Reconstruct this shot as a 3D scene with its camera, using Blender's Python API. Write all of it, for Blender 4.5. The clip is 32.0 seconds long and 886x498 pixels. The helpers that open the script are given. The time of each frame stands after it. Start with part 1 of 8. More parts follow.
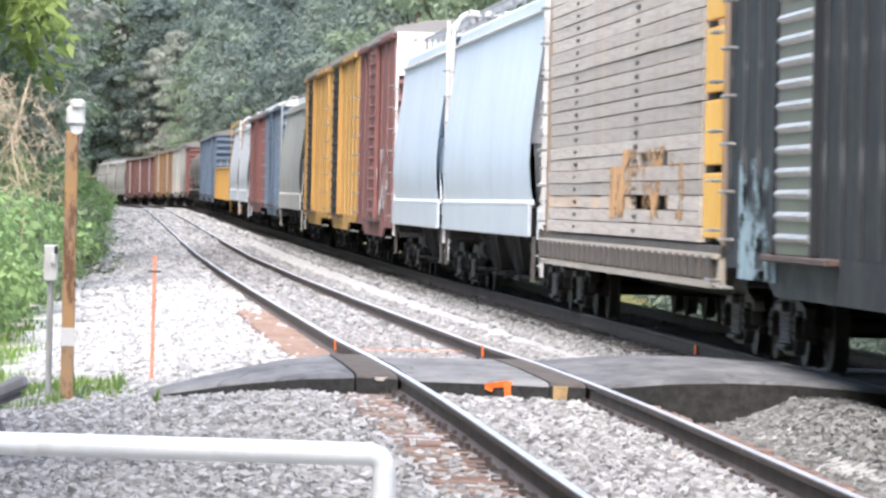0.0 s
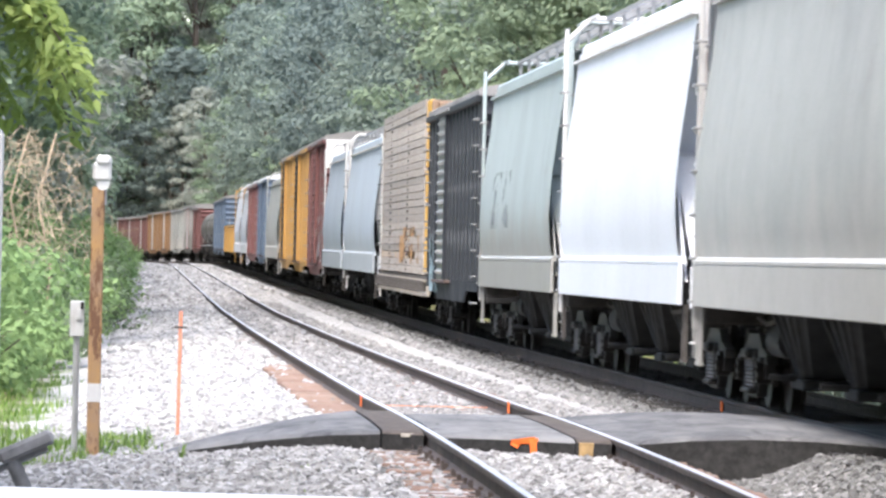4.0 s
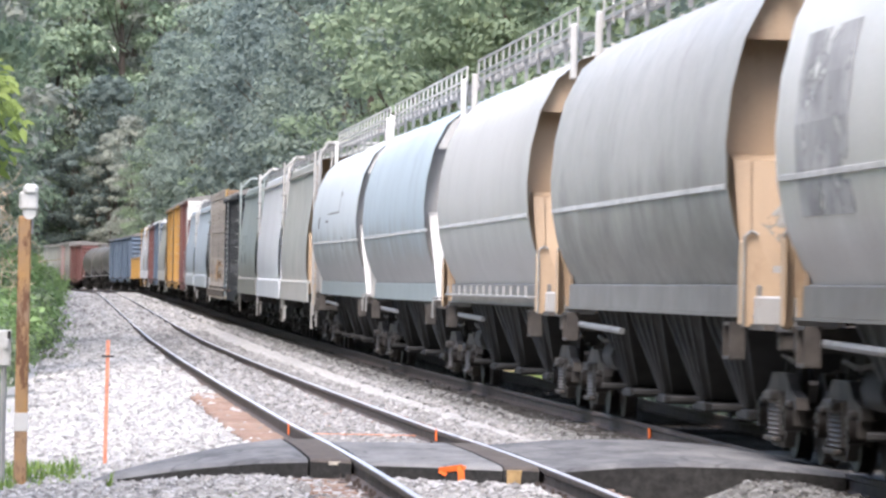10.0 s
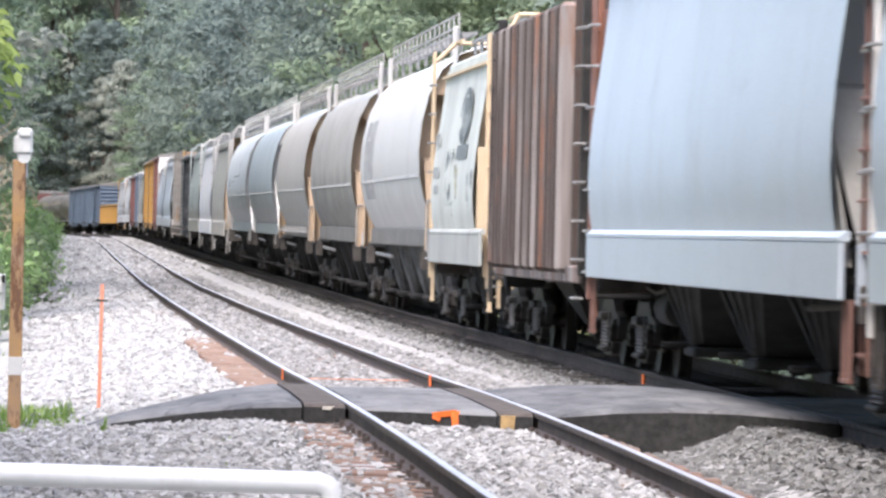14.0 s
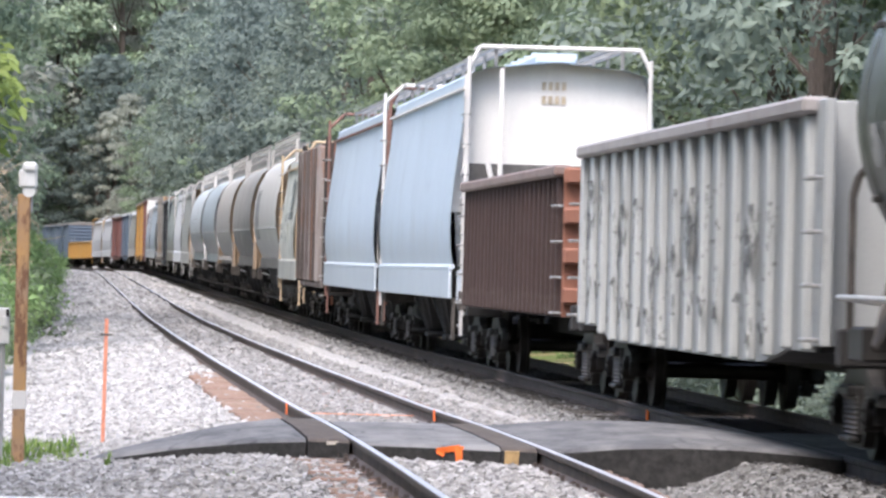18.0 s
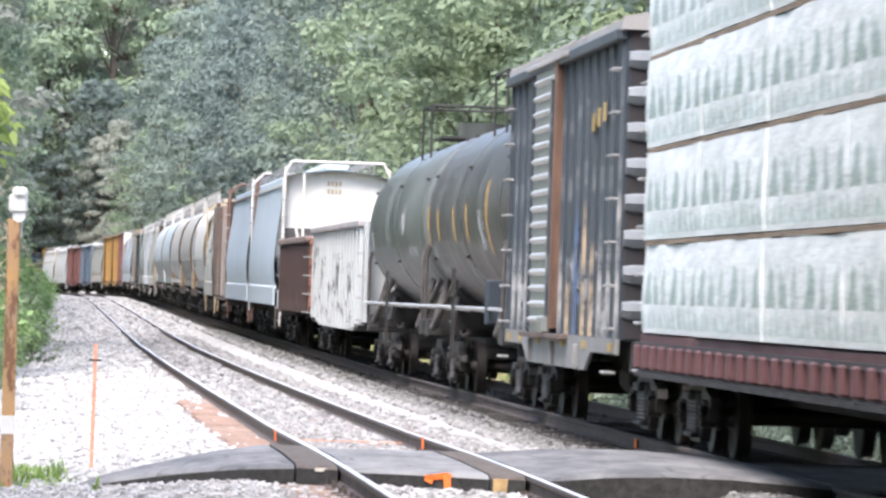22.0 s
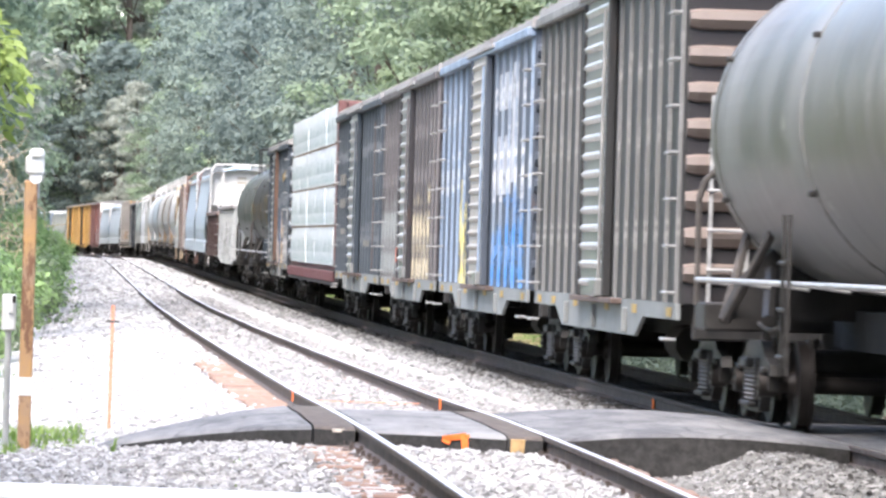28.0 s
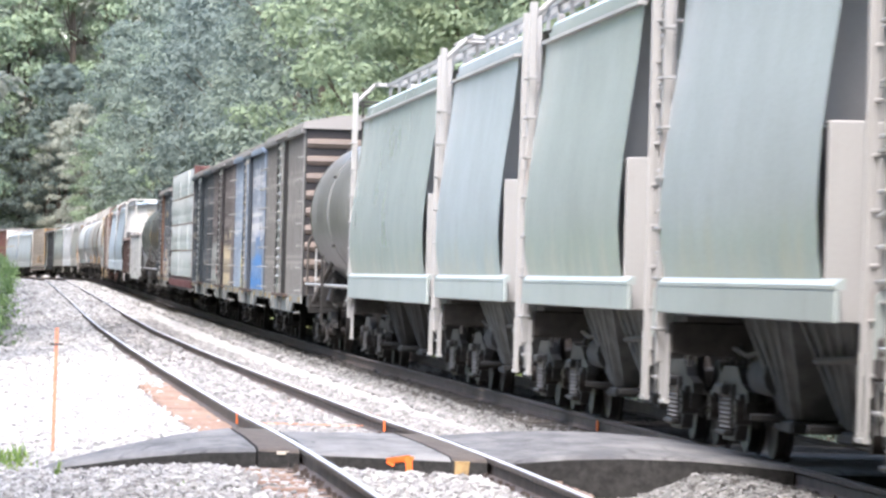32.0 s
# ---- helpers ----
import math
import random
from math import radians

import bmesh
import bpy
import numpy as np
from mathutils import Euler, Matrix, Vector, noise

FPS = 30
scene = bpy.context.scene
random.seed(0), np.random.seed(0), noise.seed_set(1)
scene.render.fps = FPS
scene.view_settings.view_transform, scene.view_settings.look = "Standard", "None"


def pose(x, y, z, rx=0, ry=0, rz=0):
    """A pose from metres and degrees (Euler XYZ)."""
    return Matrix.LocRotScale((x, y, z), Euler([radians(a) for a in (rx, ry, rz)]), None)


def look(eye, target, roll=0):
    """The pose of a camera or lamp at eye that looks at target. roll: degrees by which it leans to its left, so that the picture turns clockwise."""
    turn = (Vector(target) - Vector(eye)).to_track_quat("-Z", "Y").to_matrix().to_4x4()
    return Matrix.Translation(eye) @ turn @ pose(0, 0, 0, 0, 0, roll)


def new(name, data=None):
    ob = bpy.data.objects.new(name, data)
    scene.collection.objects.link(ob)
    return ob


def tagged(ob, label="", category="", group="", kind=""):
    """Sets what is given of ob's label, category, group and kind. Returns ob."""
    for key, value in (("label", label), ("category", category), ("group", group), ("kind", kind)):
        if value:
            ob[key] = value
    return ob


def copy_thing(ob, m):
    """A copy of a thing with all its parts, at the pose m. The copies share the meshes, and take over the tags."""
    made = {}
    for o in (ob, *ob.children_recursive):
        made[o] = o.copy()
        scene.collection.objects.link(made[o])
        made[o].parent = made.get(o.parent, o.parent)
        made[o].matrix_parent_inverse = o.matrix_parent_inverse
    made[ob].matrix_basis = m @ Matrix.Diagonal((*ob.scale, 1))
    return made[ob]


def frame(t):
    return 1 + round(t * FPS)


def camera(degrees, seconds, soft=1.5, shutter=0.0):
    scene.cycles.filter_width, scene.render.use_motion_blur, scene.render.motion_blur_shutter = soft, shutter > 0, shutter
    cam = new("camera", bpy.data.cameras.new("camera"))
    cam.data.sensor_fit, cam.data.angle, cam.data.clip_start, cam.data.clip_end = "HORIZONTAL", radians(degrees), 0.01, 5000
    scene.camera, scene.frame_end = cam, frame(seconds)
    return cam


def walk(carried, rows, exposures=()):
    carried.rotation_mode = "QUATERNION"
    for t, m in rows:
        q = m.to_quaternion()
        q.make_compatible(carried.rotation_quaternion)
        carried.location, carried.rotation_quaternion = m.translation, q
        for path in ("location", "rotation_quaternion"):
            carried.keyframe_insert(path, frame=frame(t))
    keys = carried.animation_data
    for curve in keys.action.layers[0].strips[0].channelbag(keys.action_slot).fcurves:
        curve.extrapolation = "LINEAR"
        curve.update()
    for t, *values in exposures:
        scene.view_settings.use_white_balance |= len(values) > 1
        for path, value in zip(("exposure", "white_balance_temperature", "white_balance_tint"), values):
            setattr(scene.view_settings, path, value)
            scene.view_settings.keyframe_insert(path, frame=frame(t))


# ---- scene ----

# ---- camera: it stands beside the line and only turns; degrees to the right, up, clockwise ----
EYE = (-3.31, 0.0, 1.47)
TURNS = [
    (0, 3.400, -0.451, 1.277),
    (0.5, 3.478, -0.558, 1.496),
    (1, 3.490, -0.597, 1.635),
    (1.5, 3.058, 0.041, 1.532),
    (2, 3.101, 0.247, 1.520),
    (2.5, 2.957, 0.139, 1.619),
    (4.5, 3.160, 0.099, 1.286),
    (5, 3.221, 0.018, 1.637),
    (5.5, 3.477, 0.060, 1.613),
    (6, 3.460, 0.024, 1.504),
    (6.5, 3.506, 0.099, 1.594),
    (7, 3.425, 0.109, 1.513),
    (7.5, 3.508, -0.096, 1.428),
    (8, 3.576, 0.002, 1.416),
    (8.5, 3.379, -0.040, 1.259),
    (9, 3.699, 0.186, 1.359),
    (9.5, 3.589, 0.348, 1.319),
    (10, 3.858, 0.414, 1.138),
    (10.5, 3.736, 0.458, 1.092),
    (11, 3.861, 0.387, 1.354),
    (11.5, 3.664, 0.300, 1.422),
    (12, 3.791, 0.042, 1.439),
    (12.5, 3.746, -0.021, 1.283),
    (13, 3.866, 0.024, 1.340),
    (13.5, 3.786, -0.099, 1.471),
    (14, 3.927, -0.142, 1.317),
    (14.5, 3.946, -0.123, 1.208),
    (16.5, 3.869, -0.031, 1.302),
    (17, 4.024, 0.033, 1.477),
    (17.5, 3.697, 0.019, 1.258),
    (18, 3.872, 0.215, 1.485),
    (18.5, 3.941, 0.259, 1.332),
    (19, 3.814, 0.109, 1.605),
    (19.5, 3.779, 0.242, 1.578),
    (20, 3.899, 0.313, 1.714),
    (20.5, 3.934, 0.513, 1.639),
    (21, 4.037, 0.610, 1.634),
    (21.5, 3.962, 0.572, 1.729),
    (22, 3.969, 0.497, 1.821),
    (22.5, 3.976, 0.425, 1.925),
    (23, 3.839, 0.400, 1.703),
    (23.5, 3.905, 0.356, 1.781),
    (24, 3.828, 0.281, 1.821),
    (24.5, 3.933, 0.098, 1.731),
    (25, 4.036, 0.150, 1.560),
    (25.5, 4.008, 0.129, 1.537),
    (27.5, 3.908, 0.228, 1.701),
    (28, 3.808, 0.091, 1.685),
    (28.5, 3.962, 0.186, 1.513),
    (29, 4.150, 0.186, 1.427),
    (29.5, 4.147, 0.021, 1.578),
    (30, 4.112, -0.157, 1.536),
    (30.5, 4.139, -0.020, 1.435),
    (31, 4.245, -0.070, 1.356),
    (31.5, 4.351, 0.189, 1.471),
    (32, 4.372, 0.332, 1.603),
]


def aim(right, up, lean):
    a, b = radians(right), radians(up)
    way = Vector((math.sin(a) * math.cos(b), math.cos(a) * math.cos(b), math.sin(b)))
    return look(EYE, Vector(EYE) + way * 100, lean)


cam = camera(9.0, 32.0, soft=2.6, shutter=0.5)
walk(cam, [(t, aim(a, b, c)) for t, a, b, c in TURNS],
     exposures=[(0, 2.20, 6600, 12), (6, 2.14, 6600, 13), (10, 2.04, 6600, 15), (14, 2.04, 6600, 15), (17, 2.04, 6650, 14), (18, 1.89, 6600, 15), (20, 2.09, 6600, 14), (21, 2.34, 6600, 13), (22, 2.34, 6600, 14), (25, 2.29, 6600, 14), (28, 2.64, 6600, 14), (30, 2.64, 6650, 14), (32, 2.49, 6650, 14)])

# ---- world, sun ----
world = bpy.data.worlds.new("sky")
scene.world = world
world.use_nodes = True
wn = world.node_tree
sky = wn.nodes.new("ShaderNodeTexSky")
sky.sky_type, sky.sun_disc = "NISHITA", False
sky.sun_elevation, sky.sun_rotation = radians(55.5), radians(208)
sky.air_density, sky.dust_density = 1.0, 2.0
wn.links.new(sky.outputs[0], wn.nodes["Background"].inputs[0])
wn.nodes["Background"].inputs[1].default_value = 0.15
sun_data = bpy.data.lights.new("sun", "SUN")
sun_data.energy, sun_data.angle, sun_data.color = 1.5, radians(35), (1.0, 0.975, 0.95)
sun = new("sun", sun_data)
sun.matrix_basis = look((-24, -45, 74), (0, 0, 0))

# ---- materials ----
MATS = {}


def shader(name, rough=0.6, metal=0.0, spec=0.5):
    m = bpy.data.materials.new(name)
    m.use_nodes = True
    nt = m.node_tree
    b = nt.nodes["Principled BSDF"]
    b.inputs["Roughness"].default_value = rough
    b.inputs["Metallic"].default_value = metal
    b.inputs["Specular IOR Level"].default_value = spec
    return m, nt, b


def node(nt, kind, **vals):
    n = nt.nodes.new(kind)
    for k, v in vals.items():
        n.inputs[k.replace("_", " ")].default_value = v
    return n


def mixer(nt, fac, a, b, mode="MIX"):
    n = nt.nodes.new("ShaderNodeMix")
    n.data_type, n.blend_type = "RGBA", mode
    for i, v in ((0, fac), (6, a), (7, b)):
        if hasattr(v, "links"):
            nt.links.new(v, n.inputs[i])
        else:
            n.inputs[i].default_value = v if i == 0 else (*v, 1) if len(v) == 3 else v
    return n.outputs[2]


def ramp(nt, src, lo, hi, a=0.0, b=1.0):
    n = nt.nodes.new("ShaderNodeMapRange")
    n.inputs[1].default_value, n.inputs[2].default_value = lo, hi
    n.inputs[3].default_value, n.inputs[4].default_value = a, b
    nt.links.new(src, n.inputs[0])
    return n.outputs[0]


def noise_at(nt, scale, detail=4.0, stretch=(1, 1, 1), rough=0.6, off=(0, 0, 0)):
    tc = nt.nodes.new("ShaderNodeTexCoord")
    mp = nt.nodes.new("ShaderNodeMapping")
    mp.inputs["Scale"].default_value = stretch
    mp.inputs["Location"].default_value = off
    nt.links.new(tc.outputs["Object"], mp.inputs[0])
    n = node(nt, "ShaderNodeTexNoise", Scale=scale, Detail=detail, Roughness=rough)
    nt.links.new(mp.outputs[0], n.inputs["Vector"])
    return n.outputs["Fac"]


def bump(nt, b, height, strength=0.3, dist=0.01):
    n = node(nt, "ShaderNodeBump", Strength=strength, Distance=dist)
    nt.links.new(height, n.inputs["Height"])
    nt.links.new(n.outputs[0], b.inputs["Normal"])


def paint(name, rgb, rust=0.35, grime=0.5, rough=0.5, rust_rgb=(0.16, 0.075, 0.04), seed=0.0, spray=0.0, spray_z=0.0, spray_rgb=(0.47, 0.45, 0.40)):
    """Weathered paint on steel: faded patches, downward streaks of dirt, rust spots."""
    if name in MATS:
        return MATS[name]
    m, nt, b = shader(name, rough, 0.0, 0.2 if max(rgb) < 0.11 else 0.5)
    fade = noise_at(nt, 0.6, 2, (1, 0.3, 0.6), off=(seed, seed * 2, 0))
    col = mixer(nt, ramp(nt, fade, 0.3, 0.75, 0.0, 0.35), rgb, tuple(min(1, c * 1.18 + 0.025) for c in rgb))
    streak = noise_at(nt, 1.0, 4, (1.0, 0.7, 0.1), off=(seed, 1, 0))
    col = mixer(nt, ramp(nt, streak, 0.48, 0.74, 0.0, grime), col, tuple(c * 0.45 + 0.018 for c in rgb))
    spots = noise_at(nt, 2.4, 7, (1, 0.35, 0.5), 0.7, off=(4, seed, 0))
    col = mixer(nt, ramp(nt, spots, 0.60, 0.70, 0.0, rust), col, rust_rgb)
    if spray:
        # splashed dust, on P_STONE2 darkened for shade, ragged at its upper edge
        tc = nt.nodes.new("ShaderNodeTexCoord")
        sp = nt.nodes.new("ShaderNodeSeparateXYZ")
        nt.links.new(tc.outputs["Object"], sp.inputs[0])
        mm = nt.nodes.new("ShaderNodeMath")
        mm.operation = "MULTIPLY_ADD"
        nt.links.new(noise_at(nt, 1.1, 6, (1, 0.6, 0.3), 0.7, off=(seed, 8, 2)), mm.inputs[0])
        mm.inputs[1].default_value = 2.2
        nt.links.new(sp.outputs[2], mm.inputs[2])
        col = mixer(nt, ramp(nt, mm.outputs[0], 3.4 + spray_z, 2.75 + spray_z, 0.0, spray), col, spray_rgb)
    own = nt.nodes.new("ShaderNodeObjectInfo")
    col = mixer(nt, ramp(nt, own.outputs["Random"], 0, 1, 0.0, 0.16), col, tuple(c * 0.5 + 0.01 for c in rgb))
    fine = noise_at(nt, 30, 3, (1, 0.15, 1))
    col = mixer(nt, ramp(nt, fine, 0.4, 0.7, 0.0, 0.06), col, (0.05, 0.045, 0.04))
    nt.links.new(col, b.inputs["Base Color"])
    nt.links.new(ramp(nt, spots, 0.4, 0.7, rough, min(1, rough + (0.2 if rough > 0.45 else 0.05))), b.inputs["Roughness"])
    bump(nt, b, spots, 0.04 if rough > 0.45 else 0.01, 0.01)
    MATS[name] = m
    return m


def plain(name, rgb, rough=0.7, metal=0.0, vary=0.35, scale=6.0, relief=0.2, spec=0.4, stretch=(1, 1, 1)):
    if name in MATS:
        return MATS[name]
    m, nt, b = shader(name, rough, metal, spec)
    n1, n2 = noise_at(nt, scale, 6, stretch), noise_at(nt, scale * 0.13, 3, stretch)
    col = mixer(nt, ramp(nt, n1, 0.3, 0.7, 0.0, 1.0), tuple(c * (1 - vary) for c in rgb), tuple(min(1, c * (1 + vary)) for c in rgb))
    col = mixer(nt, ramp(nt, n2, 0.4, 0.7, 0.0, vary), col, tuple(c * 0.6 for c in rgb))
    nt.links.new(col, b.inputs["Base Color"])
    bump(nt, b, n1, relief, 0.01)
    MATS[name] = m
    return m


def island(name, cols, rough=0.85, per="Random Per Island", spec=0.3, through_light=0.0, relief=0.0, dirt=0.35):
    """Loose pieces of one mesh (or objects on one mesh) each take their own tone."""
    if name in MATS:
        return MATS[name]
    m, nt, b = shader(name, rough, 0, spec)
    src = nt.nodes.new("ShaderNodeNewGeometry" if per == "Random Per Island" else "ShaderNodeObjectInfo")
    cr = nt.nodes.new("ShaderNodeValToRGB")
    while len(cr.color_ramp.elements) < len(cols):
        cr.color_ramp.elements.new(0.5)
    for i, (e, c) in enumerate(zip(cr.color_ramp.elements, cols)):
        e.position, e.color = i / (len(cols) - 1), (*c, 1)
    nt.links.new(src.outputs[per], cr.inputs[0])
    n1 = noise_at(nt, 9.0, 4)
    col = mixer(nt, ramp(nt, n1, 0.35, 0.75, 0.0, dirt), cr.outputs[0], (0.03, 0.028, 0.024))
    nt.links.new(col, b.inputs["Base Color"])
    if relief:
        bump(nt, b, noise_at(nt, 25, 4), relief, 0.01)
    if through_light:
        tr = nt.nodes.new("ShaderNodeBsdfTranslucent")
        nt.links.new(cr.outputs[0], tr.inputs[0])
        mx = nt.nodes.new("ShaderNodeMixShader")
        mx.inputs[0].default_value = through_light
        nt.links.new(b.outputs[0], mx.inputs[1])
        nt.links.new(tr.outputs[0], mx.inputs[2])
        nt.links.new(mx.outputs[0], nt.nodes["Material Output"].inputs[0])
    MATS[name] = m
    return m


# bogie steels are darkened in colour for the shade below the wagons
STEEL_DARK = plain("dark oily cast steel", (0.027, 0.025, 0.023), 0.6, 0.2, 0.5, 5)
STEEL_BROWN = plain("brown dusty cast steel", (0.06, 0.053, 0.047), 0.8, 0.0, 0.5, 4)
WHEEL = plain("worn wheel steel", (0.02, 0.016, 0.014), 0.55, 0.3, 0.5, 5)
GREY_METAL = plain("galvanised steel", (0.42, 0.42, 0.41), 0.45, 0.5, 0.25, 5)
WHITE_POST = paint("chipped white paint", (0.58, 0.57, 0.545), 0.6, 0.5)
SPRING = plain("spring steel", (0.12, 0.112, 0.104), 0.6, 0.3, 0.3, 6)
TAN = paint("tan primer", (0.39, 0.28, 0.18), 0.45, 0.6)
# grimy underside steel, with the shade beneath the wagon in its colour
GRIME_SHADE = plain("grimy underside steel", (0.035, 0.034, 0.033), 0.9, 0, 0.4, 3)
GRIME_PALE = plain("dusty pale chute steel", (0.10, 0.10, 0.097), 0.8, 0, 0.4, 3)
# underframe coloured near black in place of its shade
UNDER_SHADE = plain("sooty underframe", (0.022, 0.021, 0.02), 0.9, 0, 0.4, 3)


def sprayed(name, rgb, seed=0.0, cover=0.5, scale=1.6):
    """Ragged sprayed paint: bare where the noise is low, so that the steel shows through."""
    if name in MATS:
        return MATS[name]
    m, nt, b = shader(name, 0.7)
    n = noise_at(nt, scale, 7, (1, 0.55, 1), 0.7, off=(seed, seed, 0))
    tone = noise_at(nt, 1.3, 4, off=(0, seed, 5))
    nt.links.new(mixer(nt, ramp(nt, tone, 0.4, 0.65), rgb, tuple(c * 0.55 for c in rgb)), b.inputs["Base Color"])
    clear = nt.nodes.new("ShaderNodeBsdfTransparent")
    mx = nt.nodes.new("ShaderNodeMixShader")
    nt.links.new(ramp(nt, n, cover - 0.02, cover + 0.04), mx.inputs[0])
    nt.links.new(clear.outputs[0], mx.inputs[1])
    nt.links.new(b.outputs[0], mx.inputs[2])
    nt.links.new(mx.outputs[0], nt.nodes["Material Output"].inputs[0])
    MATS[name] = m
    return m

def banded(name, rgb, pale, seed=0.0, rows=((1.75, 2.15), (2.75, 3.05), (3.5, 3.75)), amount=0.6, low=None, low_top=2.3):
    """Worn post paint crossed by broken pale rows of old lettering, and, where asked, a sprayed colour below a ragged edge."""
    if name in MATS:
        return MATS[name]
    m, nt, b = shader(name, 0.6, 0, 0.3)
    streak = noise_at(nt, 1.2, 5, (2, 2, 0.15), off=(seed, 0, 0))
    inf = nt.nodes.new("ShaderNodeObjectInfo")
    col = mixer(nt, ramp(nt, streak, 0.35, 0.7), tuple(c * 1.25 for c in rgb), tuple(c * 0.6 for c in rgb))
    col = mixer(nt, ramp(nt, inf.outputs["Random"], 0, 1, 0.0, 0.35), col, tuple(c * 0.55 for c in rgb))
    tc = nt.nodes.new("ShaderNodeTexCoord")
    sp = nt.nodes.new("ShaderNodeSeparateXYZ")
    nt.links.new(tc.outputs["Object"], sp.inputs[0])
    def times(a, c):
        n = nt.nodes.new("ShaderNodeMath")
        n.operation = "MULTIPLY"
        nt.links.new(a, n.inputs[0])
        nt.links.new(c, n.inputs[1])
        return n.outputs[0]
    def plus(a, c, k):
        n = nt.nodes.new("ShaderNodeMath")
        n.operation = "MULTIPLY_ADD"
        nt.links.new(c, n.inputs[0])
        n.inputs[1].default_value = k
        nt.links.new(a, n.inputs[2])
        return n.outputs[0]
    shift = plus(sp.outputs[2], inf.outputs["Random"], 0.16)
    wear = ramp(nt, noise_at(nt, 5, 4, off=(seed, 3, 1)), 0.42, 0.58)
    for lo, hi in rows:
        on = times(ramp(nt, shift, lo, lo + 0.04), ramp(nt, shift, hi, hi - 0.04))
        col = mixer(nt, ramp(nt, times(on, wear), 0, 1, 0, amount), col, pale)
    if low:
        rag = plus(sp.outputs[2], noise_at(nt, 2.0, 5, (1, 1, 0.5), off=(seed, 9, 4)), 1.0)
        rag = plus(rag, inf.outputs["Random"], 0.7)
        col = mixer(nt, times(ramp(nt, rag, low_top + 1.05, low_top + 0.7), ramp(nt, noise_at(nt, 3.0, 6, (1, 1, 0.6), 0.7, off=(1, seed, 6)), 0.40, 0.56)), col, low)
    nt.links.new(col, b.inputs["Base Color"])
    bump(nt, b, streak, 0.1, 0.01)
    MATS[name] = m
    return m


# ---- line of the railway: straight, then a long bend to the left; slight rise ----
TRACK_GAP = 4.04
BEND_AT, BEND_R = 430.0, 2400.0
_S = np.arange(-80.0, 760.0, 1.0)


def _smooth(knots, width):
    k = np.array(knots)
    v = np.interp(_S, k[:, 0], k[:, 1])
    w = np.hanning(width)
    return np.convolve(np.pad(v, width // 2, mode="edge"), w / w.sum(), "valid")[: len(_S)]


RISE_FAR = _smooth([(-80, 0), (110, 0), (165, 0.13), (235, 0.33), (300, 0.55), (370, 0.75), (440, 0.9), (520, 0.88), (610, 0.65), (760, 0.4)], 41)
RISE_NEAR = _smooth([(-80, -0.12), (25, -0.08), (42, 0), (52, 0), (62, -0.05), (90, -0.10), (120, -0.13), (160, -0.12), (200, 0.0), (260, 0.24), (330, 0.5), (420, 0.78), (520, 0.86), (610, 0.65), (760, 0.4)], 13)


def line(s, off=0.0, near=False):
    """A point on the line at s metres, off metres to its right, at rail height: x, y, z and heading to the left."""
    e = max(0.0, s - BEND_AT)
    a = e / BEND_R
    x, y = -BEND_R * (1 - math.cos(a)), min(s, BEND_AT) + BEND_R * math.sin(a)
    z = float(np.interp(s, _S, RISE_NEAR if near else RISE_FAR))
    return Vector((x + off * math.cos(a), y + off * math.sin(a), z)), a


# ---- small mesh kit ----
def part(name, bm, material, parent=None, label="", smooth=False):
    bmesh.ops.recalc_face_normals(bm, faces=bm.faces)
    me = bpy.data.meshes.new(name)
    bm.to_mesh(me)
    bm.free()
    if smooth:
        me.shade_smooth()
        me.set_sharp_from_angle(angle=radians(40))
    for m in material if isinstance(material, (list, tuple)) else (material,):
        me.materials.append(m)
    ob = new(name, me)
    if parent:
        ob.parent = parent
    if label:
        ob["label"] = label
    return ob


def again(ob, parent, m=None, name=None):
    """Another object on the same mesh."""
    o = new(name or ob.name.split(".")[0], ob.data)
    o.parent = parent
    if m is not None:
        o.matrix_basis = m
    if "label" in ob:
        o["label"] = ob["label"]
    return o


def thing(name, label, category, group="", kind="", m=None):
    ob = new(name)
    ob.empty_display_size = 0.2
    if m is not None:
        ob.matrix_basis = m
    return tagged(ob, label, category, group, kind)


def mesh(verts, faces):
    bm = bmesh.new()
    vs = [bm.verts.new(v) for v in verts]
    for f in faces:
        try:
            bm.faces.new([vs[i] for i in f])
        except ValueError:
            pass
    return bm


def box(bm, c, s, bevel=0.0, m=None, mat=0):
    r = bmesh.ops.create_cube(bm, size=1.0, matrix=(m or Matrix()) @ Matrix.Translation(c) @ Matrix.Diagonal((*s, 1)))
    fs = {f for v in r["verts"] for f in v.link_faces}
    for f in fs:
        f.material_index = mat
    if bevel:
        es = {e for v in r["verts"] for e in v.link_edges}
        bmesh.ops.bevel(bm, geom=list(es), offset=bevel, segments=1, affect="EDGES")
    return bm


def boxed(c, s, bevel=0.0):
    return box(bmesh.new(), c, s, bevel)


def rod(bm, a, b, r, seg=8, r2=None):
    a, b = Vector(a), Vector(b)
    d = b - a
    q = d.to_track_quat("Z", "Y").to_matrix().to_4x4()
    bmesh.ops.create_cone(bm, cap_ends=True, segments=seg, radius1=r, radius2=r if r2 is None else r2, depth=d.length,
                          matrix=Matrix.Translation((a + b) / 2) @ q)
    return bm


def tube(bm, pts, r, seg=8):
    for a, b in zip(pts, pts[1:]):
        rod(bm, a, b, r, seg)
    return bm


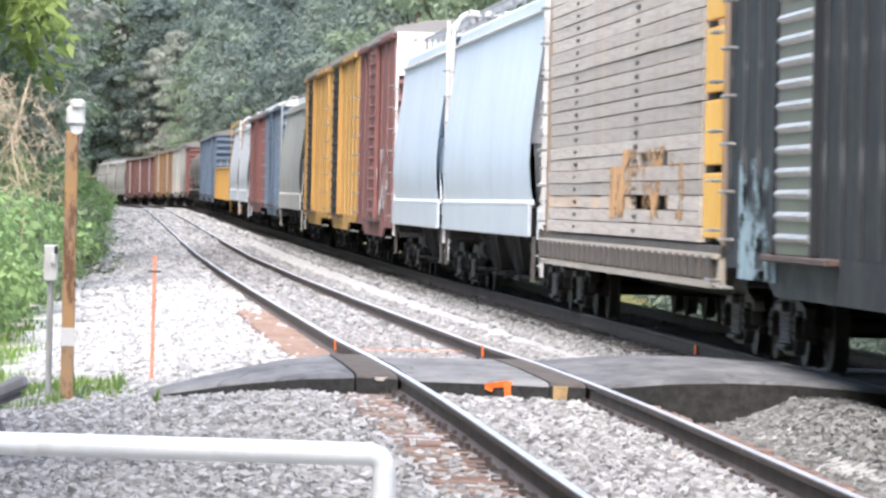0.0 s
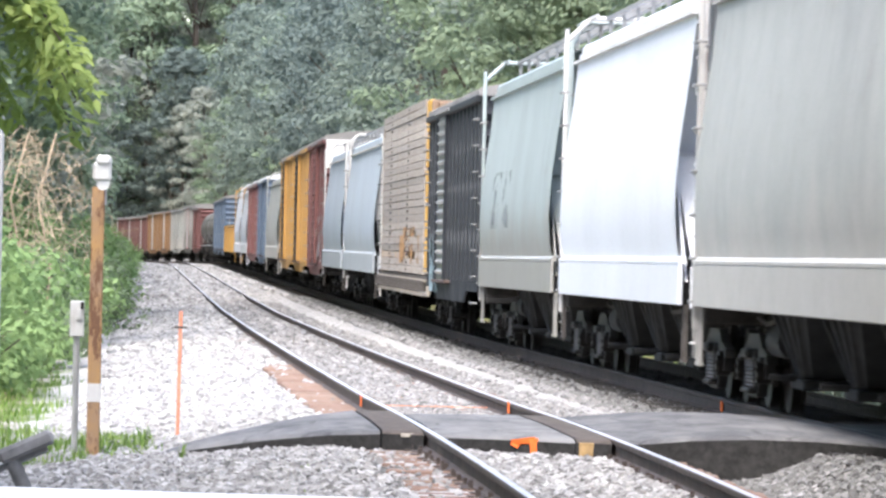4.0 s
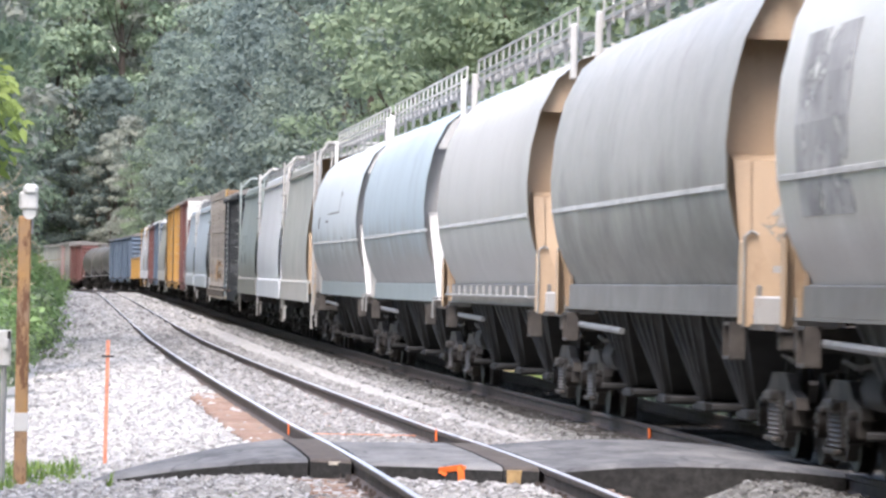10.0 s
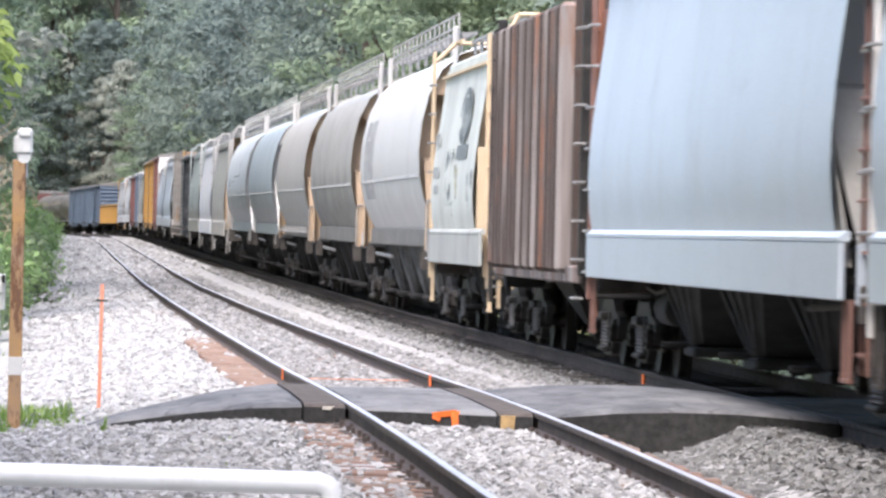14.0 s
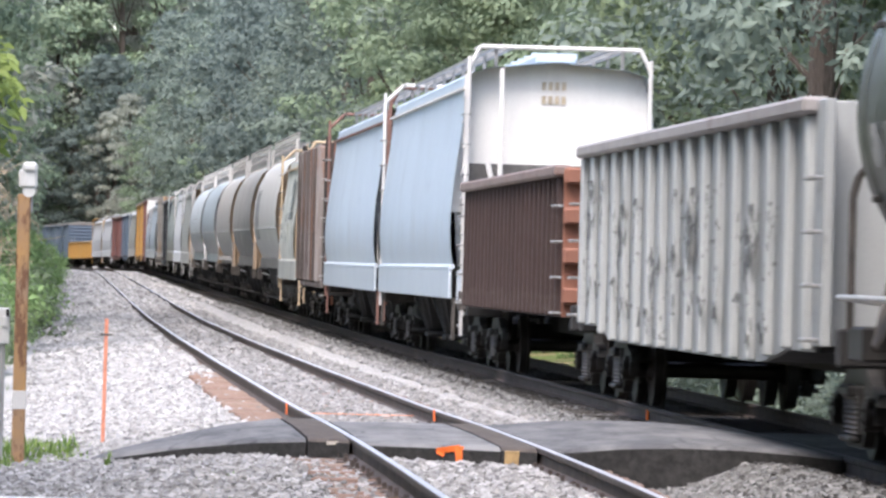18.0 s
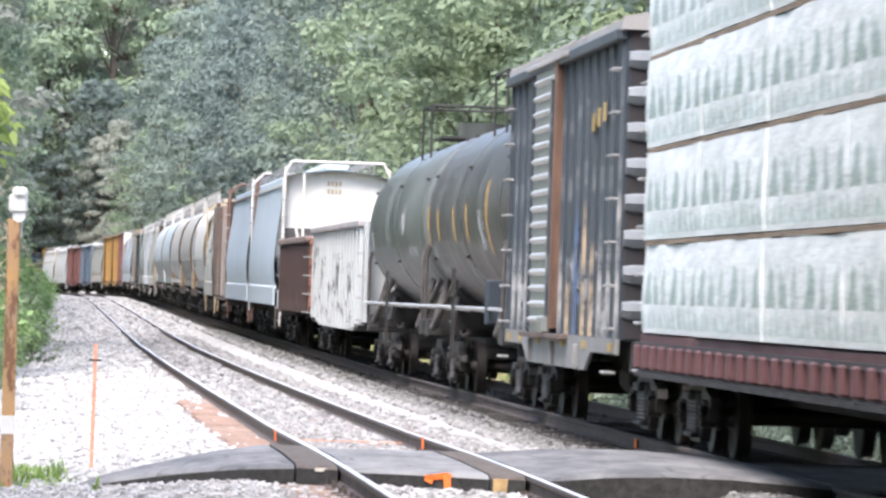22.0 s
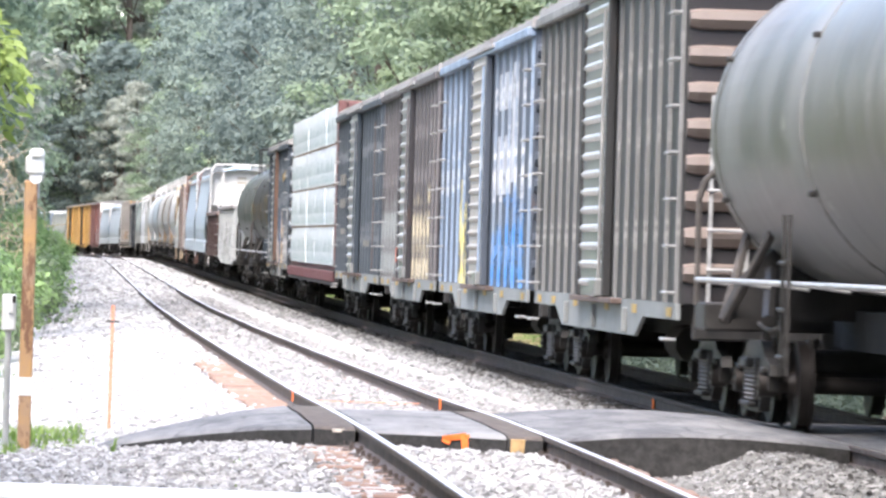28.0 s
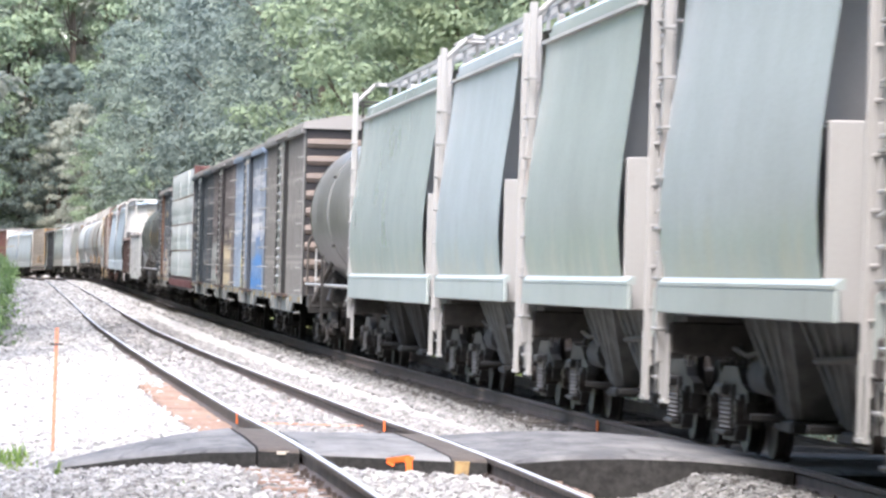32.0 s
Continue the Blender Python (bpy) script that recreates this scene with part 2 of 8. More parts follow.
def loft(bm, rings, closed=False, caps=True, mat=0):
    """Skin rings of points (lists of equal length)."""
    vs = [[bm.verts.new(p) for p in r] for r in rings]
    n = len(rings[0])
    out = []
    for a, b in zip(vs, vs[1:]):
        for i in range(n if closed else n - 1):
            j = (i + 1) % n
            out.append(bm.faces.new((a[i], a[j], b[j], b[i])))
    if caps:
        out += [bm.faces.new(vs[0][::-1]), bm.faces.new(vs[-1])]
    for f in out:
        f.material_index = mat
    return bm


def plate(bm, poly, axis, at, thick, mat=0):
    """A flat polygon, given by two coordinates, thickened along an axis (0 x, 1 y, 2 z)."""
    def p(u, v, w):
        q = [u, v]
        q.insert(axis, w)
        return q
    loft(bm, [[p(u, v, at) for u, v in poly], [p(u, v, at + thick) for u, v in poly]], closed=True, mat=mat)
    return bm

# ---- freight wagons; each stands on its rails with its front along +y; -x is the side along the gravel ----
WHEELS = []
SHARED = {}
WHEEL_R = 0.42


def shared(name, build, material, parent, m, label="", smooth=False):
    """The same mesh under many wagons."""
    if name not in SHARED:
        bm = build()
        ob = part(name, bm, material, parent, label, smooth)
        ob.matrix_basis = m
        SHARED[name] = ob
        return ob
    return again(SHARED[name], parent, m, name)


def wheelset_mesh():
    bm = bmesh.new()
    for sx in (-1, 1):
        prof = [(0.10, 0.86), (0.13, 0.80), (0.30, 0.775), (0.36, 0.80), (0.425, 0.80), (0.425, 0.70), (0.45, 0.695), (0.45, 0.665), (0.36, 0.665), (0.30, 0.70), (0.13, 0.69), (0.11, 0.62)]
        rings = []
        for i in range(22):
            a = 2 * math.pi * i / 22
            rings.append([(sx * w, r * math.cos(a) * 0.935, r * math.sin(a) * 0.935) for r, w in prof])
        loft(bm, rings + rings[:1], caps=False)
    rod(bm, (-1.0, 0, 0), (1.0, 0, 0), 0.08, 12)
    for sx in (-1, 1):
        rod(bm, (sx * 0.98, 0, 0), (sx * 1.13, 0, 0), 0.115, 12)
        for k in range(3):
            a = k * 2.1
            rod(bm, (sx * 1.12, 0.055 * math.cos(a), 0.055 * math.sin(a)), (sx * 1.15, 0.055 * math.cos(a), 0.055 * math.sin(a)), 0.018, 6)
    return bm


def side_frame_mesh(sx):
    bm = bmesh.new()
    # frame as strips round the spring window
    x0, x1 = (0.96, 1.06)
    def strip(poly):
        plate(bm, poly, 0, sx * x0, sx * (x1 - x0))
    strip([(-1.22, 0.50), (-1.18, 0.60), (-0.78, 0.66), (-0.48, 0.80), (0.48, 0.80), (0.78, 0.66), (1.18, 0.60), (1.22, 0.50), (0.95, 0.53), (0.62, 0.52), (0.32, 0.64), (-0.32, 0.64), (-0.62, 0.52), (-0.95, 0.53)])
    strip([(-1.0, 0.53), (-0.72, 0.44), (-0.42, 0.17), (-0.36, 0.155), (0.36, 0.155), (0.42, 0.17), (0.72, 0.44), (1.0, 0.53), (0.72, 0.55), (0.36, 0.26), (-0.36, 0.26), (-0.72, 0.55)])
    for y in (-0.36, 0.36):
        strip([(y - 0.06, 0.2), (y + 0.06, 0.2), (y + 0.06, 0.68), (y - 0.06, 0.68)])
    for y in (-0.89, 0.89):
        strip([(y - 0.19, 0.36), (y - 0.13, 0.36), (y - 0.12, 0.55), (y - 0.2, 0.55)])
        strip([(y + 0.13, 0.36), (y + 0.19, 0.36), (y + 0.2, 0.55), (y + 0.12, 0.55)])
        box(bm, (sx * 1.05, y, 0.545), (0.12, 0.22, 0.06), 0.015)
    for y in (-0.36, 0.36):
        box(bm, (sx * 1.07, y, 0.45), (0.06, 0.07, 0.4), 0.015)
    box(bm, (sx * 1.05, 0, 0.225), (0.2, 0.66, 0.05), 0.015)
    box(bm, (sx * 1.05, 0, 0.6), (0.24, 0.5, 0.09), 0.02)
    return bm


def spring_mesh():
    bm = bmesh.new()
    prof = [(0.06, 0.24)] + [(0.088 if k % 2 else 0.066, 0.25 + 0.02 * k) for k in range(16)] + [(0.06, 0.57)]
    loft(bm, [[(r * math.cos(i * 0.6283), r * math.sin(i * 0.6283), z) for i in range(10)] for r, z in prof], closed=True)
    return bm


def bolster_mesh():
    bm = bmesh.new()
    box(bm, (0, 0, 0.62), (2.0, 0.34, 0.22), 0.03)
    rod(bm, (0, 0, 0.70), (0, 0, 0.98), 0.24, 14)
    for y in (-0.45, 0.45):
        box(bm, (0, y, 0.40), (1.7, 0.10, 0.12), 0.02)
        for sx in (-1, 1):
            box(bm, (sx * 0.76, y * 1.02, 0.42), (0.09, 0.10, 0.3), 0.02)
    return bm


def brake_lever_mesh():
    bm = bmesh.new()
    for y in (-0.5, 0.5):
        box(bm, (-0.88, y * 1.05, 0.52), (0.04, 0.07, 0.62), 0.01, Matrix.Rotation(0.12 if y > 0 else -0.12, 4, "X"))
        rod(bm, (-0.98, y * 1.25, 0.30), (-0.90, y * 0.9, 1.0), 0.022, 6)
    tube(bm, [(-0.95, -1.3, 0.95), (-0.98, -0.5, 0.90), (-0.95, 0.6, 0.95)], 0.025, 6)
    return bm


def truck(car, y, material=None):
    m = material or STEEL_DARK
    t = shared("bogie", bolster_mesh, STEEL_DARK, car, pose(0, y, 0), "cast steel bogie bolster with brake beams")
    for sx in (-1, 1):
        key = "side_frame%d%s" % (sx, m.name)
        if key not in SHARED:
            SHARED[key] = part("side_frame", side_frame_mesh(sx), m, t, "cast steel side frame")
        else:
            again(SHARED[key], t, Matrix(), "side_frame")
    for dy in (-0.2, 0.0, 0.2):
        shared("spring", spring_mesh, SPRING, t, pose(-1.04, dy, 0), "coil spring")
    shared("brake_lever", brake_lever_mesh, STEEL_BROWN, t, Matrix(), "brake lever and hanger rods")
    for dy in (-0.89, 0.89):
        WHEELS.append(shared("wheelset", wheelset_mesh, WHEEL, t, pose(0, dy, WHEEL_R), "dark steel wheels on one axle", True))
    return t


def coupler_mesh():
    bm = bmesh.new()
    box(bm, (0, -0.35, 0.84), (0.16, 0.9, 0.18), 0.03)
    box(bm, (0.05, 0.12, 0.84), (0.28, 0.26, 0.28), 0.05)
    box(bm, (-0.12, 0.2, 0.84), (0.1, 0.2, 0.3), 0.04)
    tube(bm, [(-0.3, -0.3, 0.8), (-0.32, 0.0, 0.45), (-0.25, 0.25, 0.4)], 0.03, 6)
    return bm


def couplers(car, L):
    for e, r in ((1, 0), (-1, 180)):
        shared("coupler", coupler_mesh, STEEL_DARK, car, pose(0, e * (L / 2 - 0.16), 0, 0, 0, r), "rusty knuckle coupler with air hose")


def ladder_mesh(h, w=0.36, step=0.38):
    bm = bmesh.new()
    for y in (-w / 2, w / 2):
        box(bm, (0, y, h / 2), (0.03, 0.035, h))
    n = int(h / step)
    for k in range(n):
        rod(bm, (-0.03, -w / 2 - 0.03, 0.15 + k * step), (-0.03, w / 2 + 0.03, 0.15 + k * step), 0.016, 6)
    return bm


def ladder(car, m, h, material, label="steel ladder with round rungs"):
    key = "ladder%.1f%s" % (h, material.name)
    if key in SHARED:
        return again(SHARED[key], car, m, "ladder")
    SHARED[key] = part("ladder", ladder_mesh(h), material, car, label)
    SHARED[key].matrix_basis = m
    return SHARED[key]


def grab_iron(car, x, y, z, w, material):
    key = "grab_iron%.2f%s" % (w, material.name)
    if key in SHARED:
        return again(SHARED[key], car, pose(x, y, z), "grab_iron")
    bm = tube(bmesh.new(), [(0.05, -w / 2, 0), (-0.05, -w / 2, 0), (-0.05, w / 2, 0), (0.05, w / 2, 0)], 0.016, 6)
    SHARED[key] = part("grab_iron", bm, material, car)
    SHARED[key].matrix_basis = pose(x, y, z)
    return SHARED[key]


def running_gear(car, L, inset=1.9, material=None):
    for e in (1, -1):
        truck(car, e * (L / 2 - inset), material)
    couplers(car, L)


def smear(car, x, spots, material, label, seed):
    """Sprayed lettering lying on a side: y, z, width, height of each patch."""
    for y, z, w, h in spots:
        o = part("sprayed_patch", boxed((0, 0, 0), (0.004, w, h)), material, car, label)
        o.matrix_basis = pose(x, y, z)


def hull_patch(car, kind, y, w, z0, z1, material, label):
    """Sprayed marks lying on the curve of a hopper's side."""
    prof = profile_side(kind)[::-1]
    zs = np.linspace(z0, z1, 9)
    xs = np.interp(zs, [z for _, z in prof], [x for x, _ in prof])
    bm = loft(bmesh.new(), [[(-x - 0.006, yy, z) for x, z in zip(xs, zs)] for yy in np.linspace(y - w / 2, y + w / 2, 3)], caps=False)
    return part("sprayed_patch", bm, material, car, label)


def lettering(car, x, y, z, w, h, n, material, label="faded stencilled marks", upright=False):
    bm = bmesh.new()
    for k in range(n):
        box(bm, (x, y - w / 2 + w * (k + 0.5) / n, z), (0.006, w / n * 0.62, h))
    tagged(part("stencil_lettering", bm, material, car, label), kind="stuff")


GRATING = plain("grey roof grating", (0.26, 0.26, 0.255), 0.6, 0.3, 0.3, 5)
IRON = plain("scuffed bright iron", (0.26, 0.26, 0.25), 0.5, 0.3, 0.3, 5)
MARK_GREY = sprayed("rubbed pale stencil", (0.30, 0.30, 0.28), 23, 0.46, 5.0)
MARK_YELLOW = plain("reflector yellow", (0.32, 0.22, 0.07), 0.7, 0, 0.5, 7)


def boxcar(name, label, L, H, body, door, roof, end=None, sill=None, posts=13, door_at=0.0, door_w=3.0, plug=False, flat_side=False, group="wagons of the freight train", frame_m=None, sill_drop=0.35, rib_w=0.07, post_m=None, post_of=None, fittings=False):
    car = thing(name, label, "boxcar", group)
    hl, hw = L / 2 - 0.62, 1.5
    z0, z1 = 1.08, H - 0.28
    bm = bmesh.new()
    box(bm, (0, 0, (z0 + z1) / 2), (2 * hw, 2 * hl, z1 - z0), 0.015)
    part("body", bm, body, car)
    # roof: low ridge with cross ribs
    bm = bmesh.new()
    prof = [(-hw - 0.06, z1 - 0.04), (-hw - 0.06, z1 + 0.06), (-0.9, z1 + 0.19), (0, z1 + 0.26), (0.9, z1 + 0.19), (hw + 0.06, z1 + 0.06), (hw + 0.06, z1 - 0.04)]
    loft(bm, [[(x, y, z) for x, z in prof] for y in (-hl - 0.08, hl + 0.08)], closed=True)
    r = part("roof", bm, roof, car, "weathered ribbed metal roof")
    n = max(6, int(2 * hl / 1.15))
    for k in range(n + 1):
        y = -hl + 2 * hl * k / n
        key = "roof_rib%.2f%s" % (H, roof.name)
        if key not in SHARED:
            bm = bmesh.new()
            loft(bm, [[(x * 0.99, yy, z + 0.035) for x, z in prof[1:-1]] + [(x * 0.99, yy, z - 0.01) for x, z in prof[1:-1]][::-1] for yy in (-0.04, 0.04)], closed=True)
            SHARED[key] = part("roof_rib", bm, roof, r)
            SHARED[key].matrix_basis = pose(0, y, 0)
        else:
            again(SHARED[key], r, pose(0, y, 0), "roof_rib")
    # vertical side posts, hat-shaped and well proud of the side
    for sx in (-1, 1):
        for k in range(posts):
            y = -hl + 0.12 + (2 * hl - 0.24) * k / (posts - 1)
            if abs(y - door_at) < door_w / 2 + 0.08 or (flat_side and 0 < k < posts - 1):
                continue
            mat = (post_of(y) if post_of and sx < 0 else None) or post_m or body
            key = "side_post%.2f%.2f%s" % (H, rib_w, mat.name)
            m = pose(sx * hw, y, 0, 0, 0, 0 if sx < 0 else 180)
            if key not in SHARED:
                bm = plate(bmesh.new(), [(0.03, -rib_w), (0.03, rib_w), (0.0, rib_w), (-0.036, rib_w * 0.85), (-0.036, -rib_w * 0.85), (0.0, -rib_w)], 2, z0 + 0.025, z1 - z0 - 0.07)
                SHARED[key] = part("side_post", bm, mat, car)
                SHARED[key].matrix_basis = m
            else:
                again(SHARED[key], car, m, "side_post")
    # side plate under the eaves
    for sx in (-1, 1):
        part("top_chord", boxed((sx * (hw + 0.05), 0, z1 - 0.09), (0.12, 2 * hl, 0.12), 0.015), post_m or body, car)
    # door with horizontal pressed ribs, or a smooth plug door, standing proud
    for sx in (-1, 1):
        dz0, dz1 = z0 + 0.02, z1 - 0.12
        bm = boxed((0, 0, (dz0 + dz1) / 2), (0.05, door_w, dz1 - dz0), 0.01)
        d = part("door", bm, door, car, "smooth plug door" if plug else "pressed steel door with horizontal ribs")
        d.matrix_basis = pose(sx * (hw + 0.05), door_at, 0)
        if not plug:
            nr = 16
            hr = (dz1 - dz0 - 0.1) / nr
            kk = "door_rib%.2f%.2f%s" % (H, door_w, door.name)
            for k in range(nr):
                z = dz0 + 0.05 + hr * (k + 0.5)
                m = pose(-0.02 if sx < 0 else 0.02, 0, z, 0, 0, 0 if sx < 0 else 180)
                if kk not in SHARED:
                    bm = bmesh.new()
                    hh = hr * 0.24
                    prof2 = [(0, -hh), (-0.03, -hh * 0.5), (-0.045, hh * 0.1), (-0.03, hh * 0.6), (0, hh)]
                    w = door_w / 2 - 0.12
                    loft(bm, [[(x, yy, zz) for x, zz in prof2] for yy in (-w, w)], closed=True)
                    SHARED[kk] = part("door_rib", bm, RIB_GLINT if door is P_SILVER else door, d)
                    SHARED[kk].matrix_basis = m
                else:
                    again(SHARED[kk], d, m, "door_rib")
        else:
            for yy in (-door_w * 0.3, -door_w * 0.1, door_w * 0.1, door_w * 0.3):
                bm = rod(bmesh.new(), (sx * 0.05, yy, dz0 + 0.1), (sx * 0.05, yy, dz1 - 0.1), 0.025, 6)
                part("lock_rod", bm, GREY_METAL, d)
        if fittings and sx < 0:
            part("latch_box", boxed((-hw - 0.12, door_at - door_w * 0.36, z0 + 0.12), (0.12, 0.7, 0.2), 0.02), P_SILVER, car, "bright door latch box")
            part("latch_bar", rod(bmesh.new(), (-hw - 0.13, door_at - door_w / 2 + 0.1, z0 + 0.2), (-hw - 0.13, door_at - door_w / 2 + 0.1, z1 - 0.3), 0.022, 6), post_m or body, car)
            for f in (-0.93, -0.52, -0.16, 0.30, 0.66, 0.9):
                o = part("reflector", boxed((0, 0, 0), (0.012, 0.4, 0.09)), MARK_YELLOW, car, "dusty yellow reflector")
                o.matrix_basis = pose(-hw - 0.032, hl * f, z0 - 0.07)
            for k in range(3):
                part("sill_stiffener", boxed((-hw - 0.05, hl * (k - 1) * 0.42, z0 - 0.2), (0.06, 0.07, 0.26), 0.01), sill or body, car)
        if sx < 0:
            for yy in (-door_w / 2 - 0.06, door_w / 2 + 0.06):
                part("door_post", boxed((sx * (hw + 0.06), door_at + yy, (dz0 + dz1) / 2), (0.10, 0.09, dz1 - dz0), 0.015), body, car)
        for z in (dz0 - 0.03, dz1 + 0.05):
            bm = boxed((sx * (hw + 0.08), door_at - door_w * 0.15, z), (0.13, door_w * 1.75, 0.06), 0.01)
            part("door_track", bm, roof if z > 2 else RUST_TRACK, car)
    # side sill, deeper along the middle
    for sx in (-1, 1):
        bm = plate(bmesh.new(), [(-hl, z0 + 0.02), (-hl, z0 - 0.14), (-hl * 0.62, z0 - 0.14), (-hl * 0.52, z0 - sill_drop), (hl * 0.52, z0 - sill_drop), (hl * 0.62, z0 - 0.14), (hl, z0 - 0.14), (hl, z0 + 0.02)], 0, sx * (hw + 0.005) - 0.02, 0.04)
        part("side_sill", bm, sill or body, car, "" if sill is None else "pale side sill with a deeper middle")
    # ends: horizontal corrugations
    for e in (-1, 1):
        ne = int((z1 - z0 - 0.2) / 0.34)
        for k in range(ne):
            z = z0 + 0.15 + (z1 - z0 - 0.3) * (k + 0.5) / ne
            kk = "end_rib%s" % (end or body).name
            if kk not in SHARED:
                prof2 = [(0, -0.12), (0.05, -0.10), (0.10, -0.02), (0.08, 0.06), (0, 0.09)]
                bm = loft(bmesh.new(), [[(x, y * t, zq * t) for y, zq in prof2] for x, t in ((-hw + 0.03, 0.8), (-hw + 0.12, 1), (hw - 0.12, 1), (hw - 0.03, 0.8))], closed=True)
                SHARED[kk] = part("end_rib", bm, end or body, car)
                SHARED[kk].matrix_basis = pose(0, e * hl, z, 0, 0, 0 if e > 0 else 180)
            else:
                again(SHARED[kk], car, pose(0, e * hl, z, 0, 0, 0 if e > 0 else 180), "end_rib")
        if end:
            # dark sheet: the shadows under the end ribs put into its colour
            bm = boxed((0, e * (hl + 0.004), (z0 + z1) / 2), (2 * hw - 0.1, 0.012, z1 - z0 - 0.05))
            part("end_panel", bm, P_PURPLE, car)
        for k in range(8):
            grab_iron(car, -hw - 0.06, e * (hl - 0.32), 0.75 + k * 0.45, 0.42, IRON)
        ladder(car, pose(-hw + 0.45, e * (hl + 0.1), 0.9, 0, 0, 90), 2.2, GREY_METAL)
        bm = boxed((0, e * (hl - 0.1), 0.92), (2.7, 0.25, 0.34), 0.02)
        part("end_sill", bm, UNDER_SHADE, car)
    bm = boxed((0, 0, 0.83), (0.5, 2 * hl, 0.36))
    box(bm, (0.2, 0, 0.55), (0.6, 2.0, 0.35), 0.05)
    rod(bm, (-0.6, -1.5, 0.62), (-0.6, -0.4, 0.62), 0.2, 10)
    part("centre_sill", bm, UNDER_SHADE, car)
    running_gear(car, L, material=frame_m)
    return car


def profile_side(kind):
    """Half section (x outwards, z) from the ridge down to the sill."""
    if kind == "round":
        return [(0, 4.52), (0.55, 4.5), (0.95, 4.38), (1.25, 4.12), (1.45, 3.72), (1.56, 3.25), (1.6, 2.8), (1.58, 2.42), (1.51, 2.08), (1.41, 1.8), (1.31, 1.6), (1.30, 1.56)]
    return [(0, 4.62), (1.0, 4.52), (1.29, 4.44), (1.33, 4.40), (1.33, 4.32), (1.36, 4.31), (1.36, 4.21), (1.39, 4.2), (1.39, 4.08), (1.43, 3.65), (1.49, 3.2), (1.545, 2.75), (1.575, 2.35), (1.58, 2.05), (1.56, 1.75), (1.53, 1.58), (1.53, 1.52)]


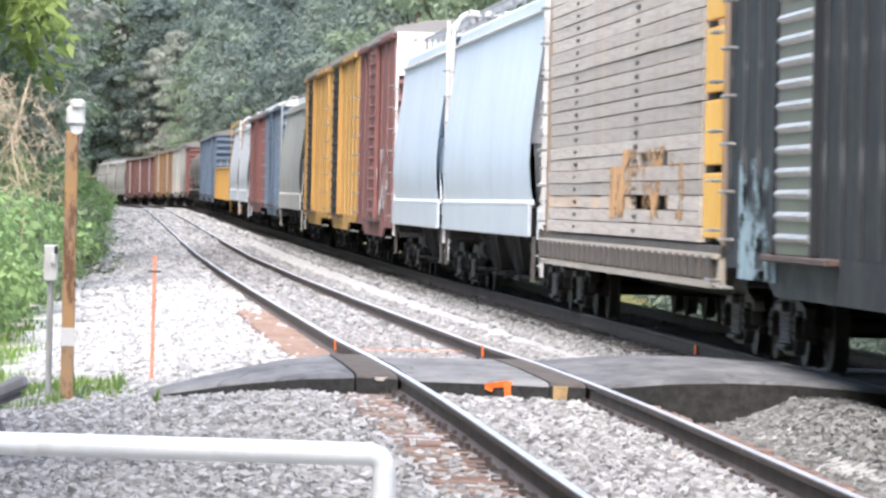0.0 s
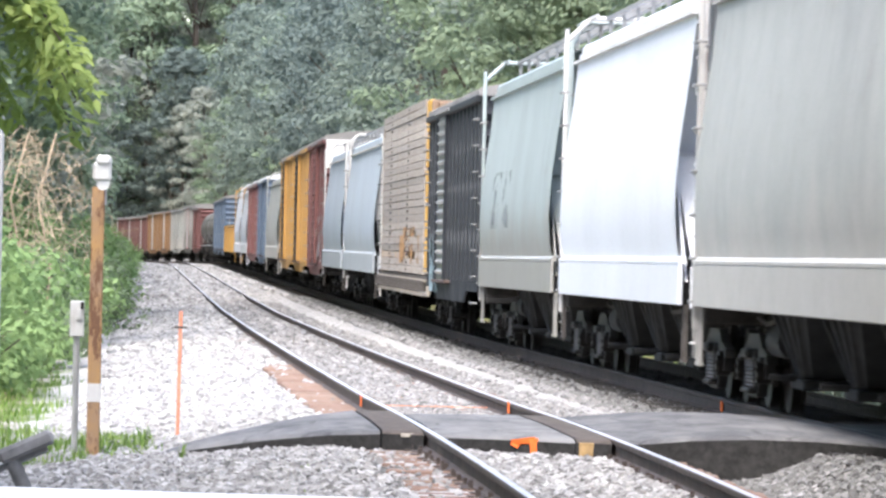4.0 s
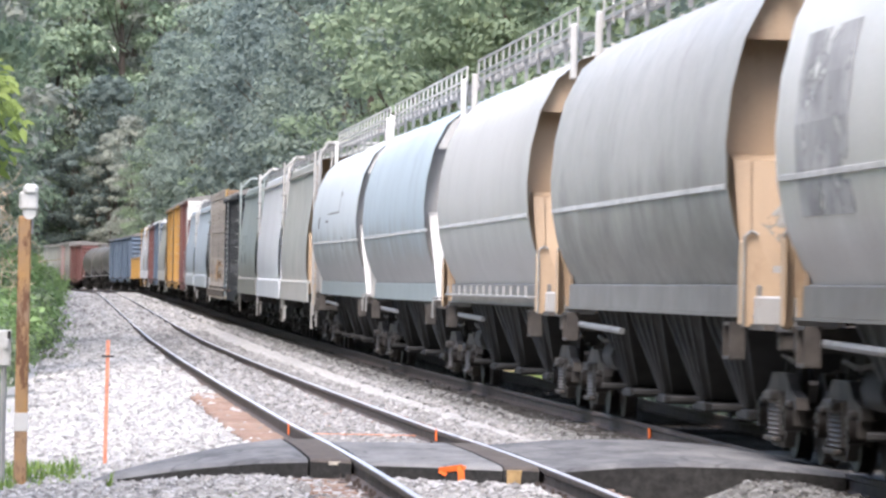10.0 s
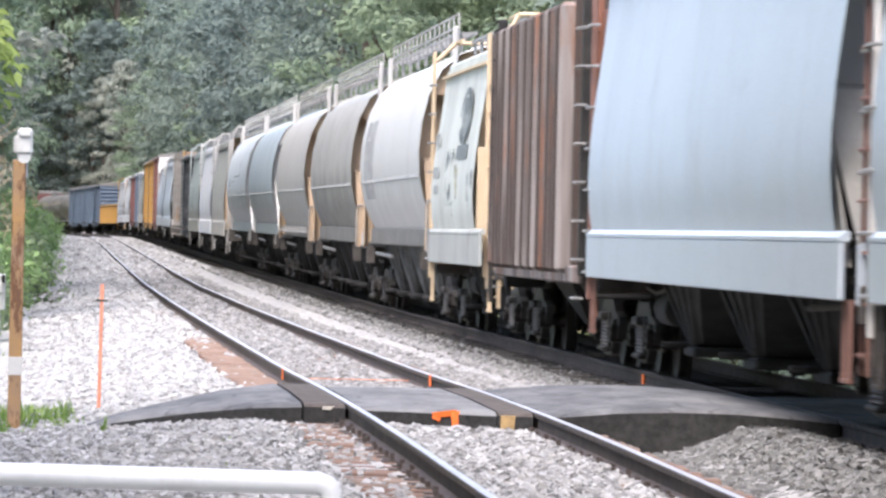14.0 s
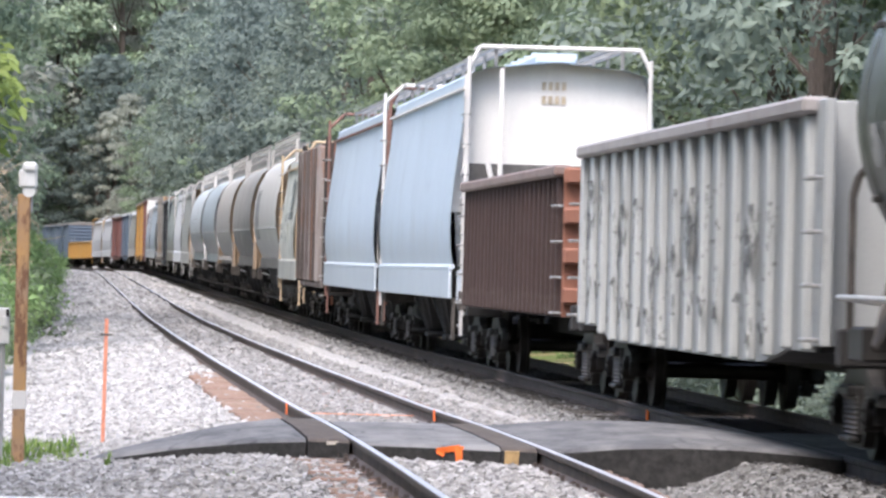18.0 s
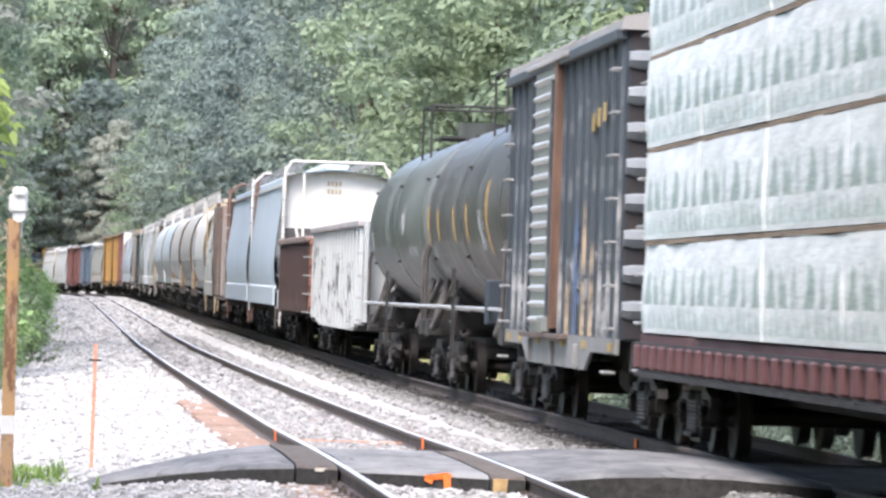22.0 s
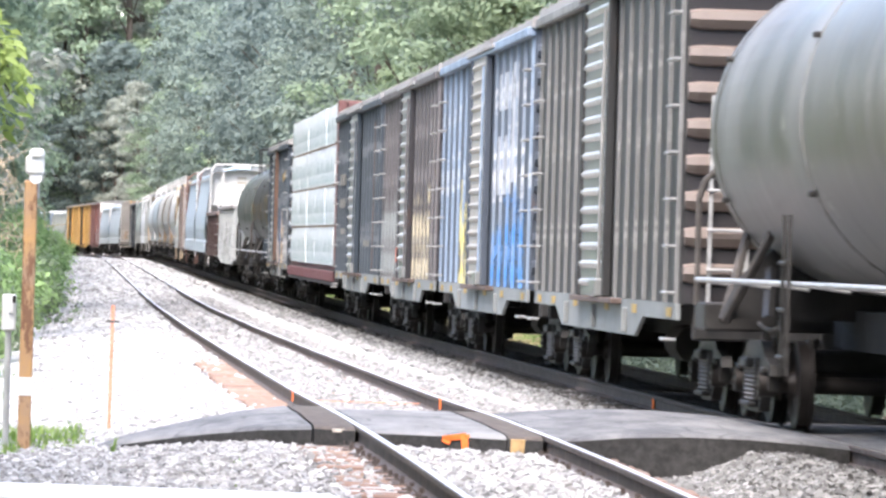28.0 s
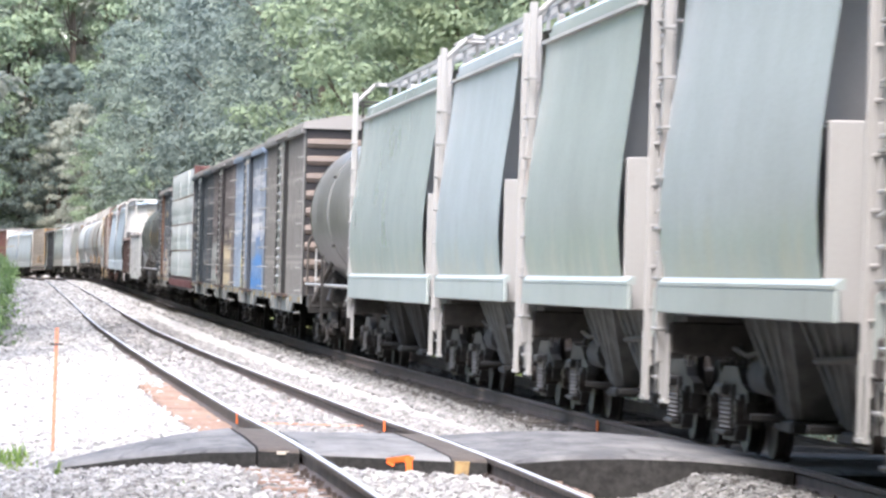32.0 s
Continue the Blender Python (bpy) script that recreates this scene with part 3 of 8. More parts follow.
def hopper(name, label, L, body, kind="flat", bays=3, post=None, end=None, sill=None, tan=False, group="wagons of the freight train", z_up=0.0, stripe=None, roof=None, hoops=True, frame_m=None, inset=None, side_ladder=True, end_cut=1.1, chute=None, end_ladder=True, rear_gap=None, recess=None, sill_h=0.44, post_w=0.055, wall_end=False, cross_ladder=0.0):
    car = thing(name, label, "hopper wagon", group)
    post, end, sill = post or body, end or body, sill or body
    if rear_gap is None:
        rear_gap = 0.6 if kind == "flat" and end_cut != 0.34 else 0.0
    sill_cut = rear_gap * 0.5 if rear_gap > 1.5 else 0.0
    hl = L / 2 - (inset or (0.75 if kind == "flat" else 1.7))
    prof = profile_side(kind)
    if z_up:
        prof = [(x, z + z_up * (z - 1.4) / 3.2) for x, z in prof]
    top = prof[0][1]
    full = [(-x, z) for x, z in prof[::-1]] + [(x, z) for x, z in prof[1:]]
    # shell: the sides run the whole length, sheared back a little at the roof ends
    bm = bmesh.new()
    ys = [-hl + rear_gap + (2 * hl - rear_gap) * k / 12 for k in range(13)]
    loft(bm, [[(x, y, z) for x, z in full] for y in ys], closed=True, caps=False)
    part("shell", bm, body, car, "", True)
    # end sheets: upright above, sloping in under the body below
    for e in (-1, 1):
        bm = bmesh.new()
        cut = end_cut if kind == "flat" else 0.25
        cut += rear_gap if e < 0 else 0
        ring0 = [(x * 0.985, e * (hl - cut), z) for x, z in full if z > 2.1]
        w = 1.5
        if wall_end and e < 0:
            deep = e * (hl - cut)
            ring0 = [(x * 0.985, deep, z) for x, z in full if z > 1.5]
            loft(bm, [ring0, [(x, y - e * 0.04, z) for x, y, z in ring0]], closed=True)
            box(bm, (0, deep + e * (end_cut + 0.06), 1.98), (3.04, 0.05, 1.46), 0.01)
            box(bm, (0, deep + e * (end_cut + 0.06) / 2, 2.70), (2.84, end_cut, 0.03))
        elif cut < 0.2 or cut == 0.34:
            loft(bm, [ring0, [(x, y - e * 0.04, z) for x, y, z in ring0]], closed=True)
            loft(bm, [[(-w, e * (hl - cut), 2.36), (w, e * (hl - cut), 2.36)], [(-w * 0.9, e * (hl - cut - 1.15), 1.4), (w * 0.9, e * (hl - cut - 1.15), 1.4)]], caps=False)
        else:
            # deep dark recess above, a sheet running out to the frame below
            deep = e * (hl - cut - (recess if recess is not None else 0.5 if kind == "flat" else 0.7))
            ring0 = [(x * 0.985, deep, z) for x, z in full if z > 1.5]
            loft(bm, [ring0, [(x, y - e * 0.04, z) for x, y, z in ring0]], closed=True)
            loft(bm, [[(-w, deep, 2.72), (w, deep, 2.72)], [(-w, e * (hl - cut), 2.66), (w, e * (hl - cut), 2.66)], [(-w * 0.93, e * (hl - 0.04), 1.3), (w * 0.93, e * (hl - 0.04), 1.3)]], caps=False)
            part("slope_wing", plate(bmesh.new(), [(e * (hl - cut), 2.66), (e * (hl - 0.04), 1.3), (e * (hl - cut), 1.3)], 0, -w * (1.0 if kind == "flat" else 0.9), 0.02), end, car)
            if kind == "round":
                ring1 = [(x * 0.985, e * (hl - 0.15), z) for x, z in full if z > 3.6]
                part("end_cap", loft(bmesh.new(), [ring1, [(x, y - e * 0.04, z) for x, y, z in ring1]], closed=True), end, car)
        part("end_sheet", bm, end, car, "upright end sheet over a slope sheet")
        # corner gusset plates across the frame with a folded rim, and end sill
        for sx in (-1, 1):
            if kind == "round":
                edge = [(1.47, 1.20), (1.47, 1.98), (1.41, 2.03), (1.35, 2.00)]
                poly = [(sx * x, z) for x, z in edge + [(1.29, 1.82), (1.20, 1.66), (1.08, 1.52), (0.98, 1.44), (0.98, 1.20)]]
            else:
                poly = [(sx * x, z) for x, z in ((1.47, 1.02), (1.47, 1.46), (1.40, 1.5), (1.34, 1.42), (1.24, 1.18), (1.08, 1.12), (0.86, 1.08), (0.86, 1.02))]
            yg = e * (hl + (0.36 if kind == "round" and not inset else 0.16))
            if kind == "round" and not tan:
                if sx < 0:
                    step = part("step_bracket", boxed((-1.36, yg, 1.24), (0.2, 0.2, 0.14), 0.02), STEEL_BROWN, car, "rusty step bracket under the end")
                    part("rim", tube(bmesh.new(), [(-1.5, yg - 0.18, 1.02), (-1.5, yg - 0.18, 1.34), (-1.2, yg - 0.18, 1.34)], 0.018, 6), IRON, step)
                continue
            g = part("corner_gusset", plate(bmesh.new(), poly, 1, yg - 0.02, 0.04), TAN if tan else sill, car, "tan corner gusset plate" if tan else "")
            if kind == "round" and sx < 0:
                part("rim", tube(bmesh.new(), [(-x, yg - 0.05, z) for x, z in edge], 0.013, 6), IRON, g, "worn pale rim")
                part("gusset_flange", boxed((-1.475, yg - e * 0.12, 1.58), (0.02, 0.2, 0.72), 0.006), TAN if tan else sill, car)
                part("jack_bracket", boxed((-1.2, yg - 0.12, 1.34), (0.36, 0.14, 0.26), 0.02), P_POST, car)
        bm = boxed((0, e * (L / 2 - 0.55), 1.02), (2.9, 0.3, 0.3), 0.02) if kind == "flat" else boxed((0, e * (L / 2 - 0.55), 1.1), (2.5, 0.22, 0.2), 0.02)
        box(bm, (0, e * (L / 2 - 0.95), 1.2), (2.8, 1.1, 0.05))
        part("end_sill", bm, STEEL_BROWN, car)
        bm = bmesh.new()
        for x in (-0.9, 0.9):
            rod(bm, (x, e * (L / 2 - 0.5), 1.05), (x * 0.9, e * (hl - cut), 3.0), 0.05, 6)
        box(bm, (0, e * (L / 2 - 0.6), 1.7), (2.6, 0.06, 0.06))
        part("end_brace", bm, post, car)
        # corner posts with ladders
        for sx in (-1, 1):
            bm = boxed((sx * (1.36 if e < 0 or kind == "round" else 1.53), e * (L / 2 - 0.62), (top + 0.85) / 2), (post_w, 0.10, top - 0.75), 0.01)
            if kind == "flat" or sx > 0:
                part("corner_post", bm, post, car)
            else:
                bm.free()
        if side_ladder and e < 0:
            ladder(car, pose(-1.40, e * (L / 2 - 0.60), 0.5), 3.9 if kind == "flat" else 3.1, post)
        if cross_ladder and e < 0:
            ladder(car, pose(-1.26, e * (L / 2 - cross_ladder), 0.75, 0, 0, 90), top - 1.1, post)
            for x in (-1.46, -1.06):
                part("end_upright", boxed((x, e * (L / 2 - cross_ladder - 0.08), (top + 0.9) / 2), (post_w, 0.07, top - 0.9), 0.01), post, car)
        if end_ladder:
            ladder(car, pose(0.8, e * (L / 2 - 0.5), 1.0, 0, 0, 90), 3.3, post)
        if kind == "flat":
            for k in range(7):
                grab_iron(car, -1.38 if e < 0 else -1.54, e * (L / 2 - 0.66), 1.1 + k * 0.45, 0.36, IRON)
            bm = bmesh.new()
            for dy in (-0.16, 0.16):
                box(bm, (-1.5, e * (L / 2 - 0.8) + dy, 0.75), (0.03, 0.07, 0.62))
            box(bm, (-1.5, e * (L / 2 - 0.8), 0.46), (0.06, 0.36, 0.03))
            part("step_stirrup", bm, STEEL_BROWN if post is WHITE_POST else post, car)
        if kind == "round":
            yq = e * (L / 2 - 2.5)
            bm = bmesh.new()
            for z in (0.92, 1.22):
                box(bm, (-1.40, yq, z), (0.14, 0.5, 0.03))
            for dy in (-0.3, 0.3):
                box(bm, (-1.40, yq + dy * 0.8, 1.07), (0.14, 0.03, 0.3))
            part("jacking_pad", bm, STEEL_BROWN, car, "open steel jacking pad under the sill")
    # side sill plate and frame
    for sx in (-1, 1):
        bm = boxed((sx * 1.56, sill_cut * 0.5, 1.49 - sill_h / 2), (0.05, L - 1.5 - sill_cut, sill_h), 0.012) if kind == "flat" else boxed((sx * 1.33, 0, 1.43), (0.05, L - 2.6, 0.27), 0.012)
        if kind == "flat":
            plate(bm, [(sx * 1.50, 1.57), (sx * 1.545, 1.56), (sx * 1.588, 1.52), (sx * 1.588, 1.49), (sx * 1.50, 1.49)], 1, -(L - 1.5) / 2 + sill_cut, L - 1.5 - sill_cut)
        else:
            box(bm, (sx * 1.34, 0, 1.29), (0.09, L - 2.6, 0.025))
        part("side_sill", bm, sill, car)
        if stripe:
            bm = boxed((sx * 1.584, 0, 2.42), (0.014, 2 * hl - 0.3, 0.05), 0.004)
            part("weld_seam", bm, stripe, car, "pale seam along the side")
    if kind == "flat":
        part("roof_flange", boxed((-1.40, rear_gap / 2, 4.20 + z_up * 0.88), (0.09, 2 * hl - rear_gap, 0.035)), post, car)
    # bottom discharge bays
    for k in range(bays):
        span = (L - 6.6) / bays
        y = -(L - 6.6) / 2 + span * (k + 0.5)
        for sx in (-0.62, 0.62):
            def ribbed(half, deep, z):
                # outer edge folded into ribs
                fold = [(sx - half - (0.07 if (k // 2) % 2 else 0), y + deep * (1 - 2 * k / 17)) for k in range(18)]
                return [(a, b, z) for a, b in [(sx + half, y - deep), (sx + half, y + deep)] + fold]
            bm = loft(bmesh.new(), [ribbed(0.6, span * 0.48, 1.45), ribbed(0.28, 0.35, 0.42)], closed=True)
            part("discharge_hopper", bm, chute or (GRIME_SHADE if kind == "flat" else UNDER_SHADE), car, "sloping ribbed steel discharge hopper")
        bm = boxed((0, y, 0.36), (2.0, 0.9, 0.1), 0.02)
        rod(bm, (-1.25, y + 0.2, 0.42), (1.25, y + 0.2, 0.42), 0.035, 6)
        part("outlet_gate", bm, GRIME_SHADE, car)
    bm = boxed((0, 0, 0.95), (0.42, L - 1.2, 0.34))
    part("centre_sill", bm, UNDER_SHADE, car)
    bm = bmesh.new()
    rod(bm, (-0.95, L / 2 - 4.6, 0.75), (-0.95, L / 2 - 3.5, 0.75), 0.17, 12)
    part("air_reservoir", bm, GRIME_SHADE, car, "", True)
    if kind == "round":
        part("brake_pipe", rod(bmesh.new(), (-1.3, L / 2 - 2.6, 1.10), (-1.3, L / 2 - 7.6, 1.06), 0.036, 8), GRATING, car, "pale pipe under the sill", True)
    else:
        part("brake_pipe", rod(bmesh.new(), (-1.2, -L / 2 + 2.4, 1.0), (-1.2, -L / 2 + 5.2, 0.94), 0.03, 8), STEEL_BROWN, car, "", True)
    # roof: hatch trough, running boards, end hoops
    bm = boxed((0, 0, top + 0.06), (0.62, 2 * hl - 1.2, 0.12), 0.03)
    n = int(2 * hl / 1.3)
    for k in range(n):
        box(bm, (0, -hl + 1.0 + (2 * hl - 2.0) * k / (n - 1), top + 0.14), (0.7, 0.06, 0.06))
    part("roof_hatch", bm, roof or body, car, "long trough hatch with clamps")
    for sx in (-1, 1):
        bm = bmesh.new()
        for x in (0.72, 0.98):
            box(bm, (sx * x, 0, top + 0.2), (0.05, 2 * hl, 0.05))
        for k in range(int(2 * hl / 0.7)):
            box(bm, (sx * 0.85, -hl + 0.2 + k * 0.7, top + 0.2), (0.26, 0.05, 0.03))
        for k in range(9):
            y = -hl + 0.1 + (2 * hl - 0.2) * k / 8
            box(bm, (sx * 0.95, y, top + 0.06), (0.05, 0.05, 0.3))
        part("running_board", bm, GRATING, car, "grating running board on brackets")
    if kind == "round":
        for sx in (-1, 1):
            bm = bmesh.new()
            for zz in (0.3, 0.5):
                rod(bm, (sx * 1.0, -hl, top + zz), (sx * 1.0, hl, top + zz), 0.018, 5)
            n = int(2 * hl / 1.15)
            for k in range(n + 1):
                y = -hl + 2 * hl * k / n
                rod(bm, (sx * 1.0, y, top + 0.1), (sx * 1.0, y, top + 0.5), 0.016, 5)
            part("roof_railing", bm, post, car, "thin roof railing")
            for e in (-1, 1):
                part("rail_post", boxed((sx * 1.05, e * (hl + 0.05), top - 0.05), (0.09, 0.09, 0.7), 0.02), post, car, "stout railing post at the roof's end")
    elif hoops:
        for e in (-1, 1):
            bm = bmesh.new()
            y = e * (L / 2 - 0.62)
            tube(bm, [(-1.36 if e < 0 else -1.53, y, 3.9 + z_up), (-1.36 if e < 0 else -1.53, y, top - 0.12), (-1.2, y, top + 0.2), (1.2, y, top + 0.2), (1.36, y, top - 0.12), (1.36, y, 3.9 + z_up)], 0.034, 8)
            for x in (-1.2, 1.2):
                tube(bm, [(x, y, top + 0.2), (x, e * (hl - 0.9), top + 0.2)], 0.025, 6)
            part("end_hoop", bm, post, car, "bent roof handrail hoop")
    running_gear(car, L, 1.95, frame_m)
    return car




def tank(name, label, L, body, R=1.48, zc=2.72, rail=None, group="wagons of the freight train", top_frame=True, band_count=3, inset=0.75):
    car = thing(name, label, "tank wagon", group)
    hl = L / 2 - inset
    rings = []
    for t in np.linspace(0.02, 1, 9):
        a = t * math.pi / 2
        rings.append((-hl - 0.5 * math.cos(a), R * math.sin(a)))
    prof = rings + [(-y, r) for y, r in rings[::-1]]
    bm = loft(bmesh.new(), [[(r * math.cos(2 * math.pi * i / 48), y, zc + r * math.sin(2 * math.pi * i / 48)) for i in range(48)] for y, r in prof], closed=True)
    part("shell", bm, body, car, "", True)
    for k in range(band_count):
        y = -hl + 0.35 + (2 * hl - 0.7) * k / (band_count - 1)
        bm = loft(bmesh.new(), [[(rr * math.cos(2 * math.pi * i / 40), y + dy, zc + rr * math.sin(2 * math.pi * i / 40)) for i in range(40)] for dy, rr in ((-0.06, R), (-0.05, R + 0.01), (0.05, R + 0.01), (0.06, R))], closed=True, caps=False)
        part("band", bm, body, car, "steel jacket band", True)
        for a in (0.5, 1.1, 2.1, 2.7, -0.4, -2.7):
            box_bm = boxed((R * 1.02 * math.cos(a), y, zc + R * 1.02 * math.sin(a)), (0.06, 0.12, 0.05), 0.01)
            part("band_clamp", box_bm, STEEL_DARK, car)
    rail = rail or GREY_METAL
    for e in (-1, 1):
        bm = plate(bmesh.new(), [(-1.45, 1.0), (1.45, 1.0), (1.3, 1.35), (0.9, 1.75), (0.4, 1.5), (-0.4, 1.5), (-0.9, 1.75), (-1.3, 1.35)], 1, e * (hl - 1.0) - 0.15, 0.3)
        part("saddle", bm, UNDER_SHADE, car)
        bm = boxed((0, e * (L / 2 - 0.75), 1.0), (2.9, 0.8, 0.26), 0.02)
        part("end_platform", bm, STEEL_DARK, car)
        bm = bmesh.new()
        y = e * (L / 2 - 0.45)
        arch = [(-1.45, y, 1.1), (-1.45, y, 2.1)] + [(-1.45 + 0.55 * (1 - math.cos(q)), y, 2.1 + 0.4 * math.sin(q)) for q in (0.4, 0.8, 1.2, 1.57)] + [(-0.7, y, 2.5)]
        tube(bm, arch, 0.03, 6)
        part("end_railing", bm, STEEL_BROWN, car, "bent brown hand rail at the end")
        part("end_railing", tube(bmesh.new(), [(1.45, y, 1.1), (1.45, y, 2.1), (0.4, y, 2.1), (0.4, y, 1.1)], 0.03, 6), STEEL_DARK, car)
        for a in (0.9, -0.9):
            part("cradle_strut", rod(bmesh.new(), (-1.42, e * (hl - 1.0 - a * 0.1), 0.98), (-1.12, e * (hl - 1.0 - a), 1.78), 0.045, 6), STEEL_BROWN, car, "rusty slanting cradle strut")
        for x in (-1.2, 1.2):
            part("brace", rod(bmesh.new(), (x, e * (hl - 2.4), 1.0), (x * 0.7, e * (hl + 0.2), 1.9), 0.06, 6), STEEL_DARK, car)
    for sx in (-1, 1):
        bm = bmesh.new()
        rod(bm, (sx * 1.5, -hl - 0.6, 1.34), (sx * 1.5, hl + 0.6, 1.34), 0.024, 8)
        for k in range(6):
            y = -hl + 2 * hl * k / 5
            rod(bm, (sx * 1.5, y, 1.34), (sx * 1.2, y, 1.3), 0.025, 6)
        part("hand_rail", bm, rail, car, "worn pale hand rail along the side")
        ladder(car, pose(sx * 1.56, 0, 0.6, 0, 0, 0 if sx < 0 else 180), 1.3, STEEL_DARK)
    bm = boxed((0, 0, 0.92), (0.5, L - 1.0, 0.36))
    box(bm, (0, 0, 0.55), (0.6, 1.2, 0.4), 0.05)
    part("centre_sill", bm, UNDER_SHADE, car)
    bm = bmesh.new()
    rod(bm, (0, 0, zc + R - 0.1), (0, 0, zc + R + 0.3), 0.42, 18)
    rod(bm, (0, 0.9, zc + R - 0.1), (0, 0.9, zc + R + 0.14), 0.12, 10)
    part("valve_dome", bm, body, car, "", True)
    if top_frame:
        bm = bmesh.new()
        z = zc + R
        for x in (-0.95, 0.95):
            for y in (-1.1, 1.1):
                part("railing_post", rod(bmesh.new(), (x, y, z - 0.35), (x, y, z + 0.55), 0.022, 6), STEEL_DARK, car)
        tube(bm, [(-0.95, -1.1, z + 0.55), (0.95, -1.1, z + 0.55), (0.95, 1.1, z + 0.55), (-0.95, 1.1, z + 0.55), (-0.95, -1.1, z + 0.55)], 0.022, 6)
        part("top_railing", bm, STEEL_DARK, car)
        bm = boxed((0, 0, z + 0.02), (1.5, 2.0, 0.04))
        part("top_platform", bm, STEEL_DARK, car)
    running_gear(car, L, 1.85)
    return car


def barrel_mark(car, y, w, z0, z1, material, label, R=1.48, zc=2.72):
    """A painted strip lying on the curve of a tank's side."""
    arc = np.linspace(math.asin(max(-1, (z0 - zc) / R)), math.asin(min(1, (z1 - zc) / R)), 7)
    bm = loft(bmesh.new(), [[(-(R + 0.006) * math.cos(a), yy, zc + (R + 0.006) * math.sin(a)) for a in arc] for yy in (y - w / 2, y + w / 2)], caps=False)
    return part("painted_mark", bm, material, car, label)


def gondola(name, label, L, H, body, rim=None, end=None, posts=20, z0=0.95, belly=False, group="wagons of the freight train", rib_w=0.06, inset=0.7, end_bay=0.0, wall=None, stake_d=0.13):
    car = thing(name, label, "gondola", group)
    hl, hw = L / 2 - inset, 1.46
    low = z0 if not belly else z0 - 0.05
    def tub(y):
        if not belly:
            return z0
        t = abs(y) / hl
        return low - 0.14 * math.sin(math.pi / 2 * max(0.0, min(1.0, (0.82 - t) / 0.2)))
    ys = [-hl + 2 * hl * k / 24 for k in range(25)]
    for sx in (-1, 1):
        bm = loft(bmesh.new(), [[(sx * hw, y, tub(y)), (sx * hw, y, H - 0.05), (sx * (hw - 0.05), y, H - 0.05), (sx * (hw - 0.05), y, tub(y))] for y in ys], closed=True)
        part("side_wall", bm, wall or body, car)
    bm = loft(bmesh.new(), [[(-hw + 0.06, y, tub(y)), (hw - 0.06, y, tub(y)), (hw - 0.06, y, tub(y) + 0.08), (-hw + 0.06, y, tub(y) + 0.08)] for y in ys], closed=True)
    part("floor_plate", bm, GRIME_SHADE, car)
    for sx in (-1, 1):
        bm = boxed((sx * (hw + 0.02), 0, H - 0.04), (0.22, 2 * hl + 0.1, 0.14), 0.03)
        part("top_rim", bm, rim or body, car, "dented top rim")
        for k in range(posts):
            y = -hl + 0.15 + (2 * hl - 0.3) * k / (posts - 1)
            zb = tub(y)
            key = "stake%s%.2f%.2f" % (body.name, H, zb)
            if key not in SHARED:
                bm = boxed((0, 0, (zb + H - 0.1) / 2), (stake_d, 2 * rib_w, H - 0.12 - zb), min(0.025, stake_d * 0.2))
                SHARED[key] = part("side_stake", bm, body, car)
                SHARED[key].matrix_basis = pose(sx * (hw + stake_d * 0.4), y, 0)
            else:
                again(SHARED[key], car, pose(sx * (hw + stake_d * 0.4), y, 0), "side_stake")
    for e in (-1, 1):
        bm = boxed((0, e * hl, (z0 + H) / 2), (2 * hw, 0.08, H - z0), 0.01)
        w = part("end_wall", bm, end or body, car, "ribbed end wall")
        if end_bay:
            for sx in (-1, 1):
                part("end_bay", boxed((sx * 1.43, e * (hl + end_bay / 2), (z0 + H) / 2), (0.08, end_bay, H - z0), 0.01), body, car, "plain riveted end bay")
        for k in range(0 if end_bay else 4):
            part("end_rib", boxed((0, e * (hl + 0.12), z0 + 0.25 + (H - z0 - 0.35) * k / 3), (2 * hw + 0.02, 0.16, 0.2), 0.03), end or body, w)
        for k in range(4):
            grab_iron(car, -hw - 0.08, e * (hl + 0.12 + end_bay * 0.5), 1.0 + k * 0.42, 0.36, IRON)
        part("end_sill", boxed((0, e * (L / 2 - 0.6), 0.95), (2.8, 0.3, 0.3), 0.02), UNDER_SHADE, car)
    part("centre_sill", boxed((0, 0, 0.78), (0.5, L - 0.9, 0.3)), UNDER_SHADE, car)
    running_gear(car, L)
    return car


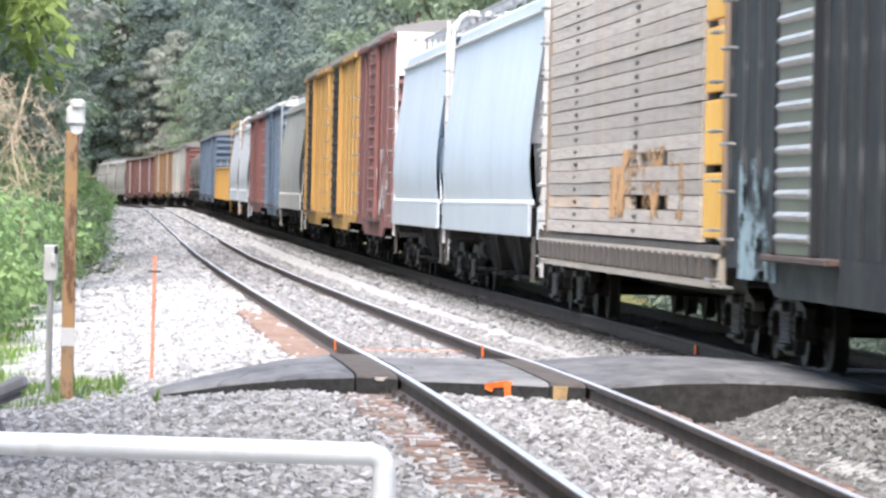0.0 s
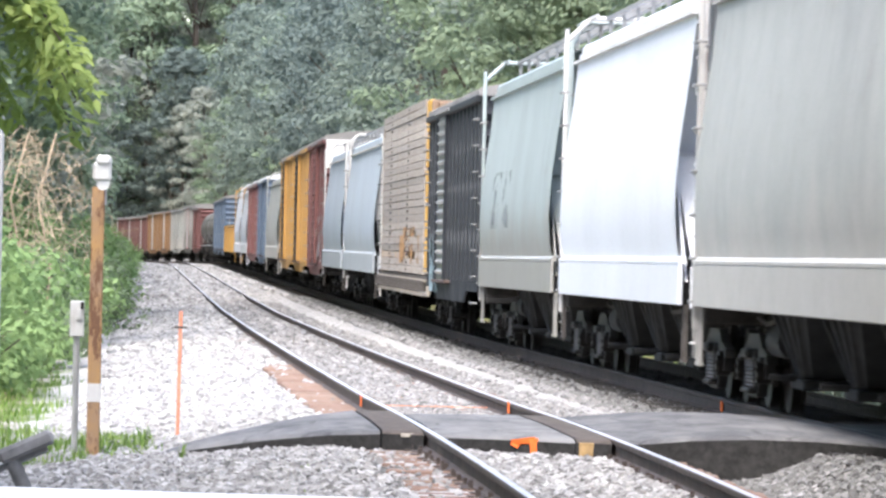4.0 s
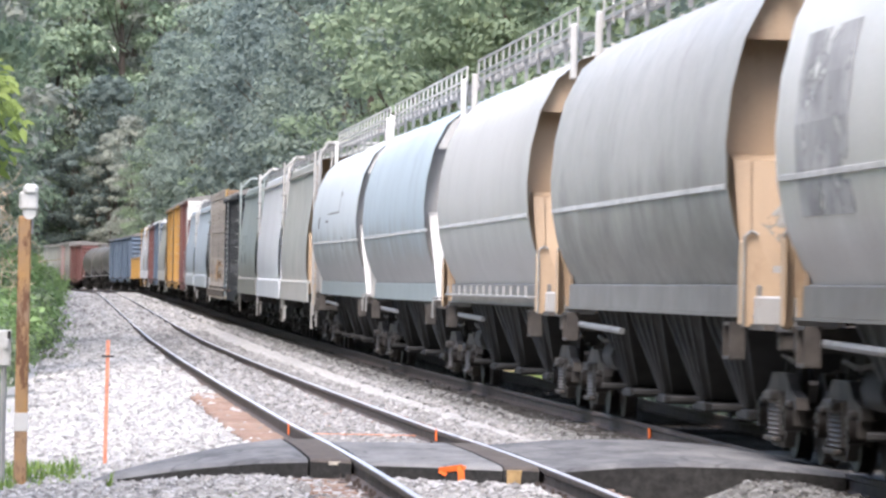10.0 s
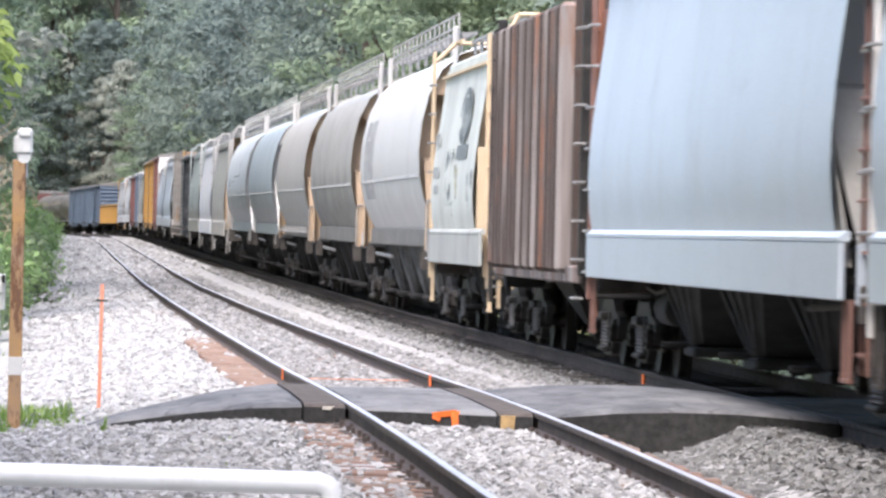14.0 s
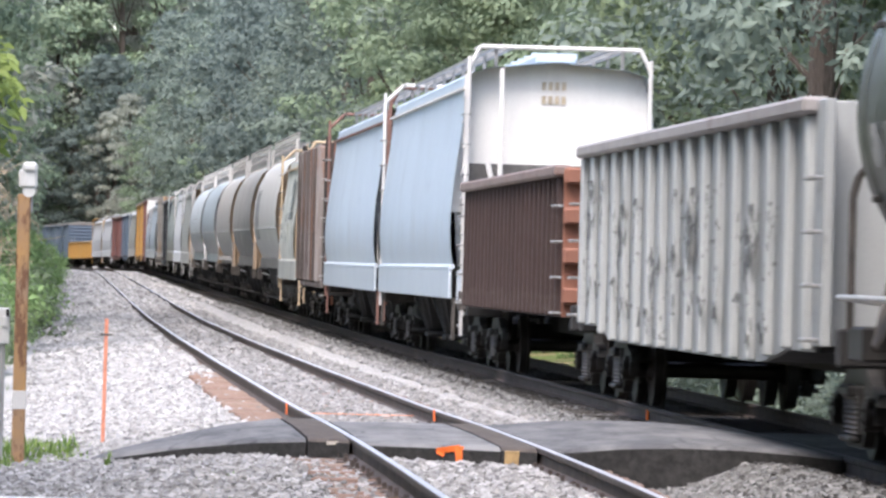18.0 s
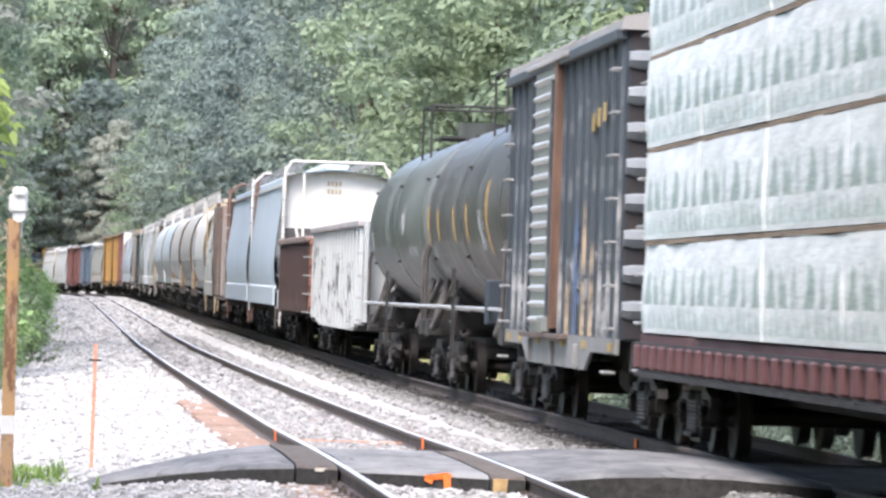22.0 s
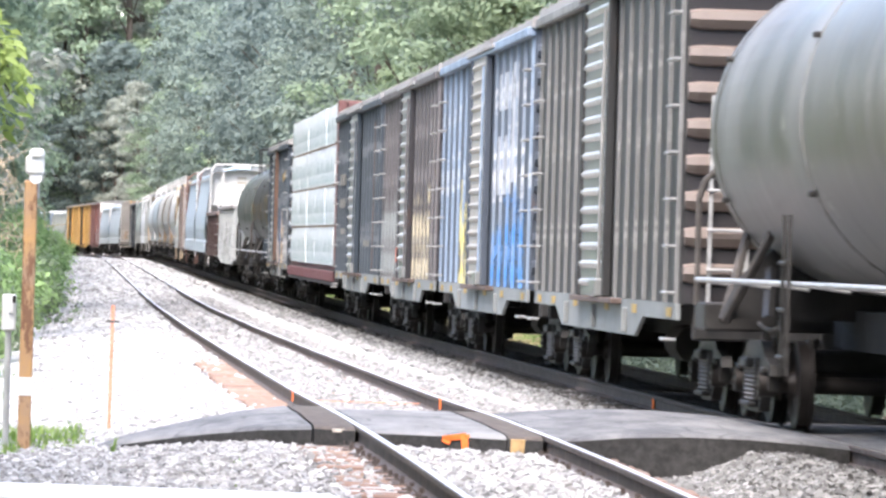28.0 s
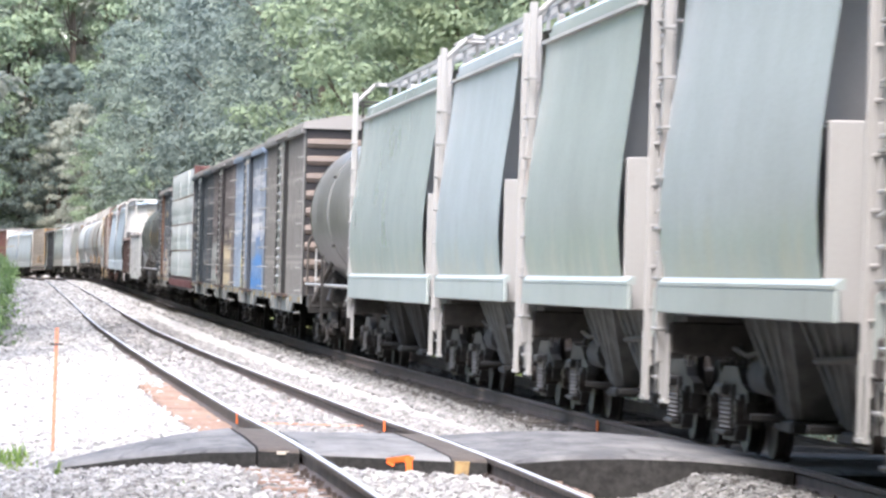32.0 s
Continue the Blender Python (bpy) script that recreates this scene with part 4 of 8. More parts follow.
def wrapped_material():
    m, nt, b = shader("white printed lumber wrap", 0.38, 0, 0.5)
    wr = noise_at(nt, 3.0, 5, (1, 0.6, 2.0))
    base = mixer(nt, ramp(nt, wr, 0.3, 0.7), (0.61, 0.635, 0.64), (0.46, 0.50, 0.505))
    tc = nt.nodes.new("ShaderNodeTexCoord")
    sp = nt.nodes.new("ShaderNodeSeparateXYZ")
    nt.links.new(tc.outputs["Object"], sp.inputs[0])
    col = base
    def calc(op, a, c=None):
        n = nt.nodes.new("ShaderNodeMath")
        n.operation = op
        for i, v in enumerate((a, c)):
            if hasattr(v, "links"):
                nt.links.new(v, n.inputs[i])
            elif v is not None:
                n.inputs[i].default_value = v
        return n.outputs[0]
    # printed rows of narrow wedges over fainter ones, rubbed away in places
    rub = ramp(nt, noise_at(nt, 1.4, 5, (1, 1, 1), 0.7, off=(3, 1, 6)), 0.30, 0.45)
    for lo, hi, step, wide, rgb, k in ((0.28, 0.66, 0.80, 0.34, (0.08, 0.17, 0.15), 0.66), (0.05, 0.27, 0.40, 0.36, (0.14, 0.27, 0.24), 0.5)):
        along = calc("PINGPONG", calc("ADD", sp.outputs[1], noise_at(nt, 1.5, 2)), step / 2)
        up = ramp(nt, sp.outputs[2], lo, hi)
        on = calc("LESS_THAN", along, calc("MULTIPLY", calc("SUBTRACT", 1.0, up), wide * step))
        on = calc("MULTIPLY", on, calc("MULTIPLY", calc("GREATER_THAN", sp.outputs[2], lo), calc("LESS_THAN", sp.outputs[2], hi)))
        col = mixer(nt, calc("MULTIPLY", calc("MULTIPLY", on, rub), k), col, rgb)
    nt.links.new(col, b.inputs["Base Color"])
    bump(nt, b, wr, 0.5, 0.04)
    return m


def flat_deck(car, L, z, material, pockets):
    hl = L / 2 - 0.55
    bm = boxed((0, 0, z - 0.06), (2.9, 2 * hl, 0.12), 0.01)
    part("deck", bm, pockets, car, "worn plank deck")
    for sx in (-1, 1):
        bm = boxed((sx * 1.42, 0, z - 0.24), (0.07, 2 * hl, 0.32), 0.01)
        box(bm, (sx * 1.46, 0, z - 0.10), (0.1, 2 * hl, 0.05))
        box(bm, (sx * 1.46, 0, z - 0.39), (0.1, 2 * hl, 0.05))
        part("side_sill", bm, material, car)
        n = int(2 * hl / 0.75)
        for k in range(n):
            y = -hl + 0.4 + (2 * hl - 0.8) * k / (n - 1)
            key = "stake_pocket%s%.2f" % (pockets.name, z)
            if key not in SHARED:
                SHARED[key] = part("stake_pocket", boxed((0, 0, z - 0.22), (0.1, 0.22, 0.24), 0.02), pockets, car)
                SHARED[key].matrix_basis = pose(sx * 1.5, y, 0)
            else:
                again(SHARED[key], car, pose(sx * 1.5, y, 0), "stake_pocket")
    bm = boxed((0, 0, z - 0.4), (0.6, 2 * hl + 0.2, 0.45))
    part("centre_sill", bm, UNDER_SHADE, car)


def bulkhead(car, y, z0, z1, material, e):
    b = part("bulkhead", boxed((0, y, (z0 + z1) / 2), (2.84, 0.12, z1 - z0), 0.01), material, car, "ribbed steel bulkhead")
    for x in (-1.37, -0.7, 0, 0.7, 1.37):
        part("upright", boxed((x, y + e * 0.2, (z0 + z1) / 2), (0.12, 0.3, z1 - z0), 0.015), material, b)
    for k in range(6):
        part("cross_rib", boxed((0, y + e * 0.15, z0 + 0.3 + (z1 - z0 - 0.4) * k / 5), (2.6, 0.2, 0.14), 0.02), material, b)


def lumber_flat(name, label, L, group):
    car = thing(name, label, "flat wagon", group)
    red = paint("faded red oxide", (0.11, 0.042, 0.037), 0.3, 0.5)
    flat_deck(car, L, 1.17, UNDER_SHADE, paint("dark oxblood", (0.085, 0.04, 0.042), 0.6, 0.7, 0.6, (0.20, 0.13, 0.13), seed=97))
    hl = L / 2 - 0.55
    for e in (-1, 1):
        bulkhead(car, e * (hl - 0.2), 1.17, 4.85, red, e * 0.4)
        for k in range(8):
            grab_iron(car, -1.46, e * (hl - 0.15), 0.8 + k * 0.48, 0.42, IRON)
    part("corner_plate", boxed((-1.44, -hl + 0.40, 3.0), (0.09, 0.8, 3.7), 0.01), red, car, "red steel corner plate")
    wrap = wrapped_material()
    rnd = random.Random(5)
    n, tiers, hgt = 5, 4, 0.86
    span = (2 * hl - 1.5) / n
    strap = plain("wood dunnage", (0.16, 0.12, 0.08), 0.9)
    for t in range(tiers):
        z = 1.19 + t * 0.915
        for k in range(n):
            y = -hl + 1.14 + span * (k + 0.5)
            for sx in (-1, 1):
                bm = boxed((0, 0, hgt / 2), (1.44, span - 0.004, hgt), 0.0)
                bmesh.ops.subdivide_edges(bm, edges=bm.edges[:], cuts=5, use_grid_fill=True)
                for v in bm.verts:
                    q = v.co * 1.7 + Vector((k * 3.1, t * 5.3, sx * 7))
                    sag = noise.noise(q)
                    v.co.x += 0.03 * sag + 0.02 * math.sin(math.pi * v.co.z / hgt) * (1 if v.co.x > 0 else -1)
                    v.co.y += 0.02 * noise.noise(q + Vector((9, 0, 0)))
                    v.co.z = max(0.0, v.co.z + (0.02 * noise.noise(q * 1.5) if v.co.z > 0.7 else 0))
                ob = part("lumber_pack", bm, wrap, car, "lumber bundle in white printed wrap", True)
                ob.matrix_basis = pose(sx * 0.755 + rnd.uniform(-0.012, 0.012), y, z)
            if t:
                for dy in (-0.3, 0.3):
                    part("dunnage", boxed((0, y + dy * span, z - 0.025), (2.86, 0.09, 0.05)), strap, car)
        if t:
            part("bundle_gap_strip", boxed((-1.47, 0, z - 0.03), (0.02, 2 * hl - 0.9, 0.04)), strap, car)
    running_gear(car, L, 2.2)
    return car


def bolt_mesh():
    return boxed((0, 0, 0), (0.03, 0.28, 0.045), 0.008)


def plank_flat(name, label, L, group):
    car = thing(name, label, "flat wagon", group)
    dirty = paint("dirty rust-brown sill", (0.33, 0.29, 0.235), 0.95, 0.9, 0.7, (0.09, 0.06, 0.042))
    yellow = paint("bulkhead yellow", (0.62, 0.34, 0.05), 0.25, 0.5)
    flat_deck(car, L, 1.13, dirty, STEEL_BROWN)
    hl = L / 2 - 0.55
    for e in (-1, 1):
        bulkhead(car, e * (hl - 0.25), 1.13, 4.70, paint("rust-brown bulkhead", (0.24, 0.155, 0.095), 0.5, 0.6), e)
        for k in range(8):
            grab_iron(car, -1.5, e * (hl - 0.15), 0.8 + k * 0.48, 0.42, IRON)
    wood, raw = plank_material("weathered grey planks", 0.62), plank_material("raw tan planks", 0.47)
    rnd = random.Random(11)
    n = 23
    hgt = 3.62 / n
    span = (2 * hl - 2.6) / 3
    for sx in (-1, 1):
        for r in range(n):
            # two boards are broken away near the wagon's rear
            pieces = {2: ((-0.5, -0.33), (-0.11, 0.5)), 5: ((-0.5, -0.33), (-0.15, 0.5))}.get(r if sx < 0 else -1, ((-0.5, 0.5),))
            for a, c in pieces:
                w = 3 * span * (c - a)
                bm = boxed((0, 0, 0), (0.07, w, hgt - rnd.uniform(0.006, 0.016)), 0.004)
                bmesh.ops.subdivide_edges(bm, edges=[e for e in bm.edges if abs(e.verts[0].co.y - e.verts[1].co.y) > 0.5 * w], cuts=7)
                for v in bm.verts:
                    v.co.z += 0.012 * noise.noise(Vector((r * 3.7 + sx, v.co.y * 0.35, 0)))
                    v.co.x += 0.012 * noise.noise(Vector((r * 2.1, v.co.y * 0.6, 5)))
                ob = part("plank", bm, raw if r < 4 and rnd.random() < 0.5 else wood, car)
                ob.matrix_basis = pose(sx * (1.42 + rnd.uniform(-0.012, 0.012)), -hl + 1.95 + 3 * span * (0.5 + (a + c) / 2), 1.15 + hgt * (r + 0.5))
        for k in range(4):
            y = -hl + 1.95 + span * k
            part("wall_stake", boxed((sx * 1.35, y, 2.95), (0.08, 0.12, 3.6)), STEEL_BROWN, car)
    for sx in (-1, 1):
        for k in range(5):
            part("brace_panel", boxed((sx * 1.40, -hl + 1.05, 1.52 + k * 0.72), (0.07, 1.5, 0.64), 0.01), yellow, car, "yellow steel brace panel")
    # a paler board shows behind the shallower gap
    part("backing_board", boxed((-1.36, -hl + 1.95 + 3 * span * 0.26, 1.15 + hgt * 5.5), (0.05, 5.0, hgt * 1.6)), wood, car, "grey board behind the broken plank")
    smear(car, -1.466, [(-hl + 1.95 + 3 * span * 0.30, 1.66, 8.5, 0.6), (-hl + 1.95 + 3 * span * 0.28, 2.02, 6.0, 0.25)], sprayed("bare split wood", (0.46, 0.25, 0.10), 17, 0.50, 1.5), "raw orange split wood", 1)
    for f in (0.36, 0.78):
        for r in range(n):
            shared("bolt", bolt_mesh, STEEL_BROWN, car, pose(-1.46, -hl + 1.95 + 3 * span * f, 1.15 + hgt * (r + 0.5)), "rusty bolt head")
    # load coloured near black for the shade behind the broken boards
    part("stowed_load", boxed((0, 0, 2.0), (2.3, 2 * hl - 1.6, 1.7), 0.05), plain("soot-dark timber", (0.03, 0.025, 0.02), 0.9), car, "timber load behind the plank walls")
    running_gear(car, L, 2.2)
    return car


def plank_material(name, level):
    m, nt, b = shader(name, 0.85, 0, 0.25)
    inf = nt.nodes.new("ShaderNodeObjectInfo")
    cr = nt.nodes.new("ShaderNodeValToRGB")
    cr.color_ramp.elements[0].color, cr.color_ramp.elements[1].color = (0.30, 0.272, 0.24, 1), (0.45, 0.405, 0.355, 1)
    nt.links.new(inf.outputs["Random"], cr.inputs[0])
    g = noise_at(nt, 2.0, 6, (8, 0.7, 14))
    col = mixer(nt, ramp(nt, g, 0.35, 0.75, 0, 0.7), cr.outputs[0], (0.20, 0.17, 0.145))
    w = noise_at(nt, 0.9, 5, off=(3, 2, 1))
    col = mixer(nt, ramp(nt, w, level - 0.05, level + 0.1, 0, 0.65), col, (0.48, 0.32, 0.18))
    nt.links.new(col, b.inputs["Base Color"])
    bump(nt, b, g, 0.3, 0.01)
    return m


# ---- the train: front end of each wagon along the line at the clip's start, and its length between couplers ----
G = "wagons of the freight train"
CARS = []


def add(ob, front, back):
    CARS.append((ob, (front + back) / 2))
    return ob


def streaked():
    """Long runs of grey dust and rust down deep ribs, no two ribs alike."""
    m, nt, b = shader("streaked brown hopper steel", 0.8, 0.0, 0.2)
    own = nt.nodes.new("ShaderNodeObjectInfo")
    tc = nt.nodes.new("ShaderNodeTexCoord")
    shift = nt.nodes.new("ShaderNodeVectorMath")
    shift.operation = "MULTIPLY_ADD"
    nt.links.new(own.outputs["Random"], shift.inputs[0])
    shift.inputs[1].default_value = (37.0, 23.0, 11.0)
    nt.links.new(tc.outputs["Object"], shift.inputs[2])
    def runs(stretch, detail):
        sc = nt.nodes.new("ShaderNodeVectorMath")
        sc.operation = "MULTIPLY"
        nt.links.new(shift.outputs[0], sc.inputs[0])
        sc.inputs[1].default_value = stretch
        n = node(nt, "ShaderNodeTexNoise", Scale=1.0, Detail=detail, Roughness=0.65)
        nt.links.new(sc.outputs[0], n.inputs["Vector"])
        return n.outputs["Fac"]
    col = mixer(nt, ramp(nt, runs((1.5, 2.0, 0.12), 4), 0.40, 0.60), (0.055, 0.043, 0.038), (0.25, 0.225, 0.21))
    rust = runs((2.0, 2.4, 0.35), 6)
    col = mixer(nt, ramp(nt, rust, 0.52, 0.64, 0.0, 0.75), col, (0.20, 0.09, 0.05))
    nt.links.new(col, b.inputs["Base Color"])
    bump(nt, b, rust, 0.2, 0.01)
    return m


# paints
P_BLUE = paint("pale blue hopper paint", (0.42, 0.50, 0.575), 0.12, 0.25, 0.36, seed=1, spray=0.45, spray_z=0.1, spray_rgb=(0.37, 0.39, 0.40))
P_BLUE2 = paint("light sky blue hopper paint", (0.47, 0.54, 0.605), 0.15, 0.3, 0.36, seed=5, spray=0.5, spray_z=0.0, spray_rgb=(0.42, 0.42, 0.41))
P_GREEN = paint("pale grey green hopper paint", (0.34, 0.39, 0.38), 0.2, 0.4, 0.36, seed=2, spray=0.85, spray_z=0.05, spray_rgb=(0.27, 0.25, 0.225))
P_WHITE = paint("off white hopper paint", (0.64, 0.66, 0.69), 0.1, 0.15, 0.36, seed=3)
P_GREY = paint("olive grey hopper paint", (0.33, 0.34, 0.315), 0.15, 0.45, 0.5, seed=4, spray=0.7, spray_z=-0.1, spray_rgb=(0.42, 0.40, 0.365))
P_ICE = paint("ice blue hopper paint", (0.56, 0.61, 0.64), 0.12, 0.3, 0.34, seed=6, spray=0.85, spray_z=0.4, spray_rgb=(0.22, 0.205, 0.19))
P_DIRT_SILL = paint("dirty grey sill paint", (0.15, 0.145, 0.135), 0.4, 0.5, 0.6, seed=38)
P_CRESCENT = paint("dusty white end paint", (0.40, 0.395, 0.38), 0.2, 0.4, 0.5, seed=39)
P_ICE_SILL = paint("pale blue sill paint", (0.27, 0.305, 0.31), 0.2, 0.3, 0.4, seed=36)
P_STONE = paint("stone grey hopper paint", (0.42, 0.41, 0.39), 0.12, 0.3, 0.4, seed=7, spray=0.6, spray_z=0.2, spray_rgb=(0.26, 0.25, 0.235))
# its dark spray also paints the shade where the hull curves under
P_STONE2 = paint("dusty grey hopper paint", (0.285, 0.28, 0.262), 0.15, 0.35, 0.46, seed=8, spray=0.75, spray_z=0.35, spray_rgb=(0.13, 0.125, 0.112))
P_CHALK = paint("chalk grey hopper paint", (0.53, 0.53, 0.515), 0.12, 0.25, 0.36, seed=9, spray=0.5, spray_z=0.1, spray_rgb=(0.33, 0.32, 0.30))
P_LOGO = paint("light grey green paint", (0.49, 0.515, 0.475), 0.2, 0.5, 0.5, seed=10, spray=0.5, spray_z=-0.2, spray_rgb=(0.30, 0.29, 0.25))
P_RUSTY = streaked()
# posts are paler than the sides; shade between posts is in the sides' colour
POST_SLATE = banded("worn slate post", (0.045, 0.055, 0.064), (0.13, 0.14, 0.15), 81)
POST_SLATE_CHALK = banded("slate post sprayed chalk", (0.045, 0.055, 0.064), (0.13, 0.14, 0.15), 91, low=(0.25, 0.25, 0.245), low_top=2.3)
POST_SLATE_TAN = banded("slate post sprayed tan", (0.045, 0.055, 0.064), (0.13, 0.14, 0.15), 92, low=(0.29, 0.225, 0.155), low_top=2.0)
POST_SLATE_BLUE = banded("slate post sprayed blue", (0.045, 0.055, 0.064), (0.13, 0.14, 0.15), 93, low=(0.055, 0.085, 0.15), low_top=2.4)
P_STEEL_END = paint("faded steel blue end", (0.155, 0.175, 0.19), 0.5, 0.5, 0.6, (0.16, 0.10, 0.07), seed=94)
P_SCUFF_SILL = paint("scuffed dark sill", (0.085, 0.085, 0.084), 0.4, 0.6, 0.6, seed=95, spray=0.7, spray_z=1.2, spray_rgb=(0.22, 0.22, 0.21))
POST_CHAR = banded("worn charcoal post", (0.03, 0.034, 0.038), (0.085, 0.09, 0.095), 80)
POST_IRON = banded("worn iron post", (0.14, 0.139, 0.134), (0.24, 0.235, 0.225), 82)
POST_CREAM = banded("plum post sprayed cream", (0.085, 0.078, 0.078), (0.14, 0.13, 0.13), 84, low=(0.34, 0.30, 0.21), low_top=2.25)
POST_GREY_SPRAY = banded("plum post sprayed grey", (0.085, 0.078, 0.078), (0.14, 0.13, 0.13), 85, low=(0.18, 0.195, 0.19), low_top=2.1)
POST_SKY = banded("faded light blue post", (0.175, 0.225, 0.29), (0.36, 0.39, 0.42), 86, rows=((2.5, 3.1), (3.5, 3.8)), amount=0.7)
POST_SKY_WHITE = banded("blue post with white wear", (0.17, 0.205, 0.25), (0.40, 0.41, 0.42), 87, rows=((2.35, 3.3), (3.6, 4.0)), amount=0.95, low=(0.05, 0.16, 0.36), low_top=2.05)
POST_SKY_YELLOW = banded("blue post with sprayed yellow", (0.175, 0.225, 0.29), (0.36, 0.40, 0.44), 88, rows=((2.7, 3.1),), amount=0.7, low=(0.50, 0.42, 0.13), low_top=2.3)
POST_PLUM = banded("worn plum post", (0.085, 0.078, 0.078), (0.17, 0.16, 0.155), 83)
P_POST = paint("dusty grey post paint", (0.29, 0.286, 0.275), 0.3, 0.3, 0.5, seed=55)
P_SAGE = paint("sage green hopper paint", (0.285, 0.325, 0.313), 0.06, 0.10, 0.22, seed=12, spray=0.9, spray_z=-0.4, spray_rgb=(0.40, 0.395, 0.36))
P_SAGE_SILL = paint("sage green sill paint", (0.27, 0.305, 0.295), 0.15, 0.2, 0.4, seed=37)
P_SAGE2 = paint("pale sage hopper paint", (0.32, 0.36, 0.38), 0.06, 0.10, 0.22, seed=13, spray=0.9, spray_z=-0.4, spray_rgb=(0.40, 0.395, 0.36))
P_DARK = paint("charcoal boxcar paint", (0.017, 0.020, 0.025), 0.1, 0.6, 0.55, seed=14)
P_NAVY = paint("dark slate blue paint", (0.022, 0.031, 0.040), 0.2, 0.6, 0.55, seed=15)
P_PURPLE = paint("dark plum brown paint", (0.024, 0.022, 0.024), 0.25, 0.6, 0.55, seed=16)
# side sheet only: the shade between the posts is painted in
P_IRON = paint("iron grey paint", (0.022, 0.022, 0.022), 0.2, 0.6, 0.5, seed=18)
# door sheet darkened in colour for the shade between its ribs
P_SILVER = paint("bare galvanised door", (0.16, 0.165, 0.158), 0.35, 0.7, 0.3, seed=19)
P_ROOF = paint("dull grey roof", (0.22, 0.21, 0.20), 0.5, 0.5, 0.6, seed=20)
P_YELLOW = paint("boxcar yellow", (0.42, 0.235, 0.06), 0.5, 0.7, 0.5, seed=21)
# yellow dulled to ochre: haze over the far wagons is in the colour
P_OCHRE = paint("dull ochre boxcar paint", (0.26, 0.14, 0.06), 0.4, 0.6, 0.6, seed=34)
P_MAROON = paint("maroon boxcar paint", (0.155, 0.06, 0.053), 0.2, 0.4, 0.55, seed=22)
P_RUST_END = paint("orange rust end", (0.23, 0.09, 0.052), 0.5, 0.5, 0.7, (0.2, 0.07, 0.04), seed=24)
P_ASH = paint("scuffed pale grey gondola paint", (0.33, 0.345, 0.338), 0.9, 0.9, 0.55, (0.09, 0.09, 0.09), seed=25)
def tank_coat(name, dim, pale, seed, rough=0.4):
    """Oily tank jacket with long pale and dark runs down the barrel."""
    m, nt, b = shader(name, rough, 0, 0.5)
    run = noise_at(nt, 1.0, 5, (0.5, 1.1, 0.12), 0.62, off=(seed, seed, 0))
    col = mixer(nt, ramp(nt, run, 0.40, 0.66), dim, pale)
    fine = noise_at(nt, 3.0, 6, (0.6, 1.6, 0.25), 0.7, off=(seed, 4, 2))
    col = mixer(nt, ramp(nt, fine, 0.52, 0.72, 0, 0.6), col, tuple(c * 0.45 for c in dim))
    scab = noise_at(nt, 1.6, 6, (1, 0.7, 1), 0.7, off=(2, seed, 7))
    col = mixer(nt, ramp(nt, scab, 0.62, 0.68, 0, 0.6), col, tuple(min(1, c * 1.6) for c in pale))
    nt.links.new(col, b.inputs["Base Color"])
    nt.links.new(ramp(nt, run, 0.3, 0.7, rough, rough + 0.2), b.inputs["Roughness"])
    bump(nt, b, fine, 0.05, 0.01)
    return m


TANK_PALE = tank_coat("faded black tank paint", (0.03, 0.033, 0.03), (0.105, 0.113, 0.102), 3, 0.32)
TANK_BROWN = tank_coat("oily black-brown tank paint", (0.022, 0.02, 0.018), (0.065, 0.06, 0.054), 8, 0.36)
P_TANK = paint("black tank paint", (0.125, 0.12, 0.108), 0.1, 0.3, 0.42, (0.15, 0.15, 0.14), seed=26)
P_TANK2 = tank_coat("dull grey tank paint", (0.08, 0.077, 0.07), (0.175, 0.17, 0.158), 5, 0.34)
# blue muted in its base colour to stand in for distance haze
P_MID = paint("mid blue boxcar paint", (0.09, 0.13, 0.185), 0.2, 0.5, 0.5, seed=28)
# brighter than the door: highlights along the ribs are put into the colour
RIB_GLINT = plain("scuffed bright door rib", (0.42, 0.42, 0.40), 0.35, 0.5, 0.3, 5)
RUST_TRACK = plain("rusty door track", (0.085, 0.06, 0.05), 0.8, 0.1, 0.5, 6)
P_SEAM = plain("scuffed seam", (0.40, 0.40, 0.39), 0.6)
P_SALMON = paint("faded salmon end", (0.135, 0.105, 0.088), 0.4, 0.5, 0.6, seed=29)
P_PALE = paint("pale grey sill", (0.16, 0.17, 0.165), 0.8, 0.8, 0.6, (0.13, 0.085, 0.055), seed=30)
P_REDTOP = paint("pinkish red paint", (0.55, 0.16, 0.15), 0.15, 0.3, 0.5, seed=31)
P_WHITE_END = paint("clean white end", (0.68, 0.67, 0.635), 0.12, 0.3, 0.5, seed=32)


